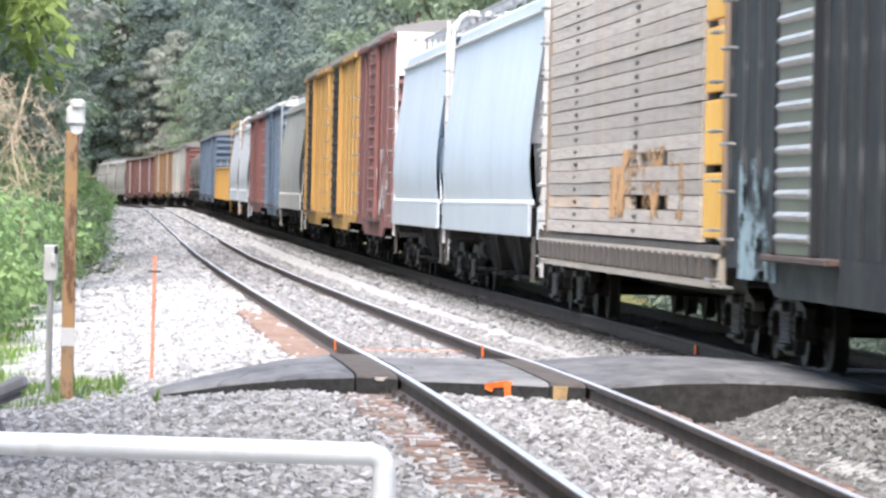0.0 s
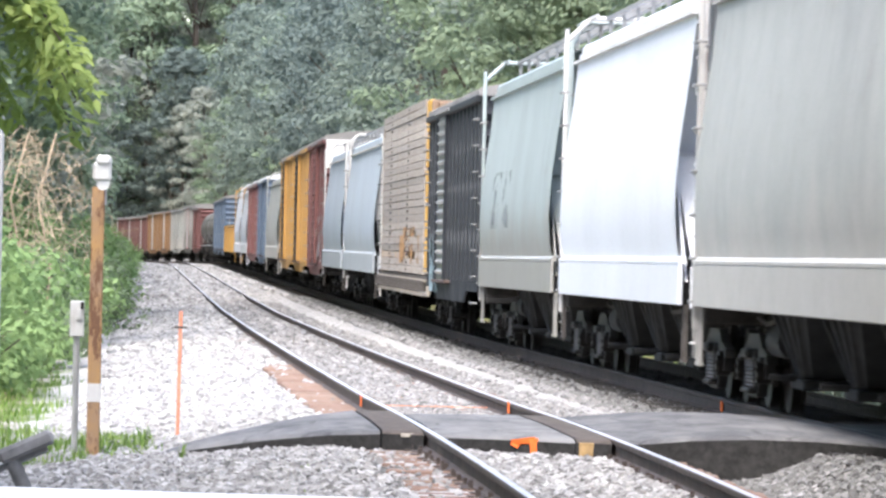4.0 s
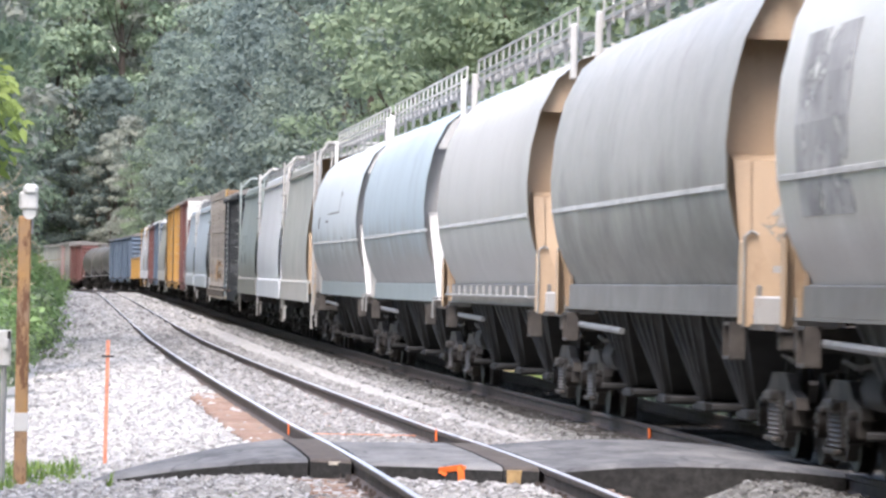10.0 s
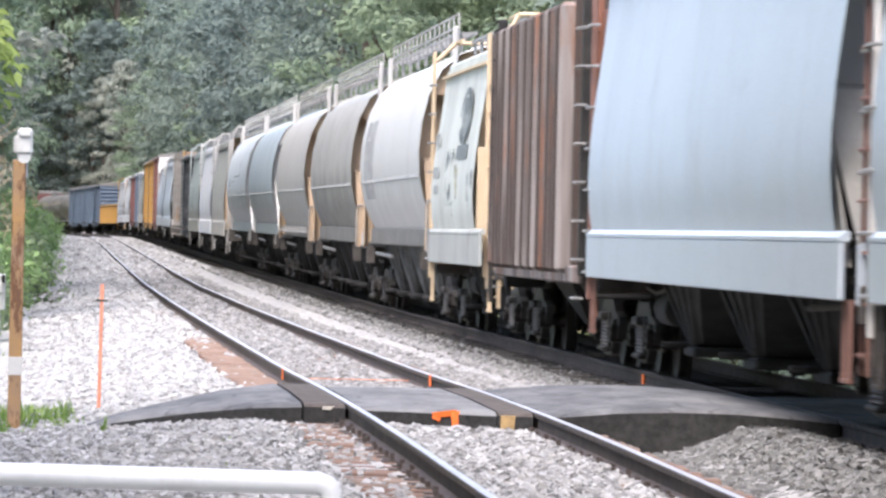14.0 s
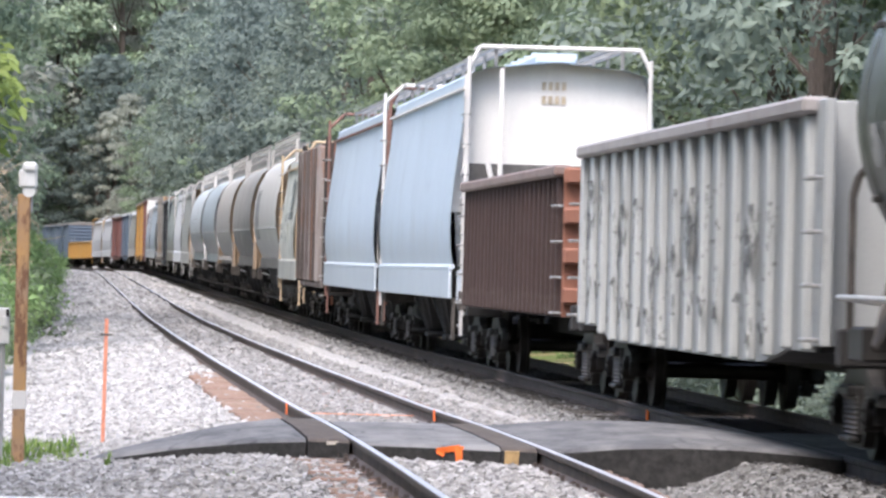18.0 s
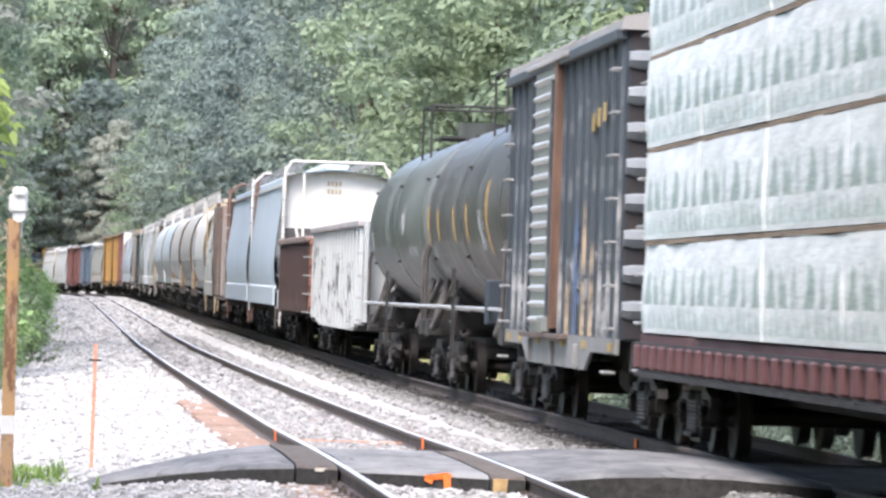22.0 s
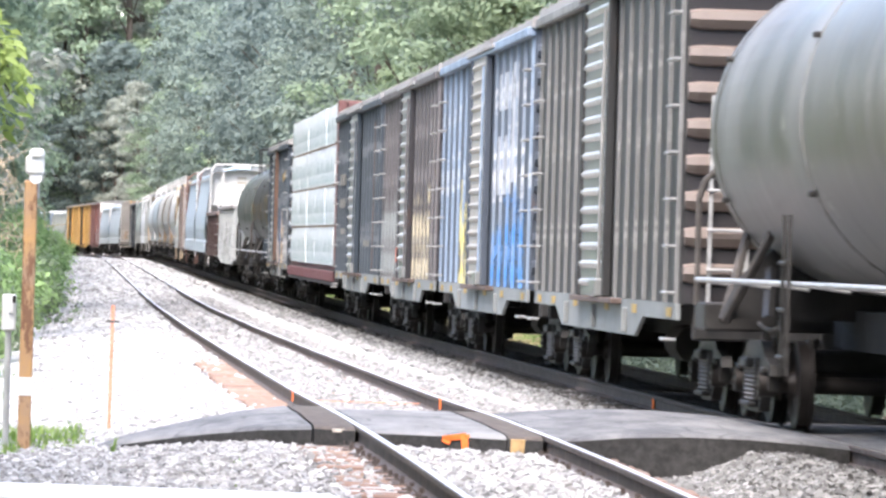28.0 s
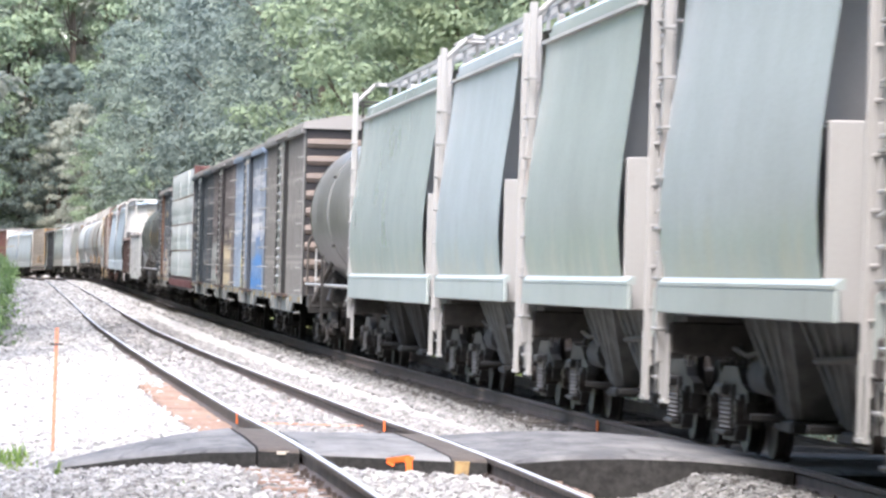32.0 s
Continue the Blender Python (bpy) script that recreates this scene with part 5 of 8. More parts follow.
def build_train():
    # far head of the train
    for k in range(3):
        a = 617 - 14.7 * k
        add(hopper("covered_hopper", "pale grey covered hopper far down the line", 14.7, P_STONE, bays=2, hoops=False, group=G), a, a - 14.7)
    for k in range(3):
        a = 573 - 17.3 * k
        add(boxcar("boxcar", "dark red-brown boxcar far down the line", 17.3, 4.8, P_MAROON, P_MAROON, P_ROOF, posts=11, plug=True), a, a - 17.3)
    for k in range(2):
        a = 521 - 19.5 * k
        c = boxcar("boxcar", "haze-dulled ochre boxcar with grey doors far down the line", 19.5, 5.0, P_OCHRE, P_STONE2, P_ROOF, posts=9, door_w=3.6, plug=True)
        add(c, a, a - 19.5)
    add(boxcar("boxcar", "olive grey boxcar far down the line", 26.0, 5.0, P_GREY, P_GREY, P_ROOF, posts=15), 482, 456)
    add(boxcar("boxcar", "boxcar with a faded pinkish red upper side", 19.5, 5.1, P_STONE2, P_REDTOP, P_ROOF, posts=11, door_w=5.0, plug=True), 456, 436.5)
    add(boxcar("boxcar", "dark maroon boxcar far down the line", 19.5, 4.8, P_MAROON, P_MAROON, P_ROOF, posts=11), 436.5, 417)
    for k in range(3):
        a = 417 - 16.6 * k
        add(tank("tank_car", "dark tank wagon far down the line", 16.6, P_TANK, top_frame=False), a, a - 16.6)
    for k in range(3):
        a = 367 - 18.3 * k
        add(boxcar("boxcar", "mid blue ribbed steel boxcar", 18.3, 4.8, P_MID, P_MID, P_ROOF, posts=15), a, a - 18.3)
    for k in range(2):
        a = 312 - 19.5 * k
        add(gondola("gondola", "low yellow steel gondola, empty", 19.5, 2.6, P_YELLOW, posts=16), a, a - 19.5)
    add(hopper("covered_hopper", "cream covered hopper with yellow ends", 18.5, P_WHITE, post=P_YELLOW, end=P_YELLOW), 273, 254.5)
    add(hopper("covered_hopper", "plain white steel covered hopper", 18.5, P_WHITE, post=P_WHITE), 254.5, 236)
    add(boxcar("boxcar", "long red-brown ribbed steel boxcar", 23.0, 4.8, P_MAROON, P_MAROON, P_ROOF, posts=17), 236, 213)
    add(boxcar("boxcar", "blue ribbed boxcar with a pale roof", 20.0, 4.85, P_MID, P_MID, P_WHITE, posts=15), 213, 193)
    add(hopper("covered_hopper", "grey covered hopper with tan corners", 22.5, P_GREY, tan=True), 193, 170.5)
    for a, b in ((169.5, 151.2), (151.2, 133.0)):
        add(boxcar("boxcar", "tall yellow boxcar with a black sliding door", a - b, 5.3, P_YELLOW, P_DARK, P_ROOF, posts=9, door_at=2.6, door_w=4.2), a, b)
    c = add(boxcar("boxcar", "tall maroon boxcar with a white upper end", 17.4, 5.3, P_MAROON, P_MAROON, P_ROOF, posts=7, rib_w=0.05), 133.0, 115.6)
    part("end_panel", boxed((0, -(17.4 / 2 - 0.62) - 0.10, 4.55), (2.98, 0.03, 0.9), 0.005), P_WHITE_END, c, "white painted upper end panel")
    smear(c, -1.541, [(-3.0, 1.9, 8.0, 1.4)], sprayed("sprayed white", (0.6, 0.58, 0.57), 6, 0.57), "sprayed white scrawl", 3)
    # the wagons that pass
    add(hopper("covered_hopper", "light blue steel covered hopper", 17.3, P_BLUE2, post=WHITE_POST, tan=False), 115.6, 98.3)
    add(hopper("covered_hopper", "light blue covered hopper with white ends", 21.6, P_BLUE2, post=WHITE_POST, end=WHITE_POST, end_cut=0.34), 98.3, 76.7)
    add(plank_flat("bulkhead_flat", "flat wagon with grey plank walls and yellow bulkheads", 23.1, G), 76.7, 53.6)
    c = add(boxcar("boxcar", "charcoal boxcar with a bright ribbed door", 17.8, 4.62, P_DARK, P_SILVER, P_ROOF, post_m=POST_CHAR, sill=P_DARK, posts=15, door_w=2.6, door_at=2.6, fittings=False), 53.6, 35.8)
    smear(c, -1.541, [(5.6, 1.4, 3.0, 1.1)], sprayed("sprayed pale blue", (0.24, 0.33, 0.36), 1, 0.5), "pale blue sprayed scrawl", 4)
    c = add(hopper("covered_hopper", "pale grey-green covered hopper with dark scrawl", 18.0, P_GREEN, post=P_GREEN), 35.8, 17.8)
    hull_patch(c, "flat", 3.2, 4.2, 2.0, 2.9, sprayed("sprayed grey", (0.26, 0.29, 0.29), 9, 0.53, 2.6), "grey sprayed scrawl")
    add(hopper("covered_hopper", "clean bright white covered hopper", 18.5, P_WHITE, post=WHITE_POST), 17.8, -0.7)
    add(hopper("covered_hopper", "olive grey covered hopper with tan corner plates", 18.6, P_GREY, post=P_STONE, tan=True, end=TAN, rear_gap=1.8, wall_end=True, cross_ladder=1.2), -0.7, -19.3)
    c = add(hopper("covered_hopper", "ice blue round-sided covered hopper", 22.2, P_ICE, "round", 4, post=WHITE_POST, sill=P_ICE_SILL, end=P_CRESCENT, stripe=P_SEAM, frame_m=STEEL_BROWN, inset=0.8, recess=0.1, rear_gap=0.9, side_ladder=False), -19.3, -41.5)
    scratch = plain("bare scratched steel", (0.14, 0.13, 0.12), 0.7)
    for y, w, z0, z1 in ((0.2, 4.6, 3.02, 3.05), (-2.15, 0.14, 3.02, 3.55), (2.9, 1.3, 2.86, 2.90), (-2.3, 0.5, 3.36, 3.46), (-3.6, 0.3, 2.25, 2.5), (6.6, 0.5, 2.75, 3.0)):
        hull_patch(c, "round", y, w, z0, z1, scratch, "dark scratch in the paint")
    c = add(hopper("covered_hopper", "pale blue round-sided covered hopper with a chalky end", 20.9, paint("washed-out blue hopper paint", (0.36, 0.42, 0.455), 0.15, 0.5, 0.38, seed=41, spray=0.85, spray_z=0.4, spray_rgb=(0.22, 0.205, 0.19)), "round", 3, post=WHITE_POST, sill=P_ICE_SILL, end=P_CRESCENT, stripe=P_SEAM, frame_m=STEEL_BROWN, inset=0.8, side_ladder=False, recess=0.1, rear_gap=0.8), -41.5, -62.4)
    c = add(hopper("covered_hopper", "stone grey round-sided covered hopper with tan ends", 20.2, P_STONE, "round", 3, post=P_STONE, sill=P_DIRT_SILL, end=TAN, tan=True, stripe=P_SEAM, frame_m=STEEL_BROWN, recess=0.3, side_ladder=False), -62.4, -82.6)
    ledge = part("side_ledge", boxed((-1.46, 0, 1.40), (0.10, 15.4, 0.03), 0.006), P_POST, c, "narrow side ledge with stanchions")
    for k in range(13):
        part("stanchion", boxed((-1.49, -7.2 + 1.2 * k, 1.47), (0.03, 0.06, 0.13)), P_POST, ledge)
    c = add(hopper("covered_hopper", "dusty grey round-sided covered hopper with tan ends", 21.1, P_STONE2, "round", 4, post=P_STONE, sill=P_DIRT_SILL, end=TAN, tan=True, stripe=P_SEAM, frame_m=STEEL_BROWN, recess=0.3, side_ladder=False), -82.6, -103.7)
    o = part("placard", boxed((0, 0, 0), (0.24, 0.012, 0.24)), MARK_GREY, c, "worn white diamond placard")
    o.matrix_basis = pose(-1.12, -(21.1 / 2 - 1.5 - 0.06), 2.1, 0, 45, 0)
    c = add(hopper("covered_hopper", "chalk grey round-sided covered hopper with a faded dark panel", 20.9, P_CHALK, "round", 4, post=P_STONE, sill=P_DIRT_SILL, end=TAN, tan=True, stripe=P_SEAM, frame_m=STEEL_BROWN, recess=0.3, side_ladder=False, chute=GRIME_PALE), -103.7, -124.6)
    hull_patch(c, "round", 6.0, 3.0, 2.1, 3.55, sprayed("faded grey marks", (0.36, 0.36, 0.355), 12, 0.42, 1.3), "faded grey painted marks")
    c = add(hopper("covered_hopper", "short light grey covered hopper with cream ends", 13.2, P_LOGO, bays=2, sill=paint("dirty grey-green sill", (0.30, 0.31, 0.285), 0.6, 0.6, 0.6, seed=98), post=paint("cream paint", (0.50, 0.385, 0.25), 0.3, 0.4), end=paint("cream paint", (0.50, 0.385, 0.25), 0.3, 0.4), tan=True, z_up=-0.35, inset=1.2, rear_gap=2.1, recess=0.12, wall_end=True, cross_ladder=2.2), -124.6, -137.8)
    for y, w, z0, z1, m in ((1.6, 1.5, 1.9, 2.75, sprayed("dark green scuffs", (0.13, 0.16, 0.15), 51, 0.54, 3.2)), (0.4, 1.1, 1.75, 2.5, sprayed("dull yellow scuffs", (0.40, 0.38, 0.22), 53, 0.52, 2.0)), (-2.6, 1.0, 1.9, 2.4, sprayed("dark green scuffs", (0.13, 0.16, 0.15), 51, 0.54, 3.2))):
        hull_patch(c, "flat", y, w, z0, z1, m, "scuffed sprayed patch")
    ink = plain("dark grey emblem", (0.13, 0.15, 0.15), 0.7)
    bm = bmesh.new()
    lean = math.atan2(0.14, 1.0)
    for q in range(22):
        a0, a1 = 6.2832 * q / 24, 6.2832 * (q + 1) / 24
        ring = [(-0.52 + r * math.cos(a) * 1.0, r * math.sin(a) * 0.40) for r, a in ((1.05, a0), (1.05, a1), (0.78, a1), (0.78, a0))]
        bm.faces.new([bm.verts.new((0.0 + zq * 0.12, y, zq)) for y, zq in ring])
    for dy in (-0.5, -0.05, 0.4):
        bm.faces.new([bm.verts.new((zq * 0.12, -0.52 + dy + w, zq)) for w, zq in ((-0.16, -0.34), (0.16, -0.34), (0.16, 0.28), (-0.16, 0.28))])
    o = part("emblem", bm, ink, c, "worn dark oval emblem")
    o.matrix_basis = pose(-1.497, 0, 3.2)
    o = part("emblem_bar", boxed((0, 0, 0), (0.008, 2.0, 0.2)), ink, c, "dark bar under the emblem")
    o.matrix_basis = pose(-1.553, -0.7, 2.68, 0, 6, 0)
    faint = plain("faded stencil grey", (0.25, 0.27, 0.265), 0.8)
    lettering(c, -1.535, 4.7, 2.92, 1.0, 0.2, 3, faint)
    lettering(c, -1.578, 4.4, 2.42, 1.3, 0.17, 4, faint)
    lettering(c, -1.582, 4.3, 2.16, 1.0, 0.13, 4, faint)
    part("end_sign", boxed((-1.20, -(13.2 / 2 - 2.1), 2.75), (0.34, 0.02, 0.5)), paint("orange placard", (0.75, 0.2, 0.03), 0.1, 0.2), c, "orange placard")
    add(rib_hopper("ribbed_hopper", "short brown hopper wagon with deep streaked ribs", 13.1), -137.8, -150.9)
    add(hopper("covered_hopper", "light blue steel covered hopper", 21.4, P_BLUE, end=P_STONE2, post=paint("rust brown post", (0.17, 0.085, 0.065), 0.4, 0.3, 0.6, seed=63), sill=P_BLUE), -150.9, -172.3)
    c = add(hopper("covered_hopper", "light blue covered hopper with a white end and white frame", 20.1, P_BLUE, post=WHITE_POST, end=P_WHITE_END, end_cut=0.34, end_ladder=False), -172.3, -192.4)
    bm = bmesh.new()
    for z in (4.27, 4.06):
        for k in range(4):
            box(bm, (-0.20 + k * 0.10, -(20.1 / 2 - 0.75 - 0.34) - 0.02, z), (0.06, 0.012, 0.12))
    part("stencil_lettering", bm, plain("tan marks", (0.45, 0.38, 0.27), 0.8), c, "faded tan marks on the end")["kind"] = "stuff"
    part("end_post", boxed((-0.86, -(20.1 / 2 - 0.70), 3.4), (0.07, 0.07, 2.2), 0.01), WHITE_POST, c, "white upright on the end")
    part("end_strut", rod(bmesh.new(), (-0.86, -(20.1 / 2 - 0.68), 2.3), (-1.05, -(20.1 / 2 - 0.68), 3.1), 0.04, 6), WHITE_POST, c)
    part("underframe_end", boxed((0, -(20.1 / 2 - 1.0), 2.72), (2.7, 0.05, 0.72)), plain("grimy grey", (0.09, 0.087, 0.083), 0.8), c, "dark grey lower end")
    # wall darker than the stakes: shadow between them is put into its colour
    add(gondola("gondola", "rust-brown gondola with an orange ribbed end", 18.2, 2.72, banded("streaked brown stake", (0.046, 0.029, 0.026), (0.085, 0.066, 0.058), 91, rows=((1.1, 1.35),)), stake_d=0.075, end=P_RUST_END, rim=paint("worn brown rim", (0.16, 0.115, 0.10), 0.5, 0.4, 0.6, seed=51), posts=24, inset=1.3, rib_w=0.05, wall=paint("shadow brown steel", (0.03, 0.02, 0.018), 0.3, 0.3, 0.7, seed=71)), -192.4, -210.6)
    # here too the wall's colour holds the shadow gaps between ribs
    c = add(gondola("tub_gondola", "scuffed pale grey gondola with a deep tub and close ribs", 22.6, 2.88, P_ASH, rim=paint("battered grey rim", (0.26, 0.24, 0.23), 0.8, 0.6, 0.6, (0.14, 0.08, 0.06), seed=52), posts=17, stake_d=0.085, belly=True, rib_w=0.11, inset=1.6, end_bay=0.55, wall=paint("dull grey gondola steel", (0.21, 0.22, 0.216), 0.6, 0.6, 0.6, (0.07, 0.07, 0.07), seed=72)), -210.6, -233.2)
    smear(c, -1.541, [(4.5, 1.6, 3.4, 1.3), (-2.0, 1.7, 4.0, 1.2), (-6.5, 1.5, 3.0, 1.2), (1.2, 1.3, 2.4, 0.9), (8.0, 1.8, 2.0, 1.4)], sprayed("black scuffs", (0.11, 0.11, 0.107), 31, 0.57, 3.5), "black scuffs on the ribs", 1)
    c = add(tank("tank_car", "faded black tank wagon with pale runs and small stencils", 16.1, TANK_PALE), -233.1, -249.3)
    barrel_mark(c, 6.2, 0.9, 2.3, 2.62, MARK_GREY, "worn white stencil panel")
    barrel_mark(c, 5.6, 0.8, 1.98, 2.1, MARK_GREY, "worn white stencil panel")
    barrel_mark(c, -2.6, 1.0, 2.5, 2.95, MARK_GREY, "worn white stencil panel")
    barrel_mark(c, -4.2, 2.0, 2.15, 2.3, MARK_GREY, "worn white stencil panel")
    c = add(tank("tank_car", "oily black-brown tank wagon with yellow reflector strips", 16.1, TANK_BROWN), -249.3, -265.2)
    strip = plain("dusty yellow reflector", (0.38, 0.22, 0.055), 0.7)
    for y, z0, z1 in ((7.1, 2.3, 2.9), (6.9, 2.52, 2.82), (4.9, 2.34, 2.8), (1.65, 2.32, 2.8), (-0.9, 2.28, 2.82), (-4.6, 2.08, 3.08)):
        barrel_mark(c, y, 0.28, z0, z1, strip, "yellow reflector strip")
    for y, w, z0, z1 in ((6.5, 0.9, 2.1, 2.3), (-3.6, 1.0, 2.15, 2.7), (5.9, 1.2, 1.85, 1.95), (0.4, 1.6, 1.75, 1.92)):
        barrel_mark(c, y, w, z0, z1, MARK_GREY, "worn stencil panel")
    part("valve_locker", boxed((-1.36, -5.7, 1.43), (0.34, 0.4, 0.6), 0.02), P_NAVY, c, "blue-grey steel locker")
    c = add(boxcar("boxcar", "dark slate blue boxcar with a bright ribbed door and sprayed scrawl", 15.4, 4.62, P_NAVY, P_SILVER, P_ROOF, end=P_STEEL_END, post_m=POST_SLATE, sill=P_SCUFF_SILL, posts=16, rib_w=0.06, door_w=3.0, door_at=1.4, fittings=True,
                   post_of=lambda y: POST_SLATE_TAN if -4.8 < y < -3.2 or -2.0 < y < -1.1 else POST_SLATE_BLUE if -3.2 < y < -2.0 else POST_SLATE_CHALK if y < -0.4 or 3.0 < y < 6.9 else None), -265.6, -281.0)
    chalk = sprayed("sprayed chalk", (0.24, 0.24, 0.235), 2, 0.53, 2.6)
    smear(c, -1.504, [(-3.6, 1.55, 4.4, 0.95), (4.7, 1.5, 3.4, 0.8)], chalk, "sprayed pale scrawl", 8)
    smear(c, -1.507, [(-2.6, 1.9, 0.9, 0.9)], sprayed("sprayed dark blue", (0.05, 0.075, 0.13), 6, 0.5, 1.6), "dark blue sprayed scrawl", 3)
    part("door_post", boxed((-1.575, -0.32, 2.7), (0.11, 0.22, 3.1), 0.015), plain("orange-brown rusty jamb", (0.085, 0.048, 0.032), 0.85, 0, 0.7, 3, stretch=(1, 1, 0.4)), c, "rusty jamb beside the door")
    for y, z in ((-4.2, 3.42), (-4.8, 3.46), (-5.4, 3.5)):
        part("stencil_mark", boxed((-1.545, y, z), (0.008, 0.26, 0.2)), MARK_YELLOW, c, "worn yellow stencil")
    add(lumber_flat("lumber_flat", "bulkhead flat wagon stacked with white-wrapped lumber", 26.3, G), -281.6, -307.9)
    c = add(boxcar("boxcar", "dark slate boxcar with a ribbed door and pale sill", 17.9, 4.75, P_NAVY, P_SILVER, P_ROOF, post_m=POST_SLATE, sill=P_PALE, posts=17, door_w=3.1, door_at=0.5, fittings=True), -307.9, -325.8)
    part("rust_streak", boxed((-1.541, -6.6, 2.6), (0.006, 0.16, 2.9)), plain("orange-brown rusty jamb", (0.085, 0.048, 0.032), 0.85), c, "rust-brown streaked post")
    for y, z, w, h, n in ((5.6, 3.05, 2.4, 0.24, 5), (5.6, 2.55, 2.4, 0.2, 6), (5.2, 1.95, 2.0, 0.12, 7), (-4.4, 1.7, 2.2, 0.12, 7)):
        lettering(c, -1.54, y, z, w, h, n, plain("faded grey stencil", (0.12, 0.115, 0.10), 0.8), "faded grey stencilled marks")
    c = add(boxcar("boxcar", "dark plum boxcar with cream scrawl", 16.6, 4.75, P_PURPLE, P_SILVER, P_ROOF, post_m=POST_PLUM, sill=P_PALE, posts=17, door_w=2.6, fittings=True,
                   post_of=lambda y: POST_CREAM if -6.5 < y < -1.4 else POST_GREY_SPRAY if y > 1.5 else None), -325.8, -342.4)
    smear(c, -1.504, [(-4.0, 1.6, 3.4, 0.9), (-5.0, 2.2, 1.2, 0.5)], sprayed("sprayed cream", (0.36, 0.31, 0.225), 3, 0.50, 2.4), "cream sprayed scrawl", 9)
    part("warning_tag", boxed((-1.60, 1.5, 1.5), (0.02, 0.3, 0.26), 0.005), paint("faded orange tag", (0.55, 0.16, 0.09), 0.3, 0.3), c, "faded orange tag beside the door")
    # side sheet far darker than its posts, as painted shade in the gaps
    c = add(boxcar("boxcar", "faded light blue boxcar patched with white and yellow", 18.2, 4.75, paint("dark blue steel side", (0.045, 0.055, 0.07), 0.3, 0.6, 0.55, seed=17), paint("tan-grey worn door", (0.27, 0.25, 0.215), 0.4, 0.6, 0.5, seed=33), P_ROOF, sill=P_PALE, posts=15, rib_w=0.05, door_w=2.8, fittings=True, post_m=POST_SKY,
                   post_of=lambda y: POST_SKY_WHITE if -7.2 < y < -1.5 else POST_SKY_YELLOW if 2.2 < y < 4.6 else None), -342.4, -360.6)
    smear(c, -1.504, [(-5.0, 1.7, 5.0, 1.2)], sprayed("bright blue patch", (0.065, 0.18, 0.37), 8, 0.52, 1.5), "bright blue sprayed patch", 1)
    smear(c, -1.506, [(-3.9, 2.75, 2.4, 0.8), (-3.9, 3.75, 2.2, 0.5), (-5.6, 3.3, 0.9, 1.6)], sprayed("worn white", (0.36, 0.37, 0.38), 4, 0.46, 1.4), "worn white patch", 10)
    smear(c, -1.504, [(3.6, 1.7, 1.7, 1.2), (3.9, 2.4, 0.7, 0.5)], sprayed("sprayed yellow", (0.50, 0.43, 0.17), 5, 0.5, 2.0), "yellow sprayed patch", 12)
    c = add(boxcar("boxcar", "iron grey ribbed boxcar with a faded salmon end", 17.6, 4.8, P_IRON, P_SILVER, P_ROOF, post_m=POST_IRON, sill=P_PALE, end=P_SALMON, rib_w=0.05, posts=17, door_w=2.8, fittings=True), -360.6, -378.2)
    add(tank("tank_car", "dull grey tank wagon with pale handrails", 15.7, P_TANK2, rail=GREY_METAL, band_count=3, top_frame=True, inset=1.5), -378.2, -393.9)
    add(hopper("covered_hopper", "long sage green covered hopper", 19.8, P_SAGE, post=P_POST, end=P_POST, sill=P_SAGE_SILL, sill_h=0.34, cross_ladder=0.7, rear_gap=1.1, wall_end=True, post_w=0.10), -393.9, -413.7)
    for k in range(4):
        a = -413.7 - 13.35 * k
        add(hopper("covered_hopper", "short pale sage covered hopper", 13.35, (P_SAGE2, P_SAGE)[k % 2], bays=2, post=P_POST, end=P_POST, sill=P_SAGE_SILL, cross_ladder=0.9, rear_gap=2.0, wall_end=True, sill_h=0.24, post_w=0.09, chute=GRIME_PALE), a, a - 13.35)


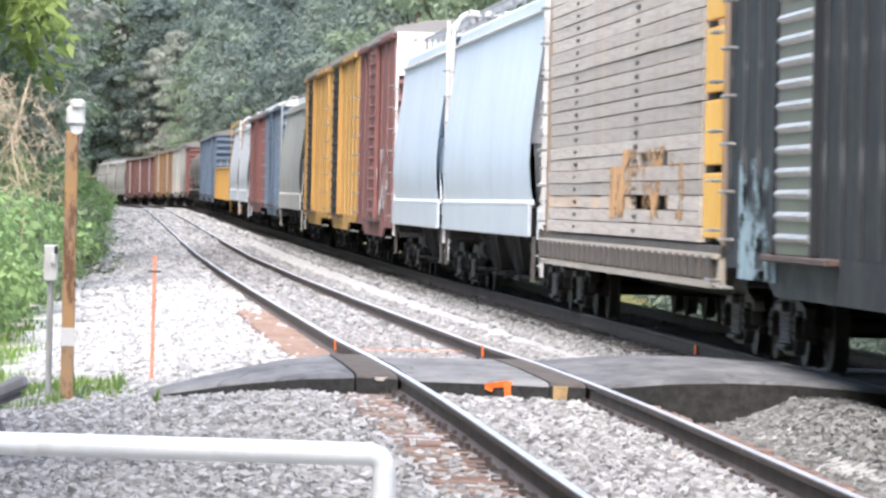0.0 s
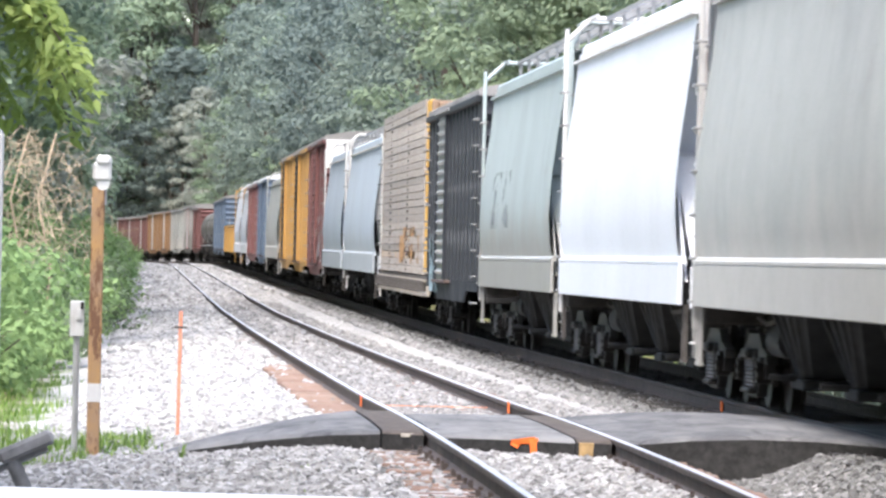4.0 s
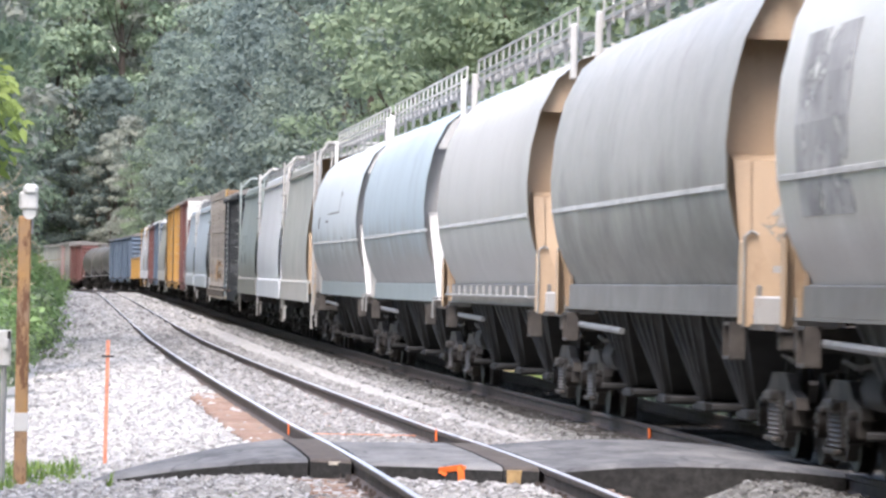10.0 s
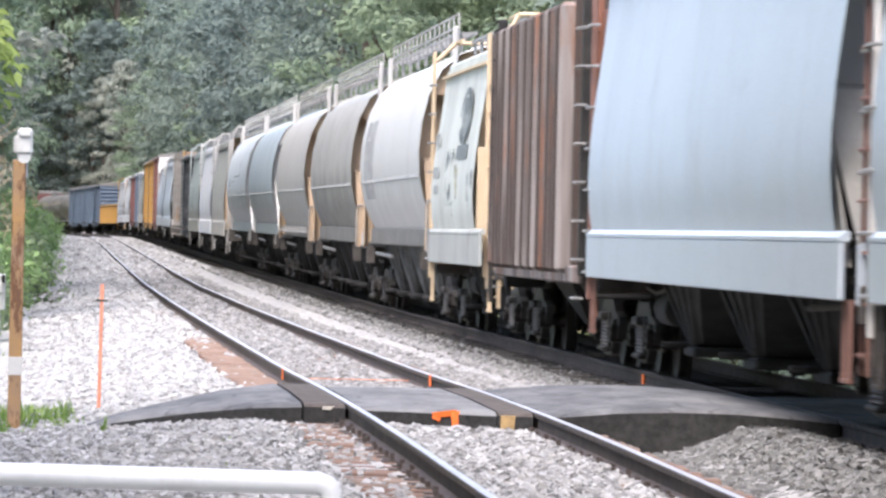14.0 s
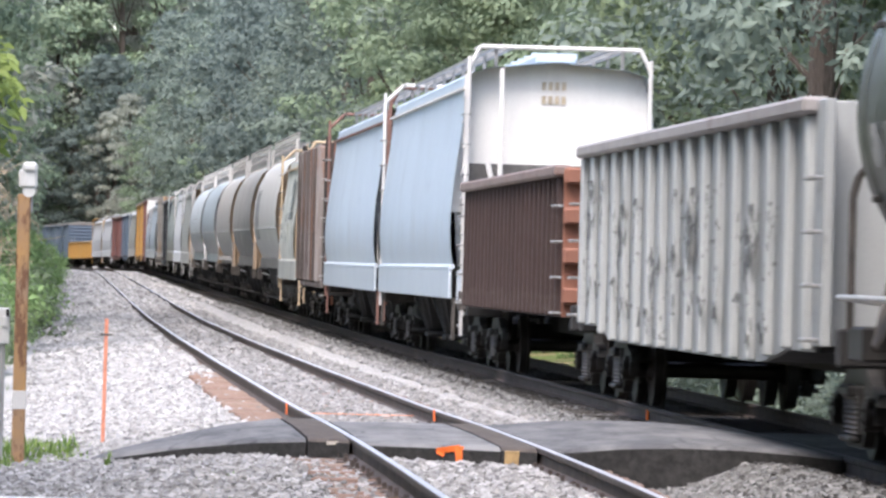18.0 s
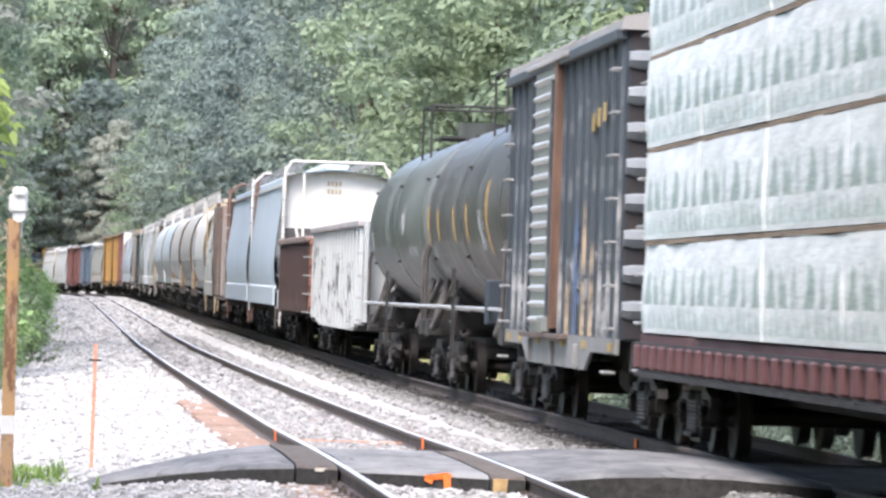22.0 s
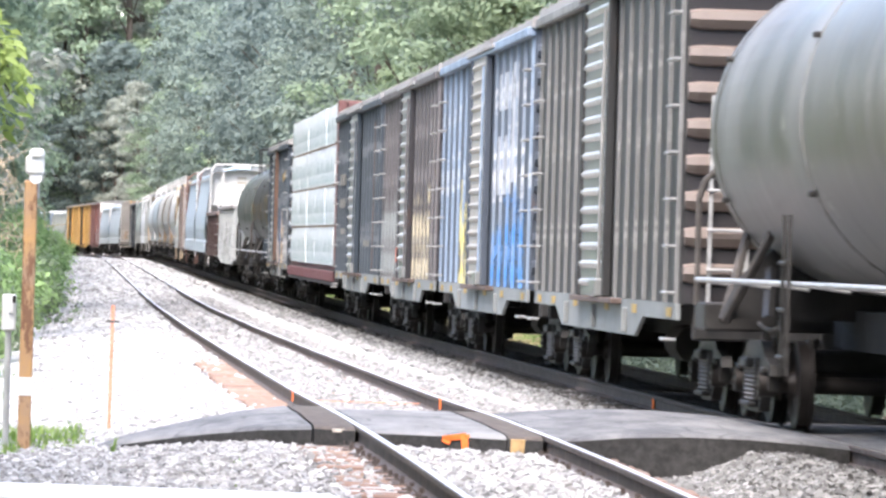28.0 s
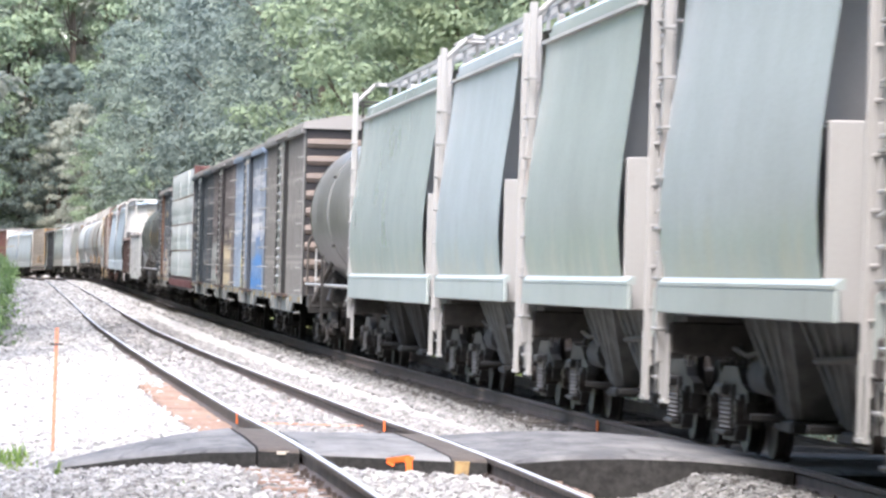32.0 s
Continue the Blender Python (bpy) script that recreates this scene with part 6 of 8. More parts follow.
def rib_hopper(name, label, L):
    car = thing(name, label, "hopper wagon", G)
    hl = L / 2 - 0.6
    prof = [(-1.5, 1.05), (-1.5, 4.2), (-0.6, 4.4), (0.6, 4.4), (1.5, 4.2), (1.5, 1.05)]
    part("shell", loft(bmesh.new(), [[(x, y, z) for x, z in prof] for y in (-hl + 1.3, hl)], closed=True), paint("dark umber steel", (0.055, 0.042, 0.036), 0.4, 0.3, 0.7, seed=61), car)
    part("end_frame", boxed((0, -hl + 0.65, 2.55), (2.5, 1.26, 3.0), 0.02), P_RUST_END, car, "rust-red end frame")
    n = 19
    for sx in (-1, 1):
        for k in range(n):
            y = -hl + 1.55 + (2 * hl - 1.85) * k / (n - 1)
            key = "deep_rib%d" % (k % 2)
            if key not in SHARED:
                SHARED[key] = part("deep_rib", boxed((0, 0, 2.62), (0.26, 0.2, 3.1) if k % 2 == 0 else (0.25, 0.2, 3.1), 0.05), P_RUSTY if k % 2 == 0 else paint("dark umber steel", (0.055, 0.042, 0.036), 0.4, 0.3, 0.7, seed=61), car)
                SHARED[key].matrix_basis = pose(sx * 1.54, y, 0)
            else:
                again(SHARED[key], car, pose(sx * 1.54, y, 0), "deep_rib")
        part("side_sill", boxed((sx * 1.5, 0, 1.06), (0.1, 2 * hl, 0.2), 0.02), P_RUSTY, car)
    for e in (-1, 1):
        ladder(car, pose(-1.62 if e > 0 else -1.32, e * (hl - 0.25), 0.6), 3.6, P_RUST_END if e < 0 else STEEL_DARK)
        part("corner_post", boxed((-1.5, e * (hl + 0.12), 2.7), (0.12, 0.14, 3.3), 0.02), STEEL_DARK, car)
        for k in range(8):
            grab_iron(car, -1.56, e * (hl + 0.1), 0.8 + k * 0.43, 0.36, IRON)
        part("end_sill", boxed((0, e * (hl + 0.1), 0.95), (2.8, 0.4, 0.3), 0.02), UNDER_SHADE, car)
    for k in range(2):
        y = (k - 0.5) * 3.4
        part("discharge_hopper", loft(bmesh.new(), [[(-1.1, y - 1.5, 1.05), (1.1, y - 1.5, 1.05), (1.1, y + 1.5, 1.05), (-1.1, y + 1.5, 1.05)], [(-0.7, y - 0.3, 0.4), (0.7, y - 0.3, 0.4), (0.7, y + 0.3, 0.4), (-0.7, y + 0.3, 0.4)]], closed=True), UNDER_SHADE, car)
    part("roof_hatch", boxed((0, 0, 4.48), (0.6, 2 * hl - 1, 0.14), 0.03), P_RUSTY, car)
    part("centre_sill", boxed((0, 0, 0.85), (0.45, L - 1.0, 0.3)), UNDER_SHADE, car)
    running_gear(car, L)
    return car


# ---- movement ----
AHEAD = [(0, 0.0), (5, 75.0), (9, 135.6), (13, 196.9), (19, 291.4), (23, 354.4), (28, 431.0), (30, 461.4), (32, 491.6)]
AHEAD_FIT = np.polyfit([t for t, _ in AHEAD], [d for _, d in AHEAD], 4)
AHEAD_FIT[-1] = 0.0


def ahead(t):
    """How far the train has rolled by t seconds."""
    return float(np.polyval(AHEAD_FIT, t))


def on_line(s, L=10.0):
    p, a = line(s, TRACK_GAP)
    q, b = line(s + L / 2, TRACK_GAP)
    r, c = line(s - L / 2, TRACK_GAP)
    return pose(p.x, p.y, (q.z + r.z) / 2, math.degrees((q.z - r.z) / L), 0, math.degrees(a))


def motions():
    times = [k * 1.0 for k in range(33)]
    for ob, mid in CARS:
        walk(ob, [(t, on_line(mid + ahead(t))) for t in times])
    # every wheelset rolls alike
    for w in WHEELS:
        w.rotation_mode = "QUATERNION"
    for sign in (1, -1):
        alike = [w for w in WHEELS if (w.location.y > 0) == (sign > 0)]
        lead = alike[0]
        y = lead.location.y
        walk(lead, [(k / 30, pose(0, y, WHEEL_R, -math.degrees(ahead(k / 30) / WHEEL_R) % 360)) for k in range(961)])
        for w in alike[1:]:
            w.animation_data_create()
            w.animation_data.action = lead.animation_data.action
            w.animation_data.action_slot = lead.animation_data.action_slot

# ---- ground, ballast, track ----
def ground_height(x, y):
    """Lie of the land round the line."""
    (p, a) = line(max(-60.0, min(740.0, y)))
    rx = x - p.x
    z = p.z
    near = float(np.interp(y, _S, RISE_NEAR))
    if rx < 2.0:
        z = near
    top = z - (0.178 if abs(rx) < 0.66 else 0.2)
    if rx < -1.7:
        d = -1.7 - rx
        top -= min(0.30, d * 0.10) + max(0.0, d - 4.0) * 0.02
        if d > 5 and y > 70:
            top += min(6.0, (d - 5) * 0.16)
    elif rx > TRACK_GAP + 1.7:
        d = rx - TRACK_GAP - 1.7
        top -= min(0.55, d * 0.35)
        if d > 5:
            top += min(9.0, (d - 5) * 0.15)
    elif 0.9 < rx < TRACK_GAP - 1.0 and 20 < y < 47.5:
        top -= 0.14 * math.sin(math.pi * min(1.0, max(0.0, (rx - 0.9) / 1.5)))
        if rx > 1.9:
            top += 0.10 * math.sin(math.pi * min(1.0, (rx - 1.9) / 1.4))
    if y > 560:
        top += min(14.0, (y - 560) * 0.10) * min(1.0, max(0.0, (abs(rx - 2) - 6) / 8))
    return top


def ground_material():
    m, nt, b = shader("gravel and grass ground", 0.95, 0, 0.2)
    tc = nt.nodes.new("ShaderNodeTexCoord")
    sp = nt.nodes.new("ShaderNodeSeparateXYZ")
    nt.links.new(tc.outputs["Object"], sp.inputs[0])
    v = nt.nodes.new("ShaderNodeTexVoronoi")
    v.inputs["Scale"].default_value = 17.0
    nt.links.new(tc.outputs["Object"], v.inputs["Vector"])
    hsv = nt.nodes.new("ShaderNodeRGBToBW")
    nt.links.new(v.outputs["Color"], hsv.inputs[0])
    stone = mixer(nt, hsv.outputs[0], (0.22, 0.215, 0.205), (0.52, 0.51, 0.49))
    big = noise_at(nt, 0.35, 4)
    stone = mixer(nt, ramp(nt, big, 0.35, 0.7, 0, 0.4), stone, (0.27, 0.26, 0.245))
    dist = noise_at(nt, 0.6, 5, off=(7, 3, 0))
    grass = mixer(nt, noise_at(nt, 3, 5), (0.06, 0.10, 0.025), (0.16, 0.20, 0.06))
    soil = mixer(nt, ramp(nt, dist, 0.45, 0.6), grass, (0.22, 0.16, 0.10))
    def beyond(sock, a, c):
        add_n = nt.nodes.new("ShaderNodeMath"); add_n.operation = "ADD"
        w = ramp(nt, dist, 0.3, 0.7, -0.5, 0.5)
        nt.links.new(sock, add_n.inputs[0]); nt.links.new(w, add_n.inputs[1])
        return ramp(nt, add_n.outputs[0], a, c)
    # oily dark ballast round the far track, darkened further for the train's shade
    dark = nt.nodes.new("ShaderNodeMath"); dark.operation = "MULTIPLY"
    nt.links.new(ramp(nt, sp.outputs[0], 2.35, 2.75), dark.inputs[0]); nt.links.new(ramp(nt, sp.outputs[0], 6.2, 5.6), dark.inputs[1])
    # stone darker towards the far track
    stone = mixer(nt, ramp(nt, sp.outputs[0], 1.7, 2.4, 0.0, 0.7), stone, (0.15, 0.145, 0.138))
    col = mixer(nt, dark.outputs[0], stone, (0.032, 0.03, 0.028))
    col = mixer(nt, beyond(sp.outputs[0], 6.2, 6.6), col, soil)
    col = mixer(nt, beyond(sp.outputs[0], -4.3, -4.9), col, soil)
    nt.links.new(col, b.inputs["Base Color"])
    bump(nt, b, v.outputs["Distance"], 0.8, 0.03)
    return m


def build_ground():
    def axis(steps):
        out = [steps[0][0]]
        for a, bq, st in steps:
            n = max(1, round((bq - a) / st))
            out += [a + (bq - a) * (k + 1) / n for k in range(n)]
        return out
    xs = axis([(-2500, -300, 440), (-300, -60, 40), (-60, -12, 6), (-12, 9, 0.35), (9, 60, 5), (60, 300, 40), (300, 2500, 440)])
    ys = axis([(-1500, -200, 325), (-200, -20, 20), (-20, 120, 1.0), (120, 640, 5), (640, 900, 20), (900, 4000, 620)])
    verts, faces = [], []
    for y in ys:
        bx = line(max(-60.0, min(740.0, y)))[0].x
        for x in xs:
            z = ground_height(x + (bx if abs(x) < 60 else 0), y)
            if abs(x) < 8 and -20 < y < 140:
                z += 0.02 * noise.noise(Vector((x * 2.1, y * 2.1, 0))) + 0.03 * noise.noise(Vector((x * 0.5, y * 0.5, 3)))
            verts.append((x + (bx if abs(x) < 60 else 0), y, z))
    nx = len(xs)
    for j in range(len(ys) - 1):
        for i in range(nx - 1):
            faces.append((j * nx + i, j * nx + i + 1, (j + 1) * nx + i + 1, (j + 1) * nx + i))
    me = bpy.data.meshes.new("ground")
    me.from_pydata(verts, [], faces)
    me.shade_smooth()
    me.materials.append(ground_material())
    return tagged(new("ground", me), "grey gravel between the tracks, grass and soil beyond", "ground", kind="structure")


RAIL_STEEL = plain("brown rail steel", (0.075, 0.058, 0.05), 0.75, 0.2, 0.4, 5)
RAIL_HEAD = plain("polished rail head", (0.50, 0.49, 0.48), 0.5, 0.5, 0.12, 3, 0.05)
RAIL_DULL = plain("dull rail head", (0.20, 0.185, 0.17), 0.5, 0.6, 0.3, 3, 0.1)
TIE_DARK = island("oil-black ties", [(0.035, 0.03, 0.026), (0.06, 0.05, 0.042), (0.045, 0.04, 0.034)], per="Random", relief=0.3)


def build_tracks():
    prof = [(-0.07, -0.172), (0.07, -0.172), (0.07, -0.155), (0.012, -0.135), (0.012, -0.05), (0.037, -0.038), (0.037, -0.006), (0.028, 0.0), (-0.028, 0.0), (-0.037, -0.006), (-0.037, -0.038), (-0.012, -0.05), (-0.012, -0.135), (-0.07, -0.155)]
    wood = island("weathered oak ties", [(0.17, 0.11, 0.085), (0.24, 0.155, 0.12), (0.20, 0.145, 0.115), (0.27, 0.20, 0.16)], per="Random", relief=0.3)
    tracks = []
    for centre, near, head, name, lab in ((0.0, True, RAIL_HEAD, "railway_track_1", "empty track with bright rail heads and brown timber ties"), (TRACK_GAP, False, RAIL_DULL, "railway_track_2", "track under the train with dark oily ballast")):
        t = thing(name, lab, "railway track", kind="structure")
        tracks.append(t)
        ss = [-15 + 1.5 * k for k in range(90)] + [120 + 6.0 * k for k in range(95)]
        for sx in (-0.755, 0.755):
            bm = bmesh.new()
            rings = []
            for s in ss:
                p, a = line(s, centre + sx, near)
                rings.append([(p.x + x * math.cos(a), p.y + x * math.sin(a), p.z + z) for x, z in prof])
            loft(bm, rings, closed=True)
            rail = part("rail", bm, (RAIL_STEEL, head), t, "steel rail with a worn head")
            me = rail.data
            n = len(prof)
            for poly in me.polygons:
                ids = sorted({v % n for v in poly.vertices})
                if set(ids) == {7, 8}:
                    poly.material_index = 1
        rnd = random.Random(int(centre * 10) + 3)
        tie_mesh = None
        joined = []
        count = 0
        s = -14.0
        while s < (300 if centre else 130):
            p, a = line(s, centre, near)
            L = 2.6 + rnd.uniform(-0.06, 0.06)
            m = pose(p.x + rnd.uniform(-0.04, 0.04), p.y, p.z - 0.262 + rnd.uniform(-0.012, 0.004) + (0.018 if 55 < s < 90 else 0), 0, 0, math.degrees(a) + rnd.uniform(-0.8, 0.8))
            if s > 23.5 and (s < 130 and centre == 0 or s < 70):
                if tie_mesh is None:
                    bm = boxed((0, 0, 0), (2.6, 0.23, 0.18), 0.012)
                    for v in bm.verts:
                        v.co += Vector((0, 0.006 * noise.noise(v.co * 9), 0.006 * noise.noise(v.co * 7)))
                    tie_mesh = part("tie", bm, wood if centre == 0 else TIE_DARK, t)
                    tie_mesh.matrix_basis = m
                else:
                    again(tie_mesh, t, m, "tie")
                if s < 60 and centre == 0:
                    for sx in (-0.755, 0.755):
                        shared("tie_plate", tie_plate_mesh, RAIL_STEEL, t, m @ pose(sx, 0, 0.093), "spiked tie plate")
            else:
                joined.append(m)
            s += 0.53
        bm = bmesh.new()
        for m in joined:
            vs = [m @ Vector((x, y, z)) for x, y, z in ((-1.3, -0.115, 0.09), (1.3, -0.115, 0.09), (1.3, 0.115, 0.09), (-1.3, 0.115, 0.09), (-1.3, -0.115, -0.09), (1.3, -0.115, -0.09), (1.3, 0.115, -0.09), (-1.3, 0.115, -0.09))]
            vv = [bm.verts.new(v) for v in vs]
            for f in ((0, 1, 2, 3), (0, 4, 5, 1), (1, 5, 6, 2), (2, 6, 7, 3), (3, 7, 4, 0)):
                bm.faces.new([vv[i] for i in f])
        tagged(part("distant_ties", bm, wood if centre == 0 else TIE_DARK, t), kind="stuff")
    return tracks


def tie_plate_mesh():
    bm = boxed((0, 0, 0), (0.34, 0.19, 0.022), 0.004)
    for x in (-0.095, 0.095):
        for y in (-0.05, 0.05):
            box(bm, (x, y, 0.025), (0.03, 0.025, 0.05))
    return bm


def rock_templates(rnd, n=7):
    out = []
    for k in range(n):
        bm = bmesh.new()
        bmesh.ops.create_cube(bm, size=1.45, matrix=Matrix.Rotation(rnd.uniform(0.3, 1.2), 4, Vector((rnd.uniform(-1, 1), rnd.uniform(-1, 1), rnd.uniform(-1, 1)))))
        sc = Vector((rnd.uniform(0.8, 1.2), rnd.uniform(0.7, 1.1), rnd.uniform(0.55, 0.9)))
        for v in bm.verts:
            v.co = Vector((v.co.x * sc.x, v.co.y * sc.y, v.co.z * sc.z)) * rnd.uniform(0.72, 1.18)
        bm.verts.index_update()
        out.append((np.array([v.co[:] for v in bm.verts]), np.array([[v.index for v in f.verts] for f in bm.faces])))
        bm.free()
    return out


def on_crossing(x, y):
    if x < -1.15:
        f = (x + 3.0) / 1.85
        return f > 0.02 and 50.0 + (48.6 - 50.0) * f < y < 51.0 + 4.2 * f
    return 47.6 - 0.93 * min(0.8, x) - 0.1 * max(0.0, x - 0.8) < y < 55.2


def scatter_stones(name, label, regions, material, seed):
    """Loose crushed stone as real pieces: regions of x0, x1, y0, y1, count, size."""
    rnd = random.Random(seed)
    rg = np.random.default_rng(seed)
    temps = rock_templates(rnd)
    V, F = [], []
    base = 0
    for x0, x1, y0, y1, count, size in regions:
        xs, ys = rg.uniform(x0, x1, count), rg.uniform(y0, y1, count)
        rs = rg.uniform(0.6, 1.35, count) * size
        an = rg.uniform(0, 6.283, count)
        for x, y, r, a in zip(xs, ys, rs, an):
            if on_crossing(x, y):
                continue
            if (abs(abs(x) - 0.755) < 0.10 and y < 140) or (abs(abs(x - TRACK_GAP) - 0.755) < 0.10):
                continue
            if -1.40 < x < -0.84 and y < 100 and (a * 13.7) % 1 < (0.95 if 56 < y < 86 else 0.8 if y < 50 else 0.4):
                continue
            v, f = temps[int(a * 7.77) % len(temps)]
            c, s = math.cos(a), math.sin(a)
            z = ground_height(x, y) + r * 0.25
            q = np.empty_like(v)
            q[:, 0] = (v[:, 0] * c - v[:, 1] * s) * r + x
            q[:, 1] = (v[:, 0] * s + v[:, 1] * c) * r + y
            q[:, 2] = v[:, 2] * r + z
            V.append(q)
            F.append(f + base)
            base += len(v)
    V, F = np.concatenate(V), np.concatenate(F)
    me = bpy.data.meshes.new(name)
    me.from_pydata(V.tolist(), [], F.tolist())
    me.materials.append(material)
    return tagged(new(name, me), label, "gravel", kind="stuff")


# darker copy for upright slab faces: their shade is put into the colour
EDGE_SHADE = plain("tarry broken asphalt edge", (0.032, 0.031, 0.03), 0.9, 0, 0.5, 14, 0.6, 0.2)


def dusty_asphalt(name, dark, dust, level):
    """Asphalt under drifts of pale stone dust, with coarse grain and cracks."""
    m, nt, b = shader(name, 0.85, 0, 0.3)
    grain = noise_at(nt, 45, 4)
    col = mixer(nt, ramp(nt, grain, 0.35, 0.7), tuple(c * 0.7 for c in dark), tuple(c * 1.3 for c in dark))
    drift = noise_at(nt, 1.3, 6, (1.3, 0.35, 1), 0.7)
    col = mixer(nt, ramp(nt, drift, level - 0.1, level + 0.16, 0, 0.75), col, dust)
    v = nt.nodes.new("ShaderNodeTexVoronoi")
    v.feature = "DISTANCE_TO_EDGE"
    v.inputs["Scale"].default_value = 1.1
    tc = nt.nodes.new("ShaderNodeTexCoord")
    nt.links.new(tc.outputs["Object"], v.inputs["Vector"])
    col = mixer(nt, ramp(nt, v.outputs["Distance"], 0.0, 0.03, 0.7, 0.0), col, (0.03, 0.03, 0.03))
    nt.links.new(col, b.inputs["Base Color"])
    bump(nt, b, grain, 0.5, 0.008)
    return m


def build_crossing():
    asphalt = dusty_asphalt("worn asphalt", (0.085, 0.084, 0.084), (0.22, 0.215, 0.205), 0.50)
    panel = dusty_asphalt("dust-covered panel", (0.11, 0.108, 0.105), (0.23, 0.225, 0.215), 0.46)
    timber = plain("creosoted crossing timber", (0.085, 0.07, 0.058), 0.9, 0, 0.4, 8, 0.5, 0.3, (1, 1, 4))
    t = thing("road_crossing", "narrow asphalt and panel crossing over the tracks", "level crossing")
    def fy(x):
        return 47.65 - 0.93 * max(-1.15, min(0.8, x)) - 0.1 * max(0.0, x - 0.8)
    def slab(name, cols, material, lab, back=55.0, z_low=-0.34, taper=False):
        # cols: x, top height; a strip with a rounded front edge
        bm = bmesh.new()
        rings = []
        for x, z in cols:
            y = fy(x)
            lo = min(z_low, z - 0.05)
            if taper:
                f = (x + 3.0) / 1.85
                y, bk = 50.1 + (fy(-1.15) - 50.1) * f, 50.9 + (back - 50.9) * f
            else:
                bk = back
            rings.append([(x, y, lo), (x, y + 0.01, z - 0.035), (x, y + 0.06, z - 0.012), (x, y + 0.25, z), (x, (y + bk) / 2, z + 0.012), (x, bk - 0.25, z), (x, bk, z - 0.06), (x, bk + 0.05, lo)])
        loft(bm, rings, closed=True)
        bm.normal_update()
        # front and end faces take the shaded colour
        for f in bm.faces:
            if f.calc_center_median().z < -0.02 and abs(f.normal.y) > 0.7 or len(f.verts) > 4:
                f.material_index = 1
        return part(name, bm, (material, EDGE_SHADE), t, lab, True)
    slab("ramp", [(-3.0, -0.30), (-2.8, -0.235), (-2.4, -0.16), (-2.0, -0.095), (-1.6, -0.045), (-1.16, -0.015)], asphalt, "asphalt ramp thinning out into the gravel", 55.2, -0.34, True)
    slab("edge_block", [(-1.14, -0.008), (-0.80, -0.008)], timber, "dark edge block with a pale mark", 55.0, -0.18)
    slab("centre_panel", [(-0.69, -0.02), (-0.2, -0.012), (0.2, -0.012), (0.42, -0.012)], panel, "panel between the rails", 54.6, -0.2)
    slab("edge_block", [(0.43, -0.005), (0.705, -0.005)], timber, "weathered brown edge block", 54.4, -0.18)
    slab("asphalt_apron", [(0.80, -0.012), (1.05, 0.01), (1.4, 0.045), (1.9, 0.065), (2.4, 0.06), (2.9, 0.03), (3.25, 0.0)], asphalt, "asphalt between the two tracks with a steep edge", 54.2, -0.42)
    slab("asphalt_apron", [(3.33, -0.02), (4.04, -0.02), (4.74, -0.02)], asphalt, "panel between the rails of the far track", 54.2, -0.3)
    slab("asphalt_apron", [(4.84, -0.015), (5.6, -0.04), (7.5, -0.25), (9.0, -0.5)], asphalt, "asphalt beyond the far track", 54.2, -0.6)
    # pale mark on the block, ochre face on the other
    pale = plain("pale reflector", (0.55, 0.50, 0.42), 0.6)
    ochre = plain("ochre end grain", (0.36, 0.24, 0.11), 0.85, 0, 0.5, 8)
    part("reflector", boxed((-0.93, fy(-0.93) - 0.004, -0.045), (0.12, 0.01, 0.03), 0, ), pale, t, "small pale reflector")
    part("end_grain", boxed((0.53, fy(0.53) - 0.01, -0.10), (0.17, 0.03, 0.13), 0.005), ochre, t, "ochre end of a block")
    orange = plain("orange survey paint", (0.80, 0.16, 0.025), 0.7, 0, 0.25, 9)
    bm = bmesh.new()
    def stroke(x0, z0, x1, z1, w):
        d = Vector((x1 - x0, z1 - z0)).normalized()
        n = Vector((-d.y, d.x)) * w / 2
        vs = [(x0 + n.x, fy(x0) - 0.012, z0 + n.y), (x1 + n.x, fy(x1) - 0.012, z1 + n.y), (x1 - n.x, fy(x1) - 0.012, z1 - n.y), (x0 - n.x, fy(x0) - 0.012, z0 - n.y)]
        bm.faces.new([bm.verts.new(v) for v in vs])
    stroke(-0.09, -0.065, 0.10, -0.03, 0.05)
    stroke(0.09, -0.02, 0.105, -0.19, 0.075)
    stroke(-0.09, -0.07, -0.03, -0.10, 0.03)
    part("survey_mark", bm, orange, t, "orange sprayed survey mark")
    # survey marks across the ties and on the rails
    bm = bmesh.new()
    for x0, x1, w in ((-0.66, 0.68, 0.09),):
        box(bm, ((x0 + x1) / 2, 63.2, -0.175), (x1 - x0, w, 0.006))
    marks = part("survey_line", bm, plain("worn orange paint", (0.62, 0.22, 0.10), 0.8, 0, 0.5, 14), None)
    tagged(marks, "worn orange survey line across the ties", "paint mark")
    for x, yq, z in ((-0.795, 62.0, -0.10), (0.715, 60.2, -0.09), (3.25, 62.5, -0.09)):
        o = part("rail_mark", boxed((x, yq, z), (0.012, 0.18, 0.12)), orange, None)
        tagged(o, "orange survey dab on the web of a rail", "paint mark")


def flaking():
    m, nt, b = shader("flaking ochre paint on wood", 0.85, 0, 0.25)
    a = noise_at(nt, 9, 7, (1, 1, 0.35), 0.7)
    col = mixer(nt, ramp(nt, noise_at(nt, 3, 4), 0.35, 0.65), (0.40, 0.235, 0.10), (0.30, 0.20, 0.13))
    col = mixer(nt, ramp(nt, a, 0.50, 0.58), col, (0.16, 0.085, 0.05))
    nt.links.new(col, b.inputs["Base Color"])
    bump(nt, b, a, 0.4, 0.006)
    return m


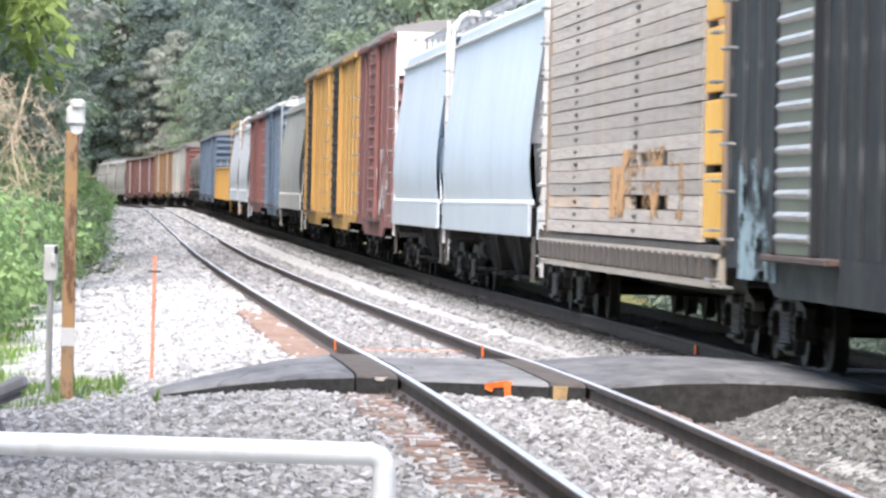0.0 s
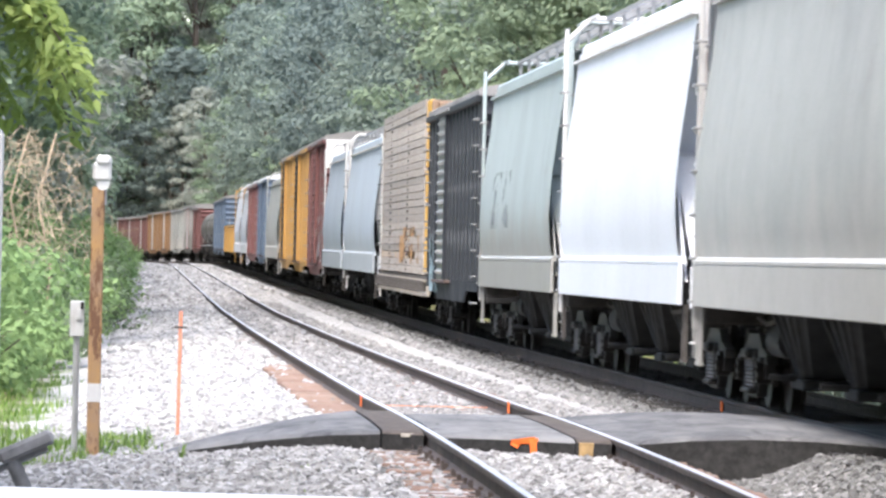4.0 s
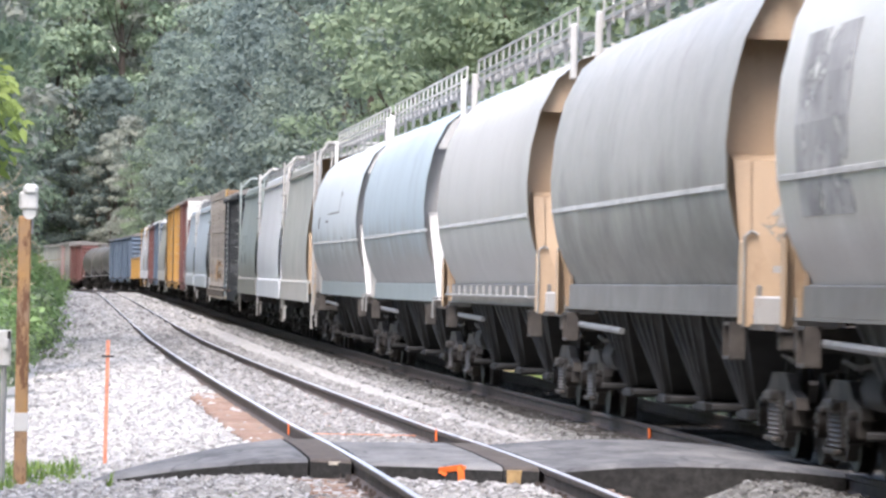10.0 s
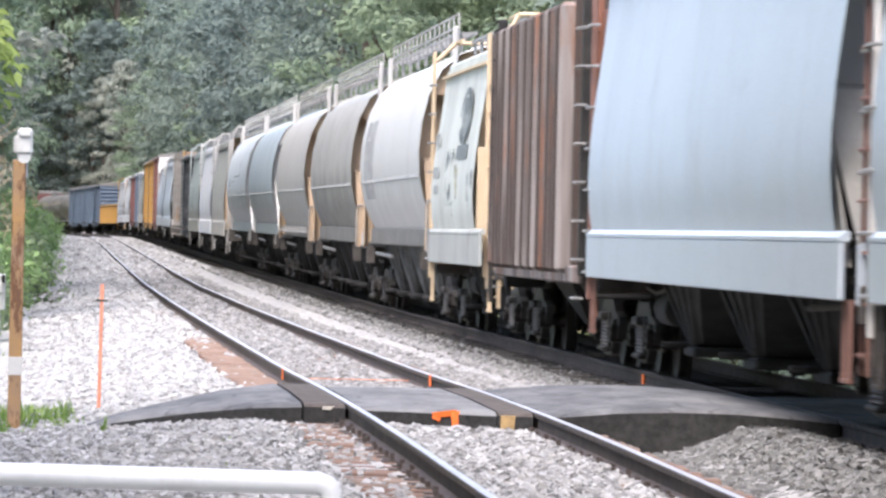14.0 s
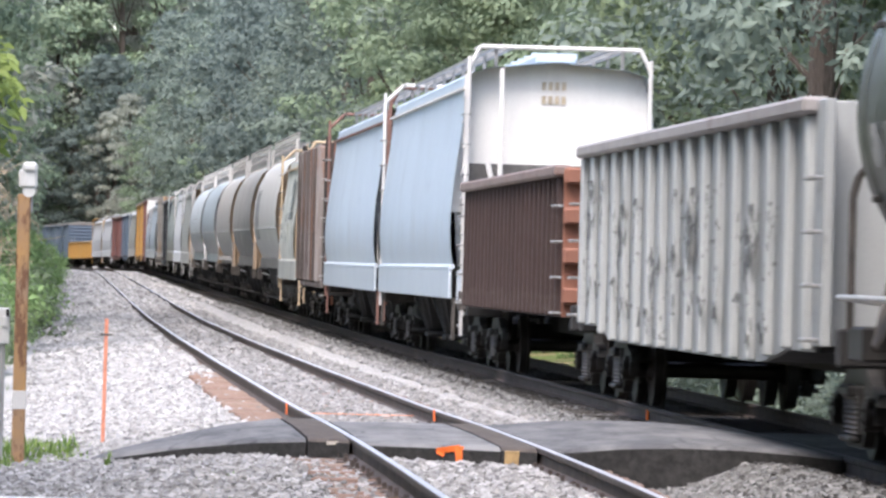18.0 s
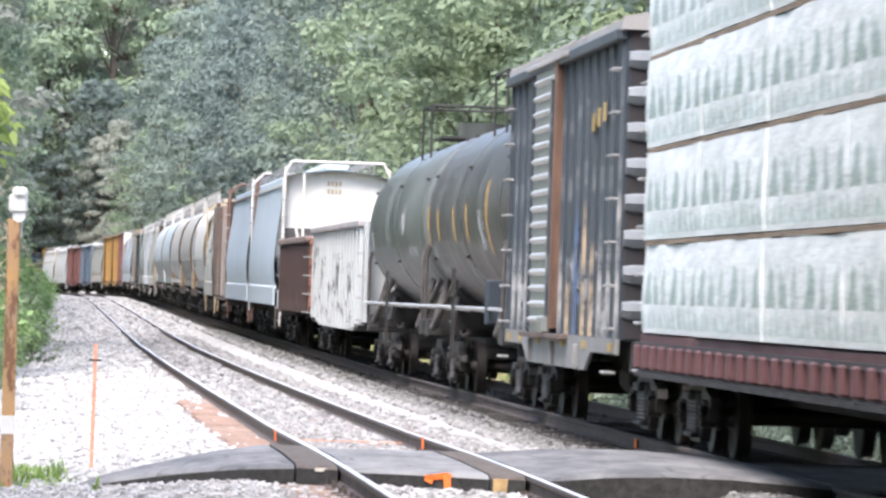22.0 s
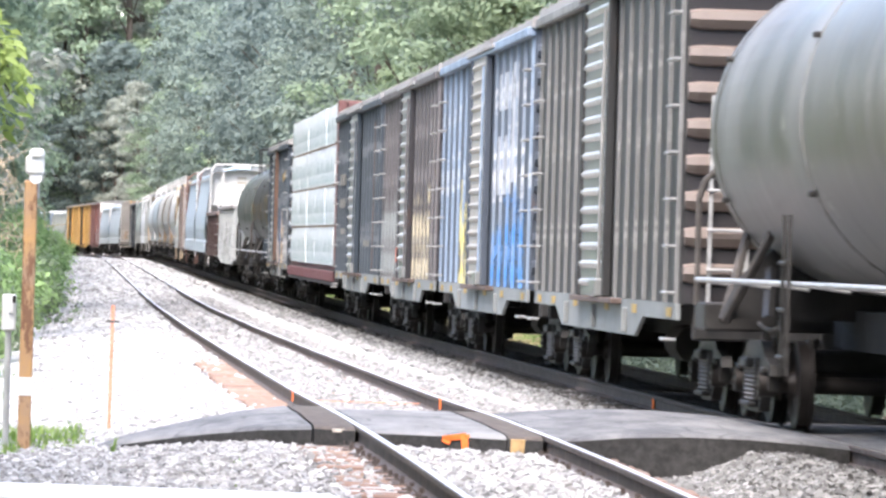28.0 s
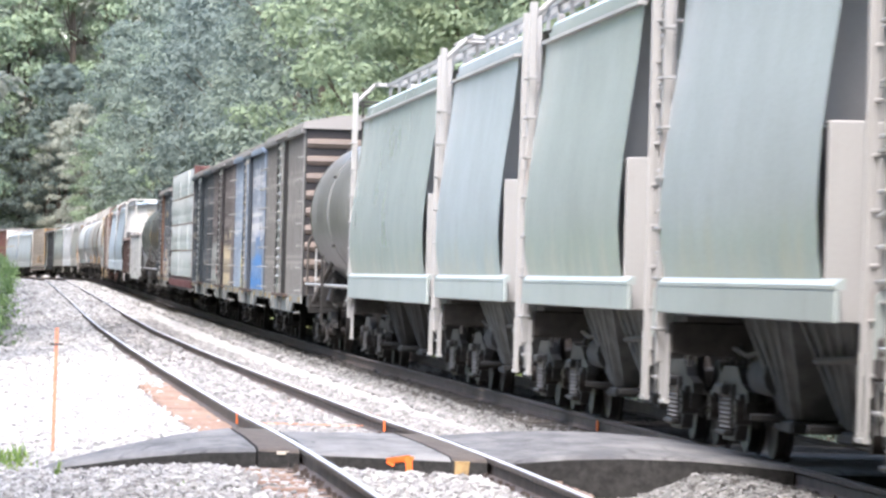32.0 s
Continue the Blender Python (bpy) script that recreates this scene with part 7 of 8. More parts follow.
def build_posts():
    t = thing("signal_post", "old ochre-painted square post with a white lamp box", "post")
    ochre = flaking()
    x, y = -3.66, 51.0
    bm = boxed((x, y, 0.83), (0.118, 0.118, 2.46), 0.012)
    part("post", bm, ochre, t)
    part("white_band", boxed((x, y, 0.20), (0.124, 0.124, 0.17), 0.005), WHITE_POST, t, "band of white paint")
    bm = boxed((x + 0.03, y, 2.20), (0.17, 0.16, 0.17), 0.02)
    box(bm, (x + 0.045, y - 0.03, 2.30), (0.14, 0.15, 0.10), 0.03)
    rod(bm, (x + 0.04, y - 0.06, 2.09), (x + 0.04, y + 0.05, 2.09), 0.06, 14)
    part("lamp_box", bm, paint("weathered white enamel", (0.66, 0.66, 0.63), 0.25, 0.4), t, "white lamp housing")
    part("conduit", rod(bmesh.new(), (x + 0.03, y, 1.9), (x + 0.03, y, 2.1), 0.05, 10), GREY_METAL, t)
    wp = thing("marker_post", "slim white-painted steel marker post", "post")
    part("pole", rod(bmesh.new(), (-4.53, 50, -0.45), (-4.53, 50, 2.72), 0.035, 10), WHITE_POST, wp, "", True)
    part("cap", rod(bmesh.new(), (-4.53, 50, 2.72), (-4.53, 50, 2.76), 0.045, 10), WHITE_POST, wp)
    k = thing("equipment_box", "small grey equipment box on a thin steel pipe", "utility box")
    bx, by = -3.83, 51.3
    part("pipe", rod(bmesh.new(), (bx, by, -0.45), (bx, by, 0.75), 0.03, 10), GREY_METAL, k)
    bm = boxed((bx, by, 0.86), (0.13, 0.12, 0.33), 0.012)
    box(bm, (bx + 0.02, by - 0.07, 0.90), (0.05, 0.03, 0.10), 0.008)
    part("case", bm, paint("light grey enamel", (0.56, 0.56, 0.54), 0.3, 0.5), k)
    part("latch", boxed((bx + 0.045, by - 0.07, 0.98), (0.03, 0.02, 0.07)), STEEL_DARK, k)
    s = thing("survey_stake", "thin orange survey stake in the gravel", "stake")
    o = plain("faded orange paint", (0.62, 0.24, 0.15), 0.8, 0, 0.3, 12)
    bm = boxed((0, 0, 0.42), (0.036, 0.02, 1.24), 0.003)
    part("lath", bm, o, s)
    part("ribbon", boxed((0.0, -0.012, 0.88), (0.12, 0.006, 0.022)), STEEL_BROWN, s, "frayed ribbon tied round")
    s.matrix_basis = pose(-2.86, 55.4, -0.13, 0, 0.4, 0)
    # pipe barrier in front
    g = thing("pipe_barrier", "silver-painted bent pipe barrier", "barrier")
    sil = paint("silver pipe paint", (0.68, 0.68, 0.66), 0.25, 0.25, 0.4, seed=44)
    bm = bmesh.new()
    yb, zt = 15.0, 0.80
    pts = [(-4.6, yb, zt + 0.02), (-2.60, yb, zt), (-2.578, yb, zt - 0.008), (-2.566, yb, zt - 0.025), (-2.562, yb, zt - 0.05), (-2.562, yb, -0.4)]
    cu = bpy.data.curves.new("pipe_run", "CURVE")
    cu.dimensions, cu.bevel_depth, cu.bevel_resolution, cu.use_fill_caps = "3D", 0.0315, 6, True
    spl = cu.splines.new("POLY")
    spl.points.add(len(pts) - 1)
    for p, q in zip(spl.points, pts):
        p.co = (*q, 1)
    bm.free()
    tmp = bpy.data.objects.new("tmp", cu)
    me = bpy.data.meshes.new_from_object(tmp)
    bpy.data.objects.remove(tmp)
    me.materials.append(sil)
    me.shade_smooth()
    ob = new("top_pipe", me)
    ob.parent = g
    bm = rod(bmesh.new(), (-4.55, yb, -0.4), (-4.55, yb, zt), 0.0315, 14)
    part("post", bm, sil, g, "", True)
    # dark cast-off board leaning at the gravel's edge
    b = thing("castoff_board", "dark weathered board propped at the gravel's edge", "board")
    dk = plain("dark weathered plastic", (0.19, 0.19, 0.192), 0.7, 0, 0.4, 6)
    part("board", boxed((0, 0, 0), (0.46, 0.14, 0.12), 0.03), dk, b)
    part("board_under", boxed((-0.06, 0.06, -0.08), (0.42, 0.10, 0.05), 0.012), dk, b)
    part("prop", rod(bmesh.new(), (-0.14, 0.1, -0.32), (-0.14, 0.02, -0.05), 0.06, 12), dk, b, "", True)
    b.matrix_basis = pose(-4.13, 44.0, -0.06, 0, -24, 0)

# ---- plants ----
def leaf_cloud(clumps, leaves, size, rnd, droop=0.3, flat=1.0):
    """Many small bent leaves on the skin of each clump, denser on its upper side: vertices and faces."""
    V, F = [], []
    for c, r in clumps:
        for k in range(leaves):
            d = Vector((rnd.gauss(0, 1), rnd.gauss(0, 1), rnd.gauss(0.45, 0.8)))
            d.normalize()
            p = c + Vector((d.x * r, d.y * r, d.z * r * flat)) * rnd.uniform(0.55, 1.1)
            n = (d + Vector((rnd.uniform(-.5, .5), rnd.uniform(-.5, .5), rnd.uniform(0.0, 0.9)))).normalized()
            u = n.orthogonal().normalized()
            u.rotate(Matrix.Rotation(rnd.uniform(0, 6.28), 3, n))
            w = n.cross(u)
            s = size * rnd.uniform(0.6, 1.4)
            b = len(V)
            V += [p - u * s, p - w * s * 0.5 - n * s * 0.1, p + u * s - n * s * droop, p + w * s * 0.5 - n * s * 0.1]
            F.append((b, b + 1, b + 2, b + 3))
    return V, F


def cloud_object(name, V, F, material, parent=None):
    me = bpy.data.meshes.new(name)
    me.from_pydata([v[:] for v in V], [], F)
    me.materials.append(material)
    ob = new(name, me)
    ob.parent = parent
    return ob


def leafy(name, dim, lit, rough=0.7, glow=0.45):
    """Foliage: broad drifts of tone through a crown, a slighter change from leaf to leaf."""
    m, nt, b = shader(name, rough, 0, 0.3)
    drift = noise_at(nt, 0.45, 3, (1, 1, 1.3), 0.55)
    col = mixer(nt, ramp(nt, drift, 0.36, 0.64), dim, lit)
    geo = nt.nodes.new("ShaderNodeNewGeometry")
    col = mixer(nt, ramp(nt, geo.outputs["Random Per Island"], 0, 1, 0.0, 0.45), col, tuple(c * 0.55 for c in dim))
    nt.links.new(col, b.inputs["Base Color"])
    tr = nt.nodes.new("ShaderNodeBsdfTranslucent")
    nt.links.new(col, tr.inputs[0])
    mx = nt.nodes.new("ShaderNodeMixShader")
    mx.inputs[0].default_value = glow
    nt.links.new(b.outputs[0], mx.inputs[1])
    nt.links.new(tr.outputs[0], mx.inputs[2])
    nt.links.new(mx.outputs[0], nt.nodes["Material Output"].inputs[0])
    return m


# mid, deep and grey leaves are lifted and greyed to stand in for haze
LEAF = {
    "bright": leafy("bright leaves", (0.17, 0.225, 0.13), (0.29, 0.36, 0.215)),
    "mid": leafy("mid green leaves", (0.19, 0.25, 0.165), (0.31, 0.39, 0.25)),
    "deep": leafy("deep green leaves", (0.17, 0.213, 0.178), (0.27, 0.33, 0.268)),
    "grey": leafy("grey green leaves", (0.28, 0.30, 0.25), (0.41, 0.435, 0.365)),
    # dark hollows of the wood, bluish with haze, put into the leaf colour
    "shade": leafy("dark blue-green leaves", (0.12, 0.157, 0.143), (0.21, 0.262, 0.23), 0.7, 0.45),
    "hedge": leafy("fresh hedge leaves", (0.17, 0.27, 0.10), (0.30, 0.43, 0.18)),
    "lime": leafy("lime leaves", (0.24, 0.34, 0.07), (0.50, 0.60, 0.20), 0.6, 0.4),
}
BARK = plain("grey brown bark", (0.10, 0.08, 0.065), 0.95, 0, 0.4, 4, 0.6, 0.2, (6, 6, 1))


def tree(name, label, H, R, leaf, seed, clump_n=110, leaves=110, size=0.21, low=0.03, clump_r=0.9):
    rnd = random.Random(seed)
    t = thing(name, label, "tree")
    bm = bmesh.new()
    rings = []
    lean = Vector((rnd.uniform(-0.6, 0.6), rnd.uniform(-0.6, 0.6), 0))
    for k in range(9):
        f = k / 8
        r = 0.32 * (1 - f) ** 0.8 * H / 20 + 0.03
        c = lean * f * f + Vector((0, 0, H * 0.9 * f - 0.3))
        rings.append([(c.x + r * math.cos(a * math.pi / 4), c.y + r * math.sin(a * math.pi / 4), c.z) for a in range(8)])
    loft(bm, rings, closed=True)
    clumps = []
    for k in range(clump_n):
        z = rnd.uniform(low, 1.0)
        prof = math.sin(math.pi * min(1, ((z - low) / (1 - low)) * 0.86 + 0.14)) ** 0.6
        a, rr = rnd.uniform(0, 6.283), math.sqrt(rnd.uniform(0.15, 1.0)) * R * prof * rnd.uniform(0.75, 1.2)
        c = Vector((rr * math.cos(a), rr * math.sin(a), z * H)) + lean * z * z
        clumps.append((c, rnd.uniform(0.7, 1.7) * R / 4.4 * clump_r))
        if k % 6 == 0:
            s = Vector((0, 0, max(H * 0.15, (z - 0.18) * H))) + lean * z * z
            rod(bm, s, c, 0.09, 5, 0.02)
    part("trunk", bm, BARK, t, "grey-brown trunk with limbs", True)
    V, F = leaf_cloud(clumps, leaves, size, rnd, 0.4, 0.62)
    cloud_object("crown", V, F, LEAF[leaf], t)
    return t


def build_woods():
    rnd = random.Random(21)
    fine = dict(clump_n=120, leaves=190, size=0.15, clump_r=0.85)
    kinds = [
        tree("broadleaf_tree", "tall mid-green broadleaf tree in full summer leaf", 25, 5.5, "mid", 1),
        tree("broadleaf_tree", "tall deep green broadleaf tree at the wood's edge", 27, 6.0, "deep", 2),
        tree("broadleaf_tree", "bright green broadleaf tree in full leaf", 22, 5.0, "bright", 3),
        tree("broadleaf_tree", "grey-green tree hung with vines", 24, 5.2, "grey", 4),
        tree("conifer_tree", "dark dense tree with drooping boughs", 28, 4.5, "deep", 5, 120, 100, 0.24, 0.03),
        tree("broadleaf_tree", "tall mid-green broadleaf tree with fine leaves", 25, 5.5, "mid", 11, **fine),
        tree("broadleaf_tree", "bright green broadleaf tree with fine leaves", 23, 5.2, "bright", 12, **fine),
        tree("broadleaf_tree", "deep green broadleaf tree with fine leaves", 27, 5.8, "deep", 13, **fine),
        tree("young_tree", "light green young tree beside the line", 12, 3.2, "bright", 6, 64, 130, 0.125, 0.04),
        tree("broadleaf_tree", "mid-green tree added round the viewpoint to block low sky", 23, 5.4, "mid", 15, 60, 40, 0.7),
        tree("broadleaf_tree", "blue-green tree deep in the wood, shade in its leaf colour", 27, 6.0, "shade", 17),
        tree("young_tree", "slender tree added out of view to shade the near wagons", 17, 2.7, "mid", 18, 60, 60, 0.5, 0.03),
    ]
    used = [False] * len(kinds)
    def put(k, x, y, s=1.0):
        z = ground_height(x, y) - 0.1
        m = pose(x, y, z, 0, 0, rnd.uniform(0, 360))
        if not used[k]:
            used[k] = True
            kinds[k].matrix_basis = m
            o = kinds[k]
        else:
            o = copy_thing(kinds[k], m)
        o["group"] = "woods along the railway"
        o.scale = (s, s, s)
    # right of the line
    y = 108.0
    while y < 590:
        bx = line(y)[0].x
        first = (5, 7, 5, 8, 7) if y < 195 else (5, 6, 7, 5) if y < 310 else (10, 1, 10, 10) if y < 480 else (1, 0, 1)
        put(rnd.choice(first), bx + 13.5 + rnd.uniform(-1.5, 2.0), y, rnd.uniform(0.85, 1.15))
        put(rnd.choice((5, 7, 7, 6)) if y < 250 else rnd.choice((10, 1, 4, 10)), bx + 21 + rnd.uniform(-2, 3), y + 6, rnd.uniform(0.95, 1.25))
        y += rnd.uniform(11, 15) if y < 300 else rnd.uniform(15, 20)
    # left of the line
    y = 120.0
    while y < 600:
        bx = line(y)[0].x
        put(rnd.choice((5, 3, 0, 3, 5) if y < 300 else (0, 3, 3, 0)), bx - 11.0 + rnd.uniform(-2.0, 1.0), y, rnd.uniform(0.9, 1.15))
        if y > 150:
            put(rnd.choice((0, 3)), bx - 18 + rnd.uniform(-2, 2), y + 7, rnd.uniform(1.0, 1.25))
        y += rnd.uniform(11, 15)
    # right of the bend; then trees added all round the camera against low sky light
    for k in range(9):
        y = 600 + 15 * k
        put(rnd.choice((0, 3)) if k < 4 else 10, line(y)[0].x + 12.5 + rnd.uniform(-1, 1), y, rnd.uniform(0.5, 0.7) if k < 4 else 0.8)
    for y in range(-60, 110, 13):
        if y > 45 or y < -25:
            put(9, -15 + rnd.uniform(-2, 1), y + rnd.uniform(-3, 3), rnd.uniform(0.6, 0.75))
        put(9, 17 + rnd.uniform(-1, 2), y - 6 + rnd.uniform(-3, 3), rnd.uniform(0.8, 1.0))
    for x in (-24, -12, 14, 25):
        put(9, x, -66 + rnd.uniform(-4, 4), 1.0)
    # beyond the bend
    for k in range(26):
        put(rnd.choice((3, 0, 1)), -60 + 80 * (k % 13) / 12 + rnd.uniform(-2, 2), 700 + 22 * (k // 13) + rnd.uniform(-6, 6), rnd.uniform(1.7, 1.9))
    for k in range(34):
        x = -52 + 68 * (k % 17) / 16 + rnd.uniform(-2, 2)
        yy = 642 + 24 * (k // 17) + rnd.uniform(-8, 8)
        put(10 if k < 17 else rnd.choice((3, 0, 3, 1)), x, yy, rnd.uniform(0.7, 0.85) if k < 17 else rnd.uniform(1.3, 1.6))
    # tall trees added out of view beside the viewpoint to shade the near wagons
    for x, y in ((-14, 30), (-12.5, 24), (-10.5, 15), (-11.5, 4), (-10.5, -8), (-12, -19), (12.5, 38), (13, 27), (12, 15), (13, 3), (12.5, -9)):
        put(9, x, y, 1.05 if x < 0 else 0.95)
    for x, y in ((-11.8, 36), (-11.8, 43), (-12.4, 50)):
        put(9, x, y, 0.7)
    # close screen of unseen trees that cuts side light on the near wagons
    for y in (19, 24, 29, 33.5, 38, 42.5):
        put(11, -8.8 + rnd.uniform(-0.3, 0.3), y, rnd.uniform(0.9, 1.1))
    for k in range(15):
        y = 370 + 18 * k
        put(1, line(y)[0].x + 27, y, 1.35)
        put(rnd.choice((0, 3)), line(y)[0].x - 24, y + 9, 1.35)
    # fresh young crowns along both edges of the wood
    for x, y in ((13.6, 128), (13.8, 160), (14.0, 196)):
        put(6, x, y, 0.85)
    for x, y in ((-9.6, 118), (-9.4, 142), (-9.0, 168), (-9.3, 205)):
        put(rnd.choice((5, 6)), x, y, 0.8)
    for k in range(len(kinds)):
        if not used[k]:
            put(k, 30.0, 340.0 + 14 * k)
    # low growth at the left edge
    bushes = [bush("bush", "dense leafy bush at the gravel's edge", k, lf) for k, lf in ((1, "hedge"), (2, "hedge"), (3, "bright"))]
    ub = [False] * 3
    y = 78.0
    while y < 640:
        bx = line(y)[0].x
        edge = float(np.interp(y, [78, 100, 140, 300, 640], [-6.2, -5.7, -5.2, -5.2, -5.5]))
        for dx in (0.0, -2.4):
            k = rnd.randrange(3)
            s = rnd.uniform(0.75, 1.25) * (1.0 if dx == 0 else 1.5)
            x, yy = bx + edge + dx + rnd.uniform(-0.4, 0.2), y + rnd.uniform(-2, 2)
            m = pose(x, yy, ground_height(x, yy) - 0.15, 0, 0, rnd.uniform(0, 360))
            if ub[k]:
                o = copy_thing(bushes[k], m)
            else:
                ub[k], o = True, bushes[k]
                o.matrix_basis = m
            o["group"] = "bushes along the railway"
            o.scale = (s, s, s)
        y += rnd.uniform(3.0, 4.5) if y < 200 else rnd.uniform(9, 13)
    # hedge added to keep the view under the wagons dark
    shade = bush("bush", "dense bush added beyond the far track as a dark backdrop", 4, "deep")
    for k in range(26):
        x, y = 8.6 + rnd.uniform(-0.3, 0.9), 36.0 + 3.2 * k
        m = pose(x, y, ground_height(x, y) - 0.15, 0, 0, rnd.uniform(0, 360))
        o = copy_thing(shade, m) if k else shade
        o.matrix_basis = m
        o["group"] = "bushes along the railway"
        o.scale = (1.0, 1.0, rnd.uniform(0.7, 1.0))
    y = 70.0
    while y < 560:
        bx = line(y)[0].x
        k = rnd.randrange(3)
        x = bx + 10.0 + rnd.uniform(-0.8, 1.5)
        o = copy_thing(bushes[k], pose(x, y, ground_height(x, y) - 0.1, 0, 0, rnd.uniform(0, 360)))
        o["group"] = "bushes along the railway"
        s = rnd.uniform(0.8, 1.3)
        o.scale = (s, s, s)
        y += rnd.uniform(6, 10)


def bush(name, label, seed, leaf):
    rnd = random.Random(seed + 50)
    t = thing(name, label, "bush")
    clumps = []
    bm = bmesh.new()
    for k in range(24):
        a, r = rnd.uniform(0, 6.283), math.sqrt(rnd.random()) * 1.5
        c = Vector((r * math.cos(a), r * math.sin(a), rnd.uniform(0.25, 2.5) * (1 - 0.28 * r)))
        clumps.append((c, rnd.uniform(0.35, 0.6)))
        if k % 3 == 0:
            rod(bm, (0, 0, 0), c, 0.03, 5, 0.008)
    part("stem", bm, BARK, t)
    V, F = leaf_cloud(clumps, 130, 0.066, rnd)
    cloud_object("foliage", V, F, LEAF[leaf], t)
    return t


def build_weeds():
    # grass round the post foot and tufts along the gravel
    rnd = random.Random(77)
    blade = island("fresh grass", [(0.10, 0.20, 0.03), (0.16, 0.27, 0.05), (0.22, 0.30, 0.08), (0.12, 0.19, 0.05)], 0.6, through_light=0.3)
    V, F = [], []
    def tuft(x, y, n, h, spread):
        for k in range(n):
            bx, by = x + rnd.gauss(0, spread), y + rnd.gauss(0, spread * 2)
            z = ground_height(bx, by) - 0.01
            a, l, hh = rnd.uniform(0, 6.283), rnd.uniform(0.02, 0.10), h * rnd.uniform(0.35, 0.9)
            w = 0.006 + 0.006 * rnd.random()
            d = Vector((math.cos(a), math.sin(a), 0))
            s = Vector((-d.y, d.x, 0)) * w
            b = len(V)
            p0, p1, p2 = Vector((bx, by, z)), Vector((bx, by, z + hh * 0.6)) + d * l * 0.4, Vector((bx, by, z + hh)) + d * l
            V.extend([p0 - s, p0 + s, p1 + s * 0.8, p1 - s * 0.8, p2])
            F.extend([(b, b + 1, b + 2, b + 3), (b + 3, b + 2, b + 4)])
    for k in range(60):
        tuft(rnd.uniform(-4.3, -3.15), rnd.uniform(49.6, 56), 26, rnd.uniform(0.10, 0.22), 0.09)
    for k in range(120):
        tuft(rnd.uniform(-6.2, -4.3), rnd.uniform(52, 90), 26, rnd.uniform(0.12, 0.3), 0.2)
    tuft(-2.88, 48.5, 14, 0.22, 0.015)
    for k in range(12):
        tuft(rnd.uniform(-2.4, -1.8), rnd.uniform(38, 47), 6, 0.07, 0.03)
    for k in range(60):
        tuft(rnd.uniform(6.8, 8.0), rnd.uniform(48, 130), 22, rnd.uniform(0.1, 0.25), 0.25)
    g = cloud_object("grass", V, F, blade)
    tagged(g, "fresh green grass and weeds at the gravel's edge", "grass", kind="stuff")
    # overhanging branch close to the camera
    t = thing("overhanging_branch", "branch with large fresh green leaves", "branch")
    bm = bmesh.new()
    V, F = [], []
    root = Vector((-5.3, 38.0, 4.3))
    for j in range(12):
        tip = Vector((-3.93 + rnd.uniform(-0.3, 0.31), 38 + rnd.uniform(-0.8, 0.8), 2.28 + j * 0.105))
        mid = (root + tip) / 2 + Vector((0.1, 0, 0.25))
        rod(bm, root, mid, 0.02, 5, 0.014)
        rod(bm, mid, tip, 0.014, 5, 0.005)
        for k in range(170):
            f = rnd.random() ** 0.7
            c = mid.lerp(tip, f) if rnd.random() < 0.75 else root.lerp(mid, f)
            n = Vector((rnd.uniform(-0.6, 0.6), rnd.uniform(-1, -0.1), rnd.uniform(0.1, 1))).normalized()
            u = Vector((rnd.uniform(-1, 1), rnd.uniform(-0.4, 0.4), rnd.uniform(-1.3, -0.2)))
            u = (u - n * u.dot(n)).normalized()
            w = n.cross(u)
            s = rnd.uniform(0.035, 0.075)
            p = c + Vector((rnd.uniform(-0.12, 0.12), rnd.uniform(-0.15, 0.15), rnd.uniform(-0.1, 0.06)))
            b = len(V)
            V += [p, p + u * s * 0.7 + w * s * 0.42, p + u * s * 1.5 + w * s * 0.3, p + u * s * 2.2 - n * s * 0.3, p + u * s * 1.5 - w * s * 0.3, p + u * s * 0.7 - w * s * 0.42]
            F.append((b, b + 1, b + 2, b + 3, b + 4, b + 5))
    part("twig", bm, BARK, t)["kind"] = "stuff"
    cloud_object("leaves", V, F, LEAF["lime"], t)
    # bare brushwood at the left
    d = thing("dead_brush", "bare tan brushwood hanging among the bushes", "brush")
    bm = bmesh.new()
    rnd2 = random.Random(5)
    for k in range(150):
        a = Vector((-5.0 + rnd2.gauss(0, 0.45), 92 + rnd2.uniform(-3, 3), rnd2.uniform(1.5, 3.5)))
        sag = rnd2.uniform(0.15, 0.5)
        for j in range(4):
            bq = a + Vector((rnd2.uniform(-0.22, 0.26), rnd2.uniform(-0.3, 0.3), rnd2.uniform(-sag, 0.12)))
            rod(bm, a, bq, 0.006, 4, 0.004)
            a = bq
    for k in range(3):
        x = -5.7 + 0.45 * k
        tube(bm, [(x, 92, -0.3), (x + 0.1, 92.2, 1.2), (x - 0.12, 92, 2.3), (x + 0.15, 92.1, 3.4)], 0.018, 5)
    part("brushwood", bm, plain("dry tan twigs", (0.36, 0.28, 0.19), 0.9), d)["kind"] = "stuff"


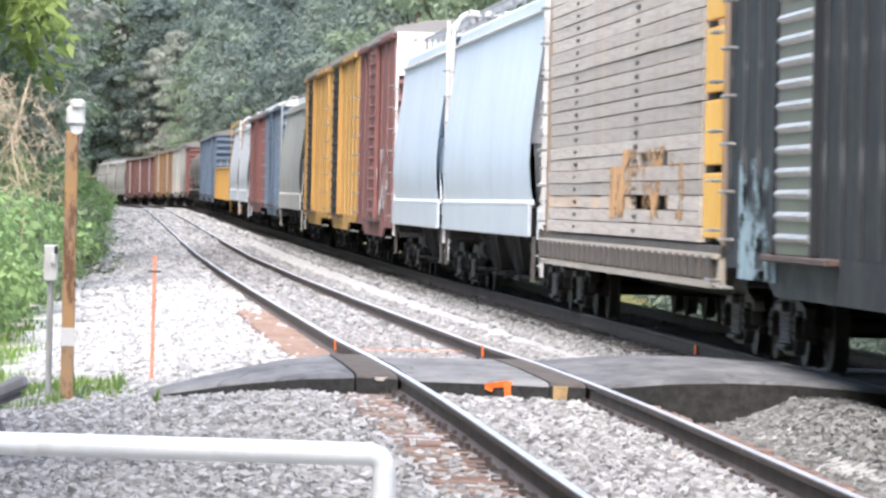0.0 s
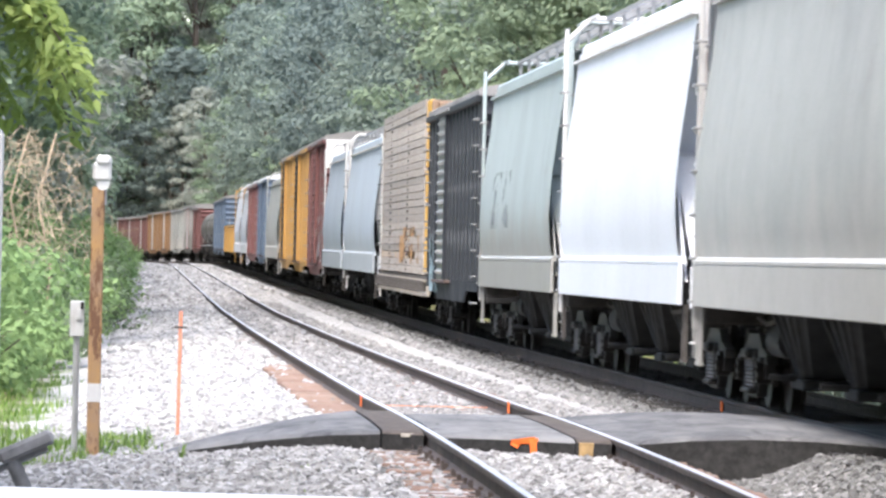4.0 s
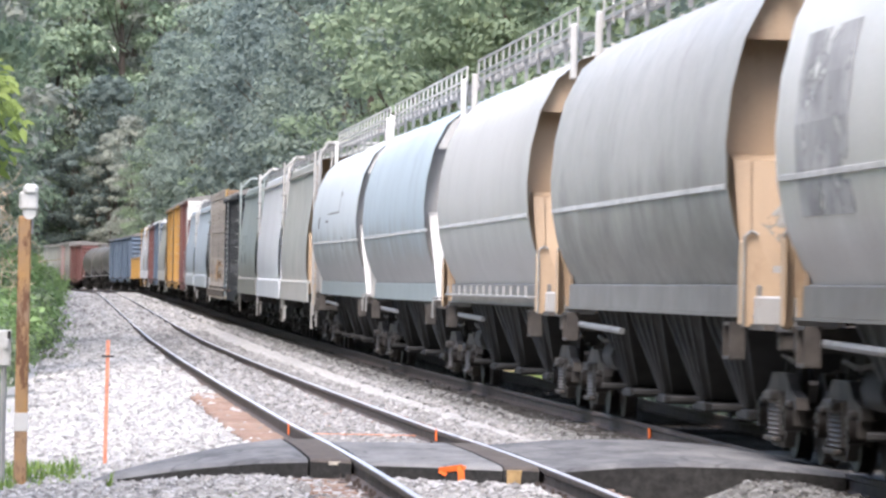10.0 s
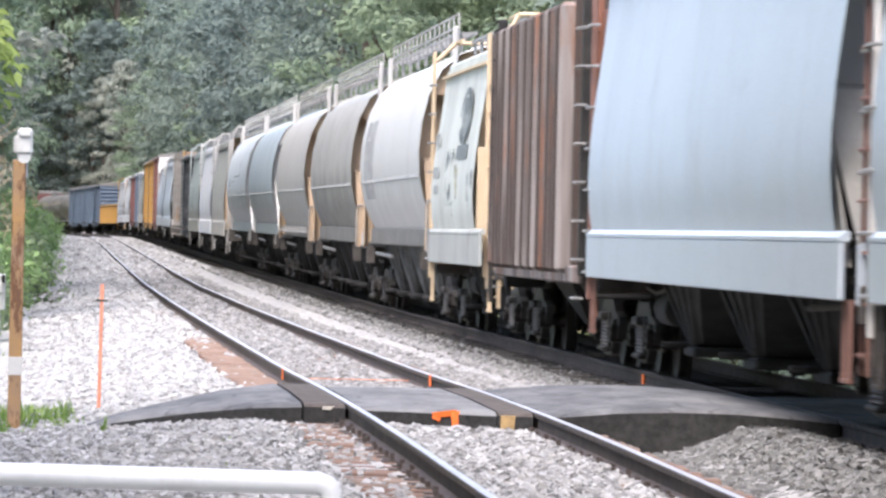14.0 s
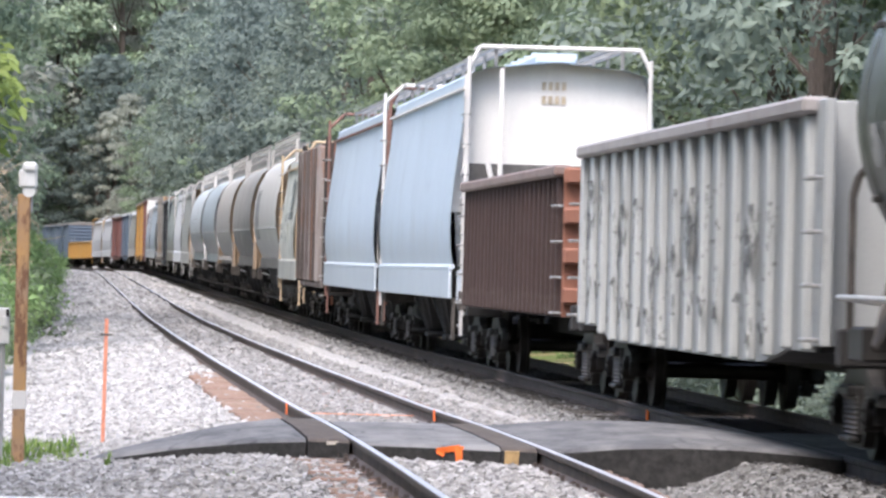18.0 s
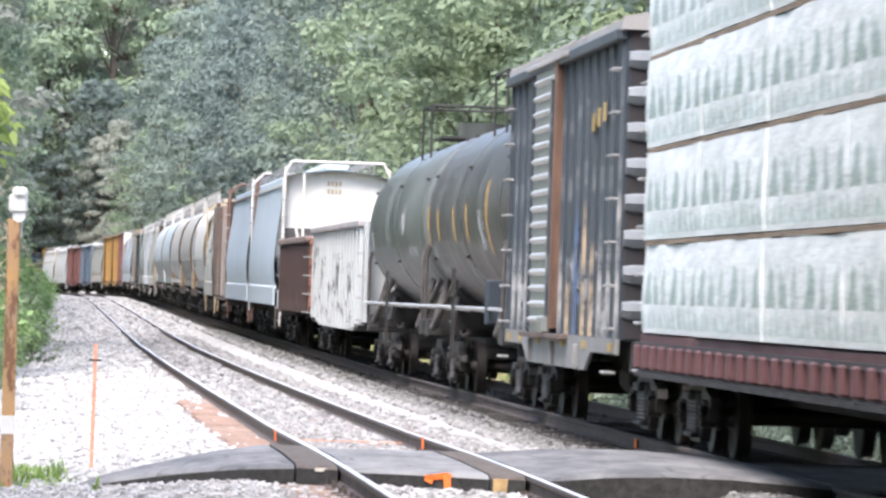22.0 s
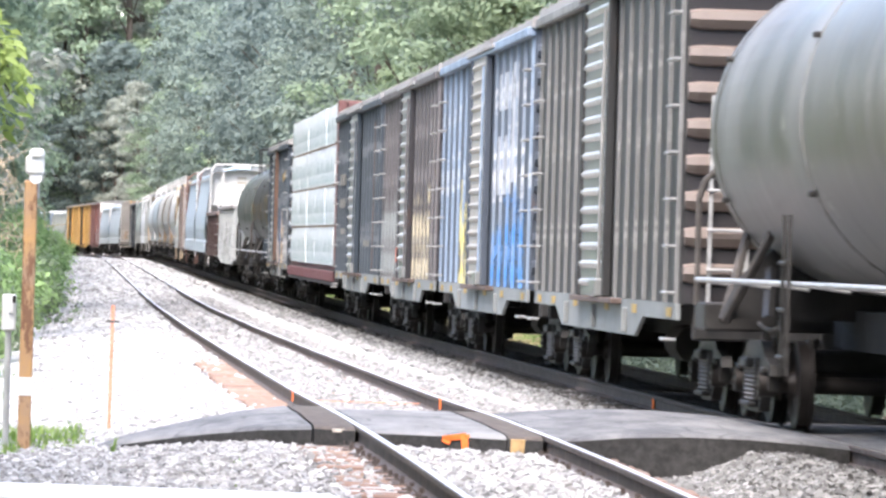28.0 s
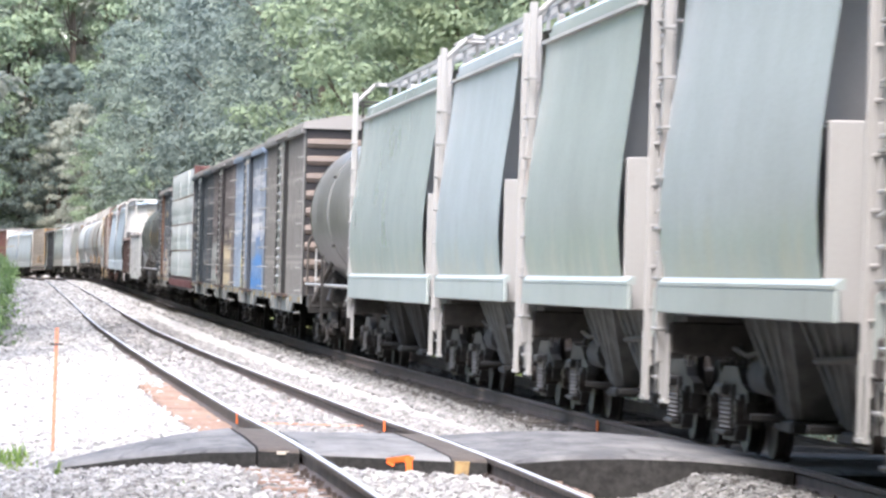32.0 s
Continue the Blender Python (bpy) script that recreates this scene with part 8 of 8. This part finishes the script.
GRAVEL = island("crushed grey stone", [(0.27, 0.267, 0.26), (0.355, 0.35, 0.342), (0.44, 0.433, 0.422), (0.15, 0.148, 0.143), (0.38, 0.373, 0.364)], 0.9, dirt=0.3)
GRAVEL_MID = island("mid grey crushed stone", [(0.165, 0.162, 0.156), (0.25, 0.246, 0.24), (0.335, 0.328, 0.318), (0.11, 0.108, 0.104), (0.28, 0.273, 0.264)], 0.9)
GRAVEL_FORE = island("clean grey crushed stone", [(0.22, 0.217, 0.21), (0.355, 0.35, 0.34), (0.47, 0.462, 0.45), (0.12, 0.118, 0.114), (0.39, 0.382, 0.372)], 0.9)
GRAVEL_DARKISH = island("dusty grey stone", [(0.105, 0.105, 0.10), (0.165, 0.164, 0.157), (0.235, 0.232, 0.223), (0.07, 0.069, 0.066), (0.185, 0.183, 0.176)], 0.9)
# oily stone, coloured darker still for the shade under the train
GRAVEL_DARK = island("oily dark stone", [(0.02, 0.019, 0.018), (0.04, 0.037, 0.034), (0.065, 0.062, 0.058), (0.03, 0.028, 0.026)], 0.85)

build_ground()
build_tracks()
build_crossing()
build_posts()
build_train()
build_woods()
build_weeds()
scatter_stones("ballast_stones", "loose crushed grey ballast stones", [
    (-4.2, -0.75, 50, 75, 14500, 0.036), (-3.9, -0.75, 75, 110, 8000, 0.045), (-3.8, -0.75, 110, 200, 6000, 0.06), (-3.6, 2.2, 200, 420, 9000, 0.10)], GRAVEL, 3)
scatter_stones("gauge_ballast_stones", "dusty ballast stones between and beside the rails", [
    (-0.7, 0.7, 54, 75, 4600, 0.036), (-0.7, 0.7, 75, 110, 3400, 0.045), (-0.7, 0.7, 110, 200, 2400, 0.06),
    (0.85, 2.2, 54, 75, 6500, 0.036), (0.85, 2.2, 75, 110, 4500, 0.045), (0.85, 2.2, 110, 200, 3500, 0.06)], GRAVEL_MID, 13)
scatter_stones("foreground_ballast_stones", "grey ballast stones before the crossing", [(-4.8, 0.9, 28, 50, 27000, 0.034)], GRAVEL_FORE, 9)
scatter_stones("dusty_ballast_stones", "darker grey ballast stones between the two tracks", [
    (0.9, 2.9, 28, 50, 11000, 0.034), (2.1, 2.7, 54, 75, 2900, 0.036), (2.6, 3.15, 54, 75, 1300, 0.036), (2.1, 2.8, 75, 110, 2300, 0.045), (2.1, 2.8, 110, 200, 1500, 0.06)], GRAVEL_DARKISH, 6)
scatter_stones("dark_ballast_stones", "loose oily ballast stones by the far track, darkened for train shade", [
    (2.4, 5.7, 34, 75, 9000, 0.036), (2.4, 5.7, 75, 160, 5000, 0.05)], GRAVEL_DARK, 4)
motions()
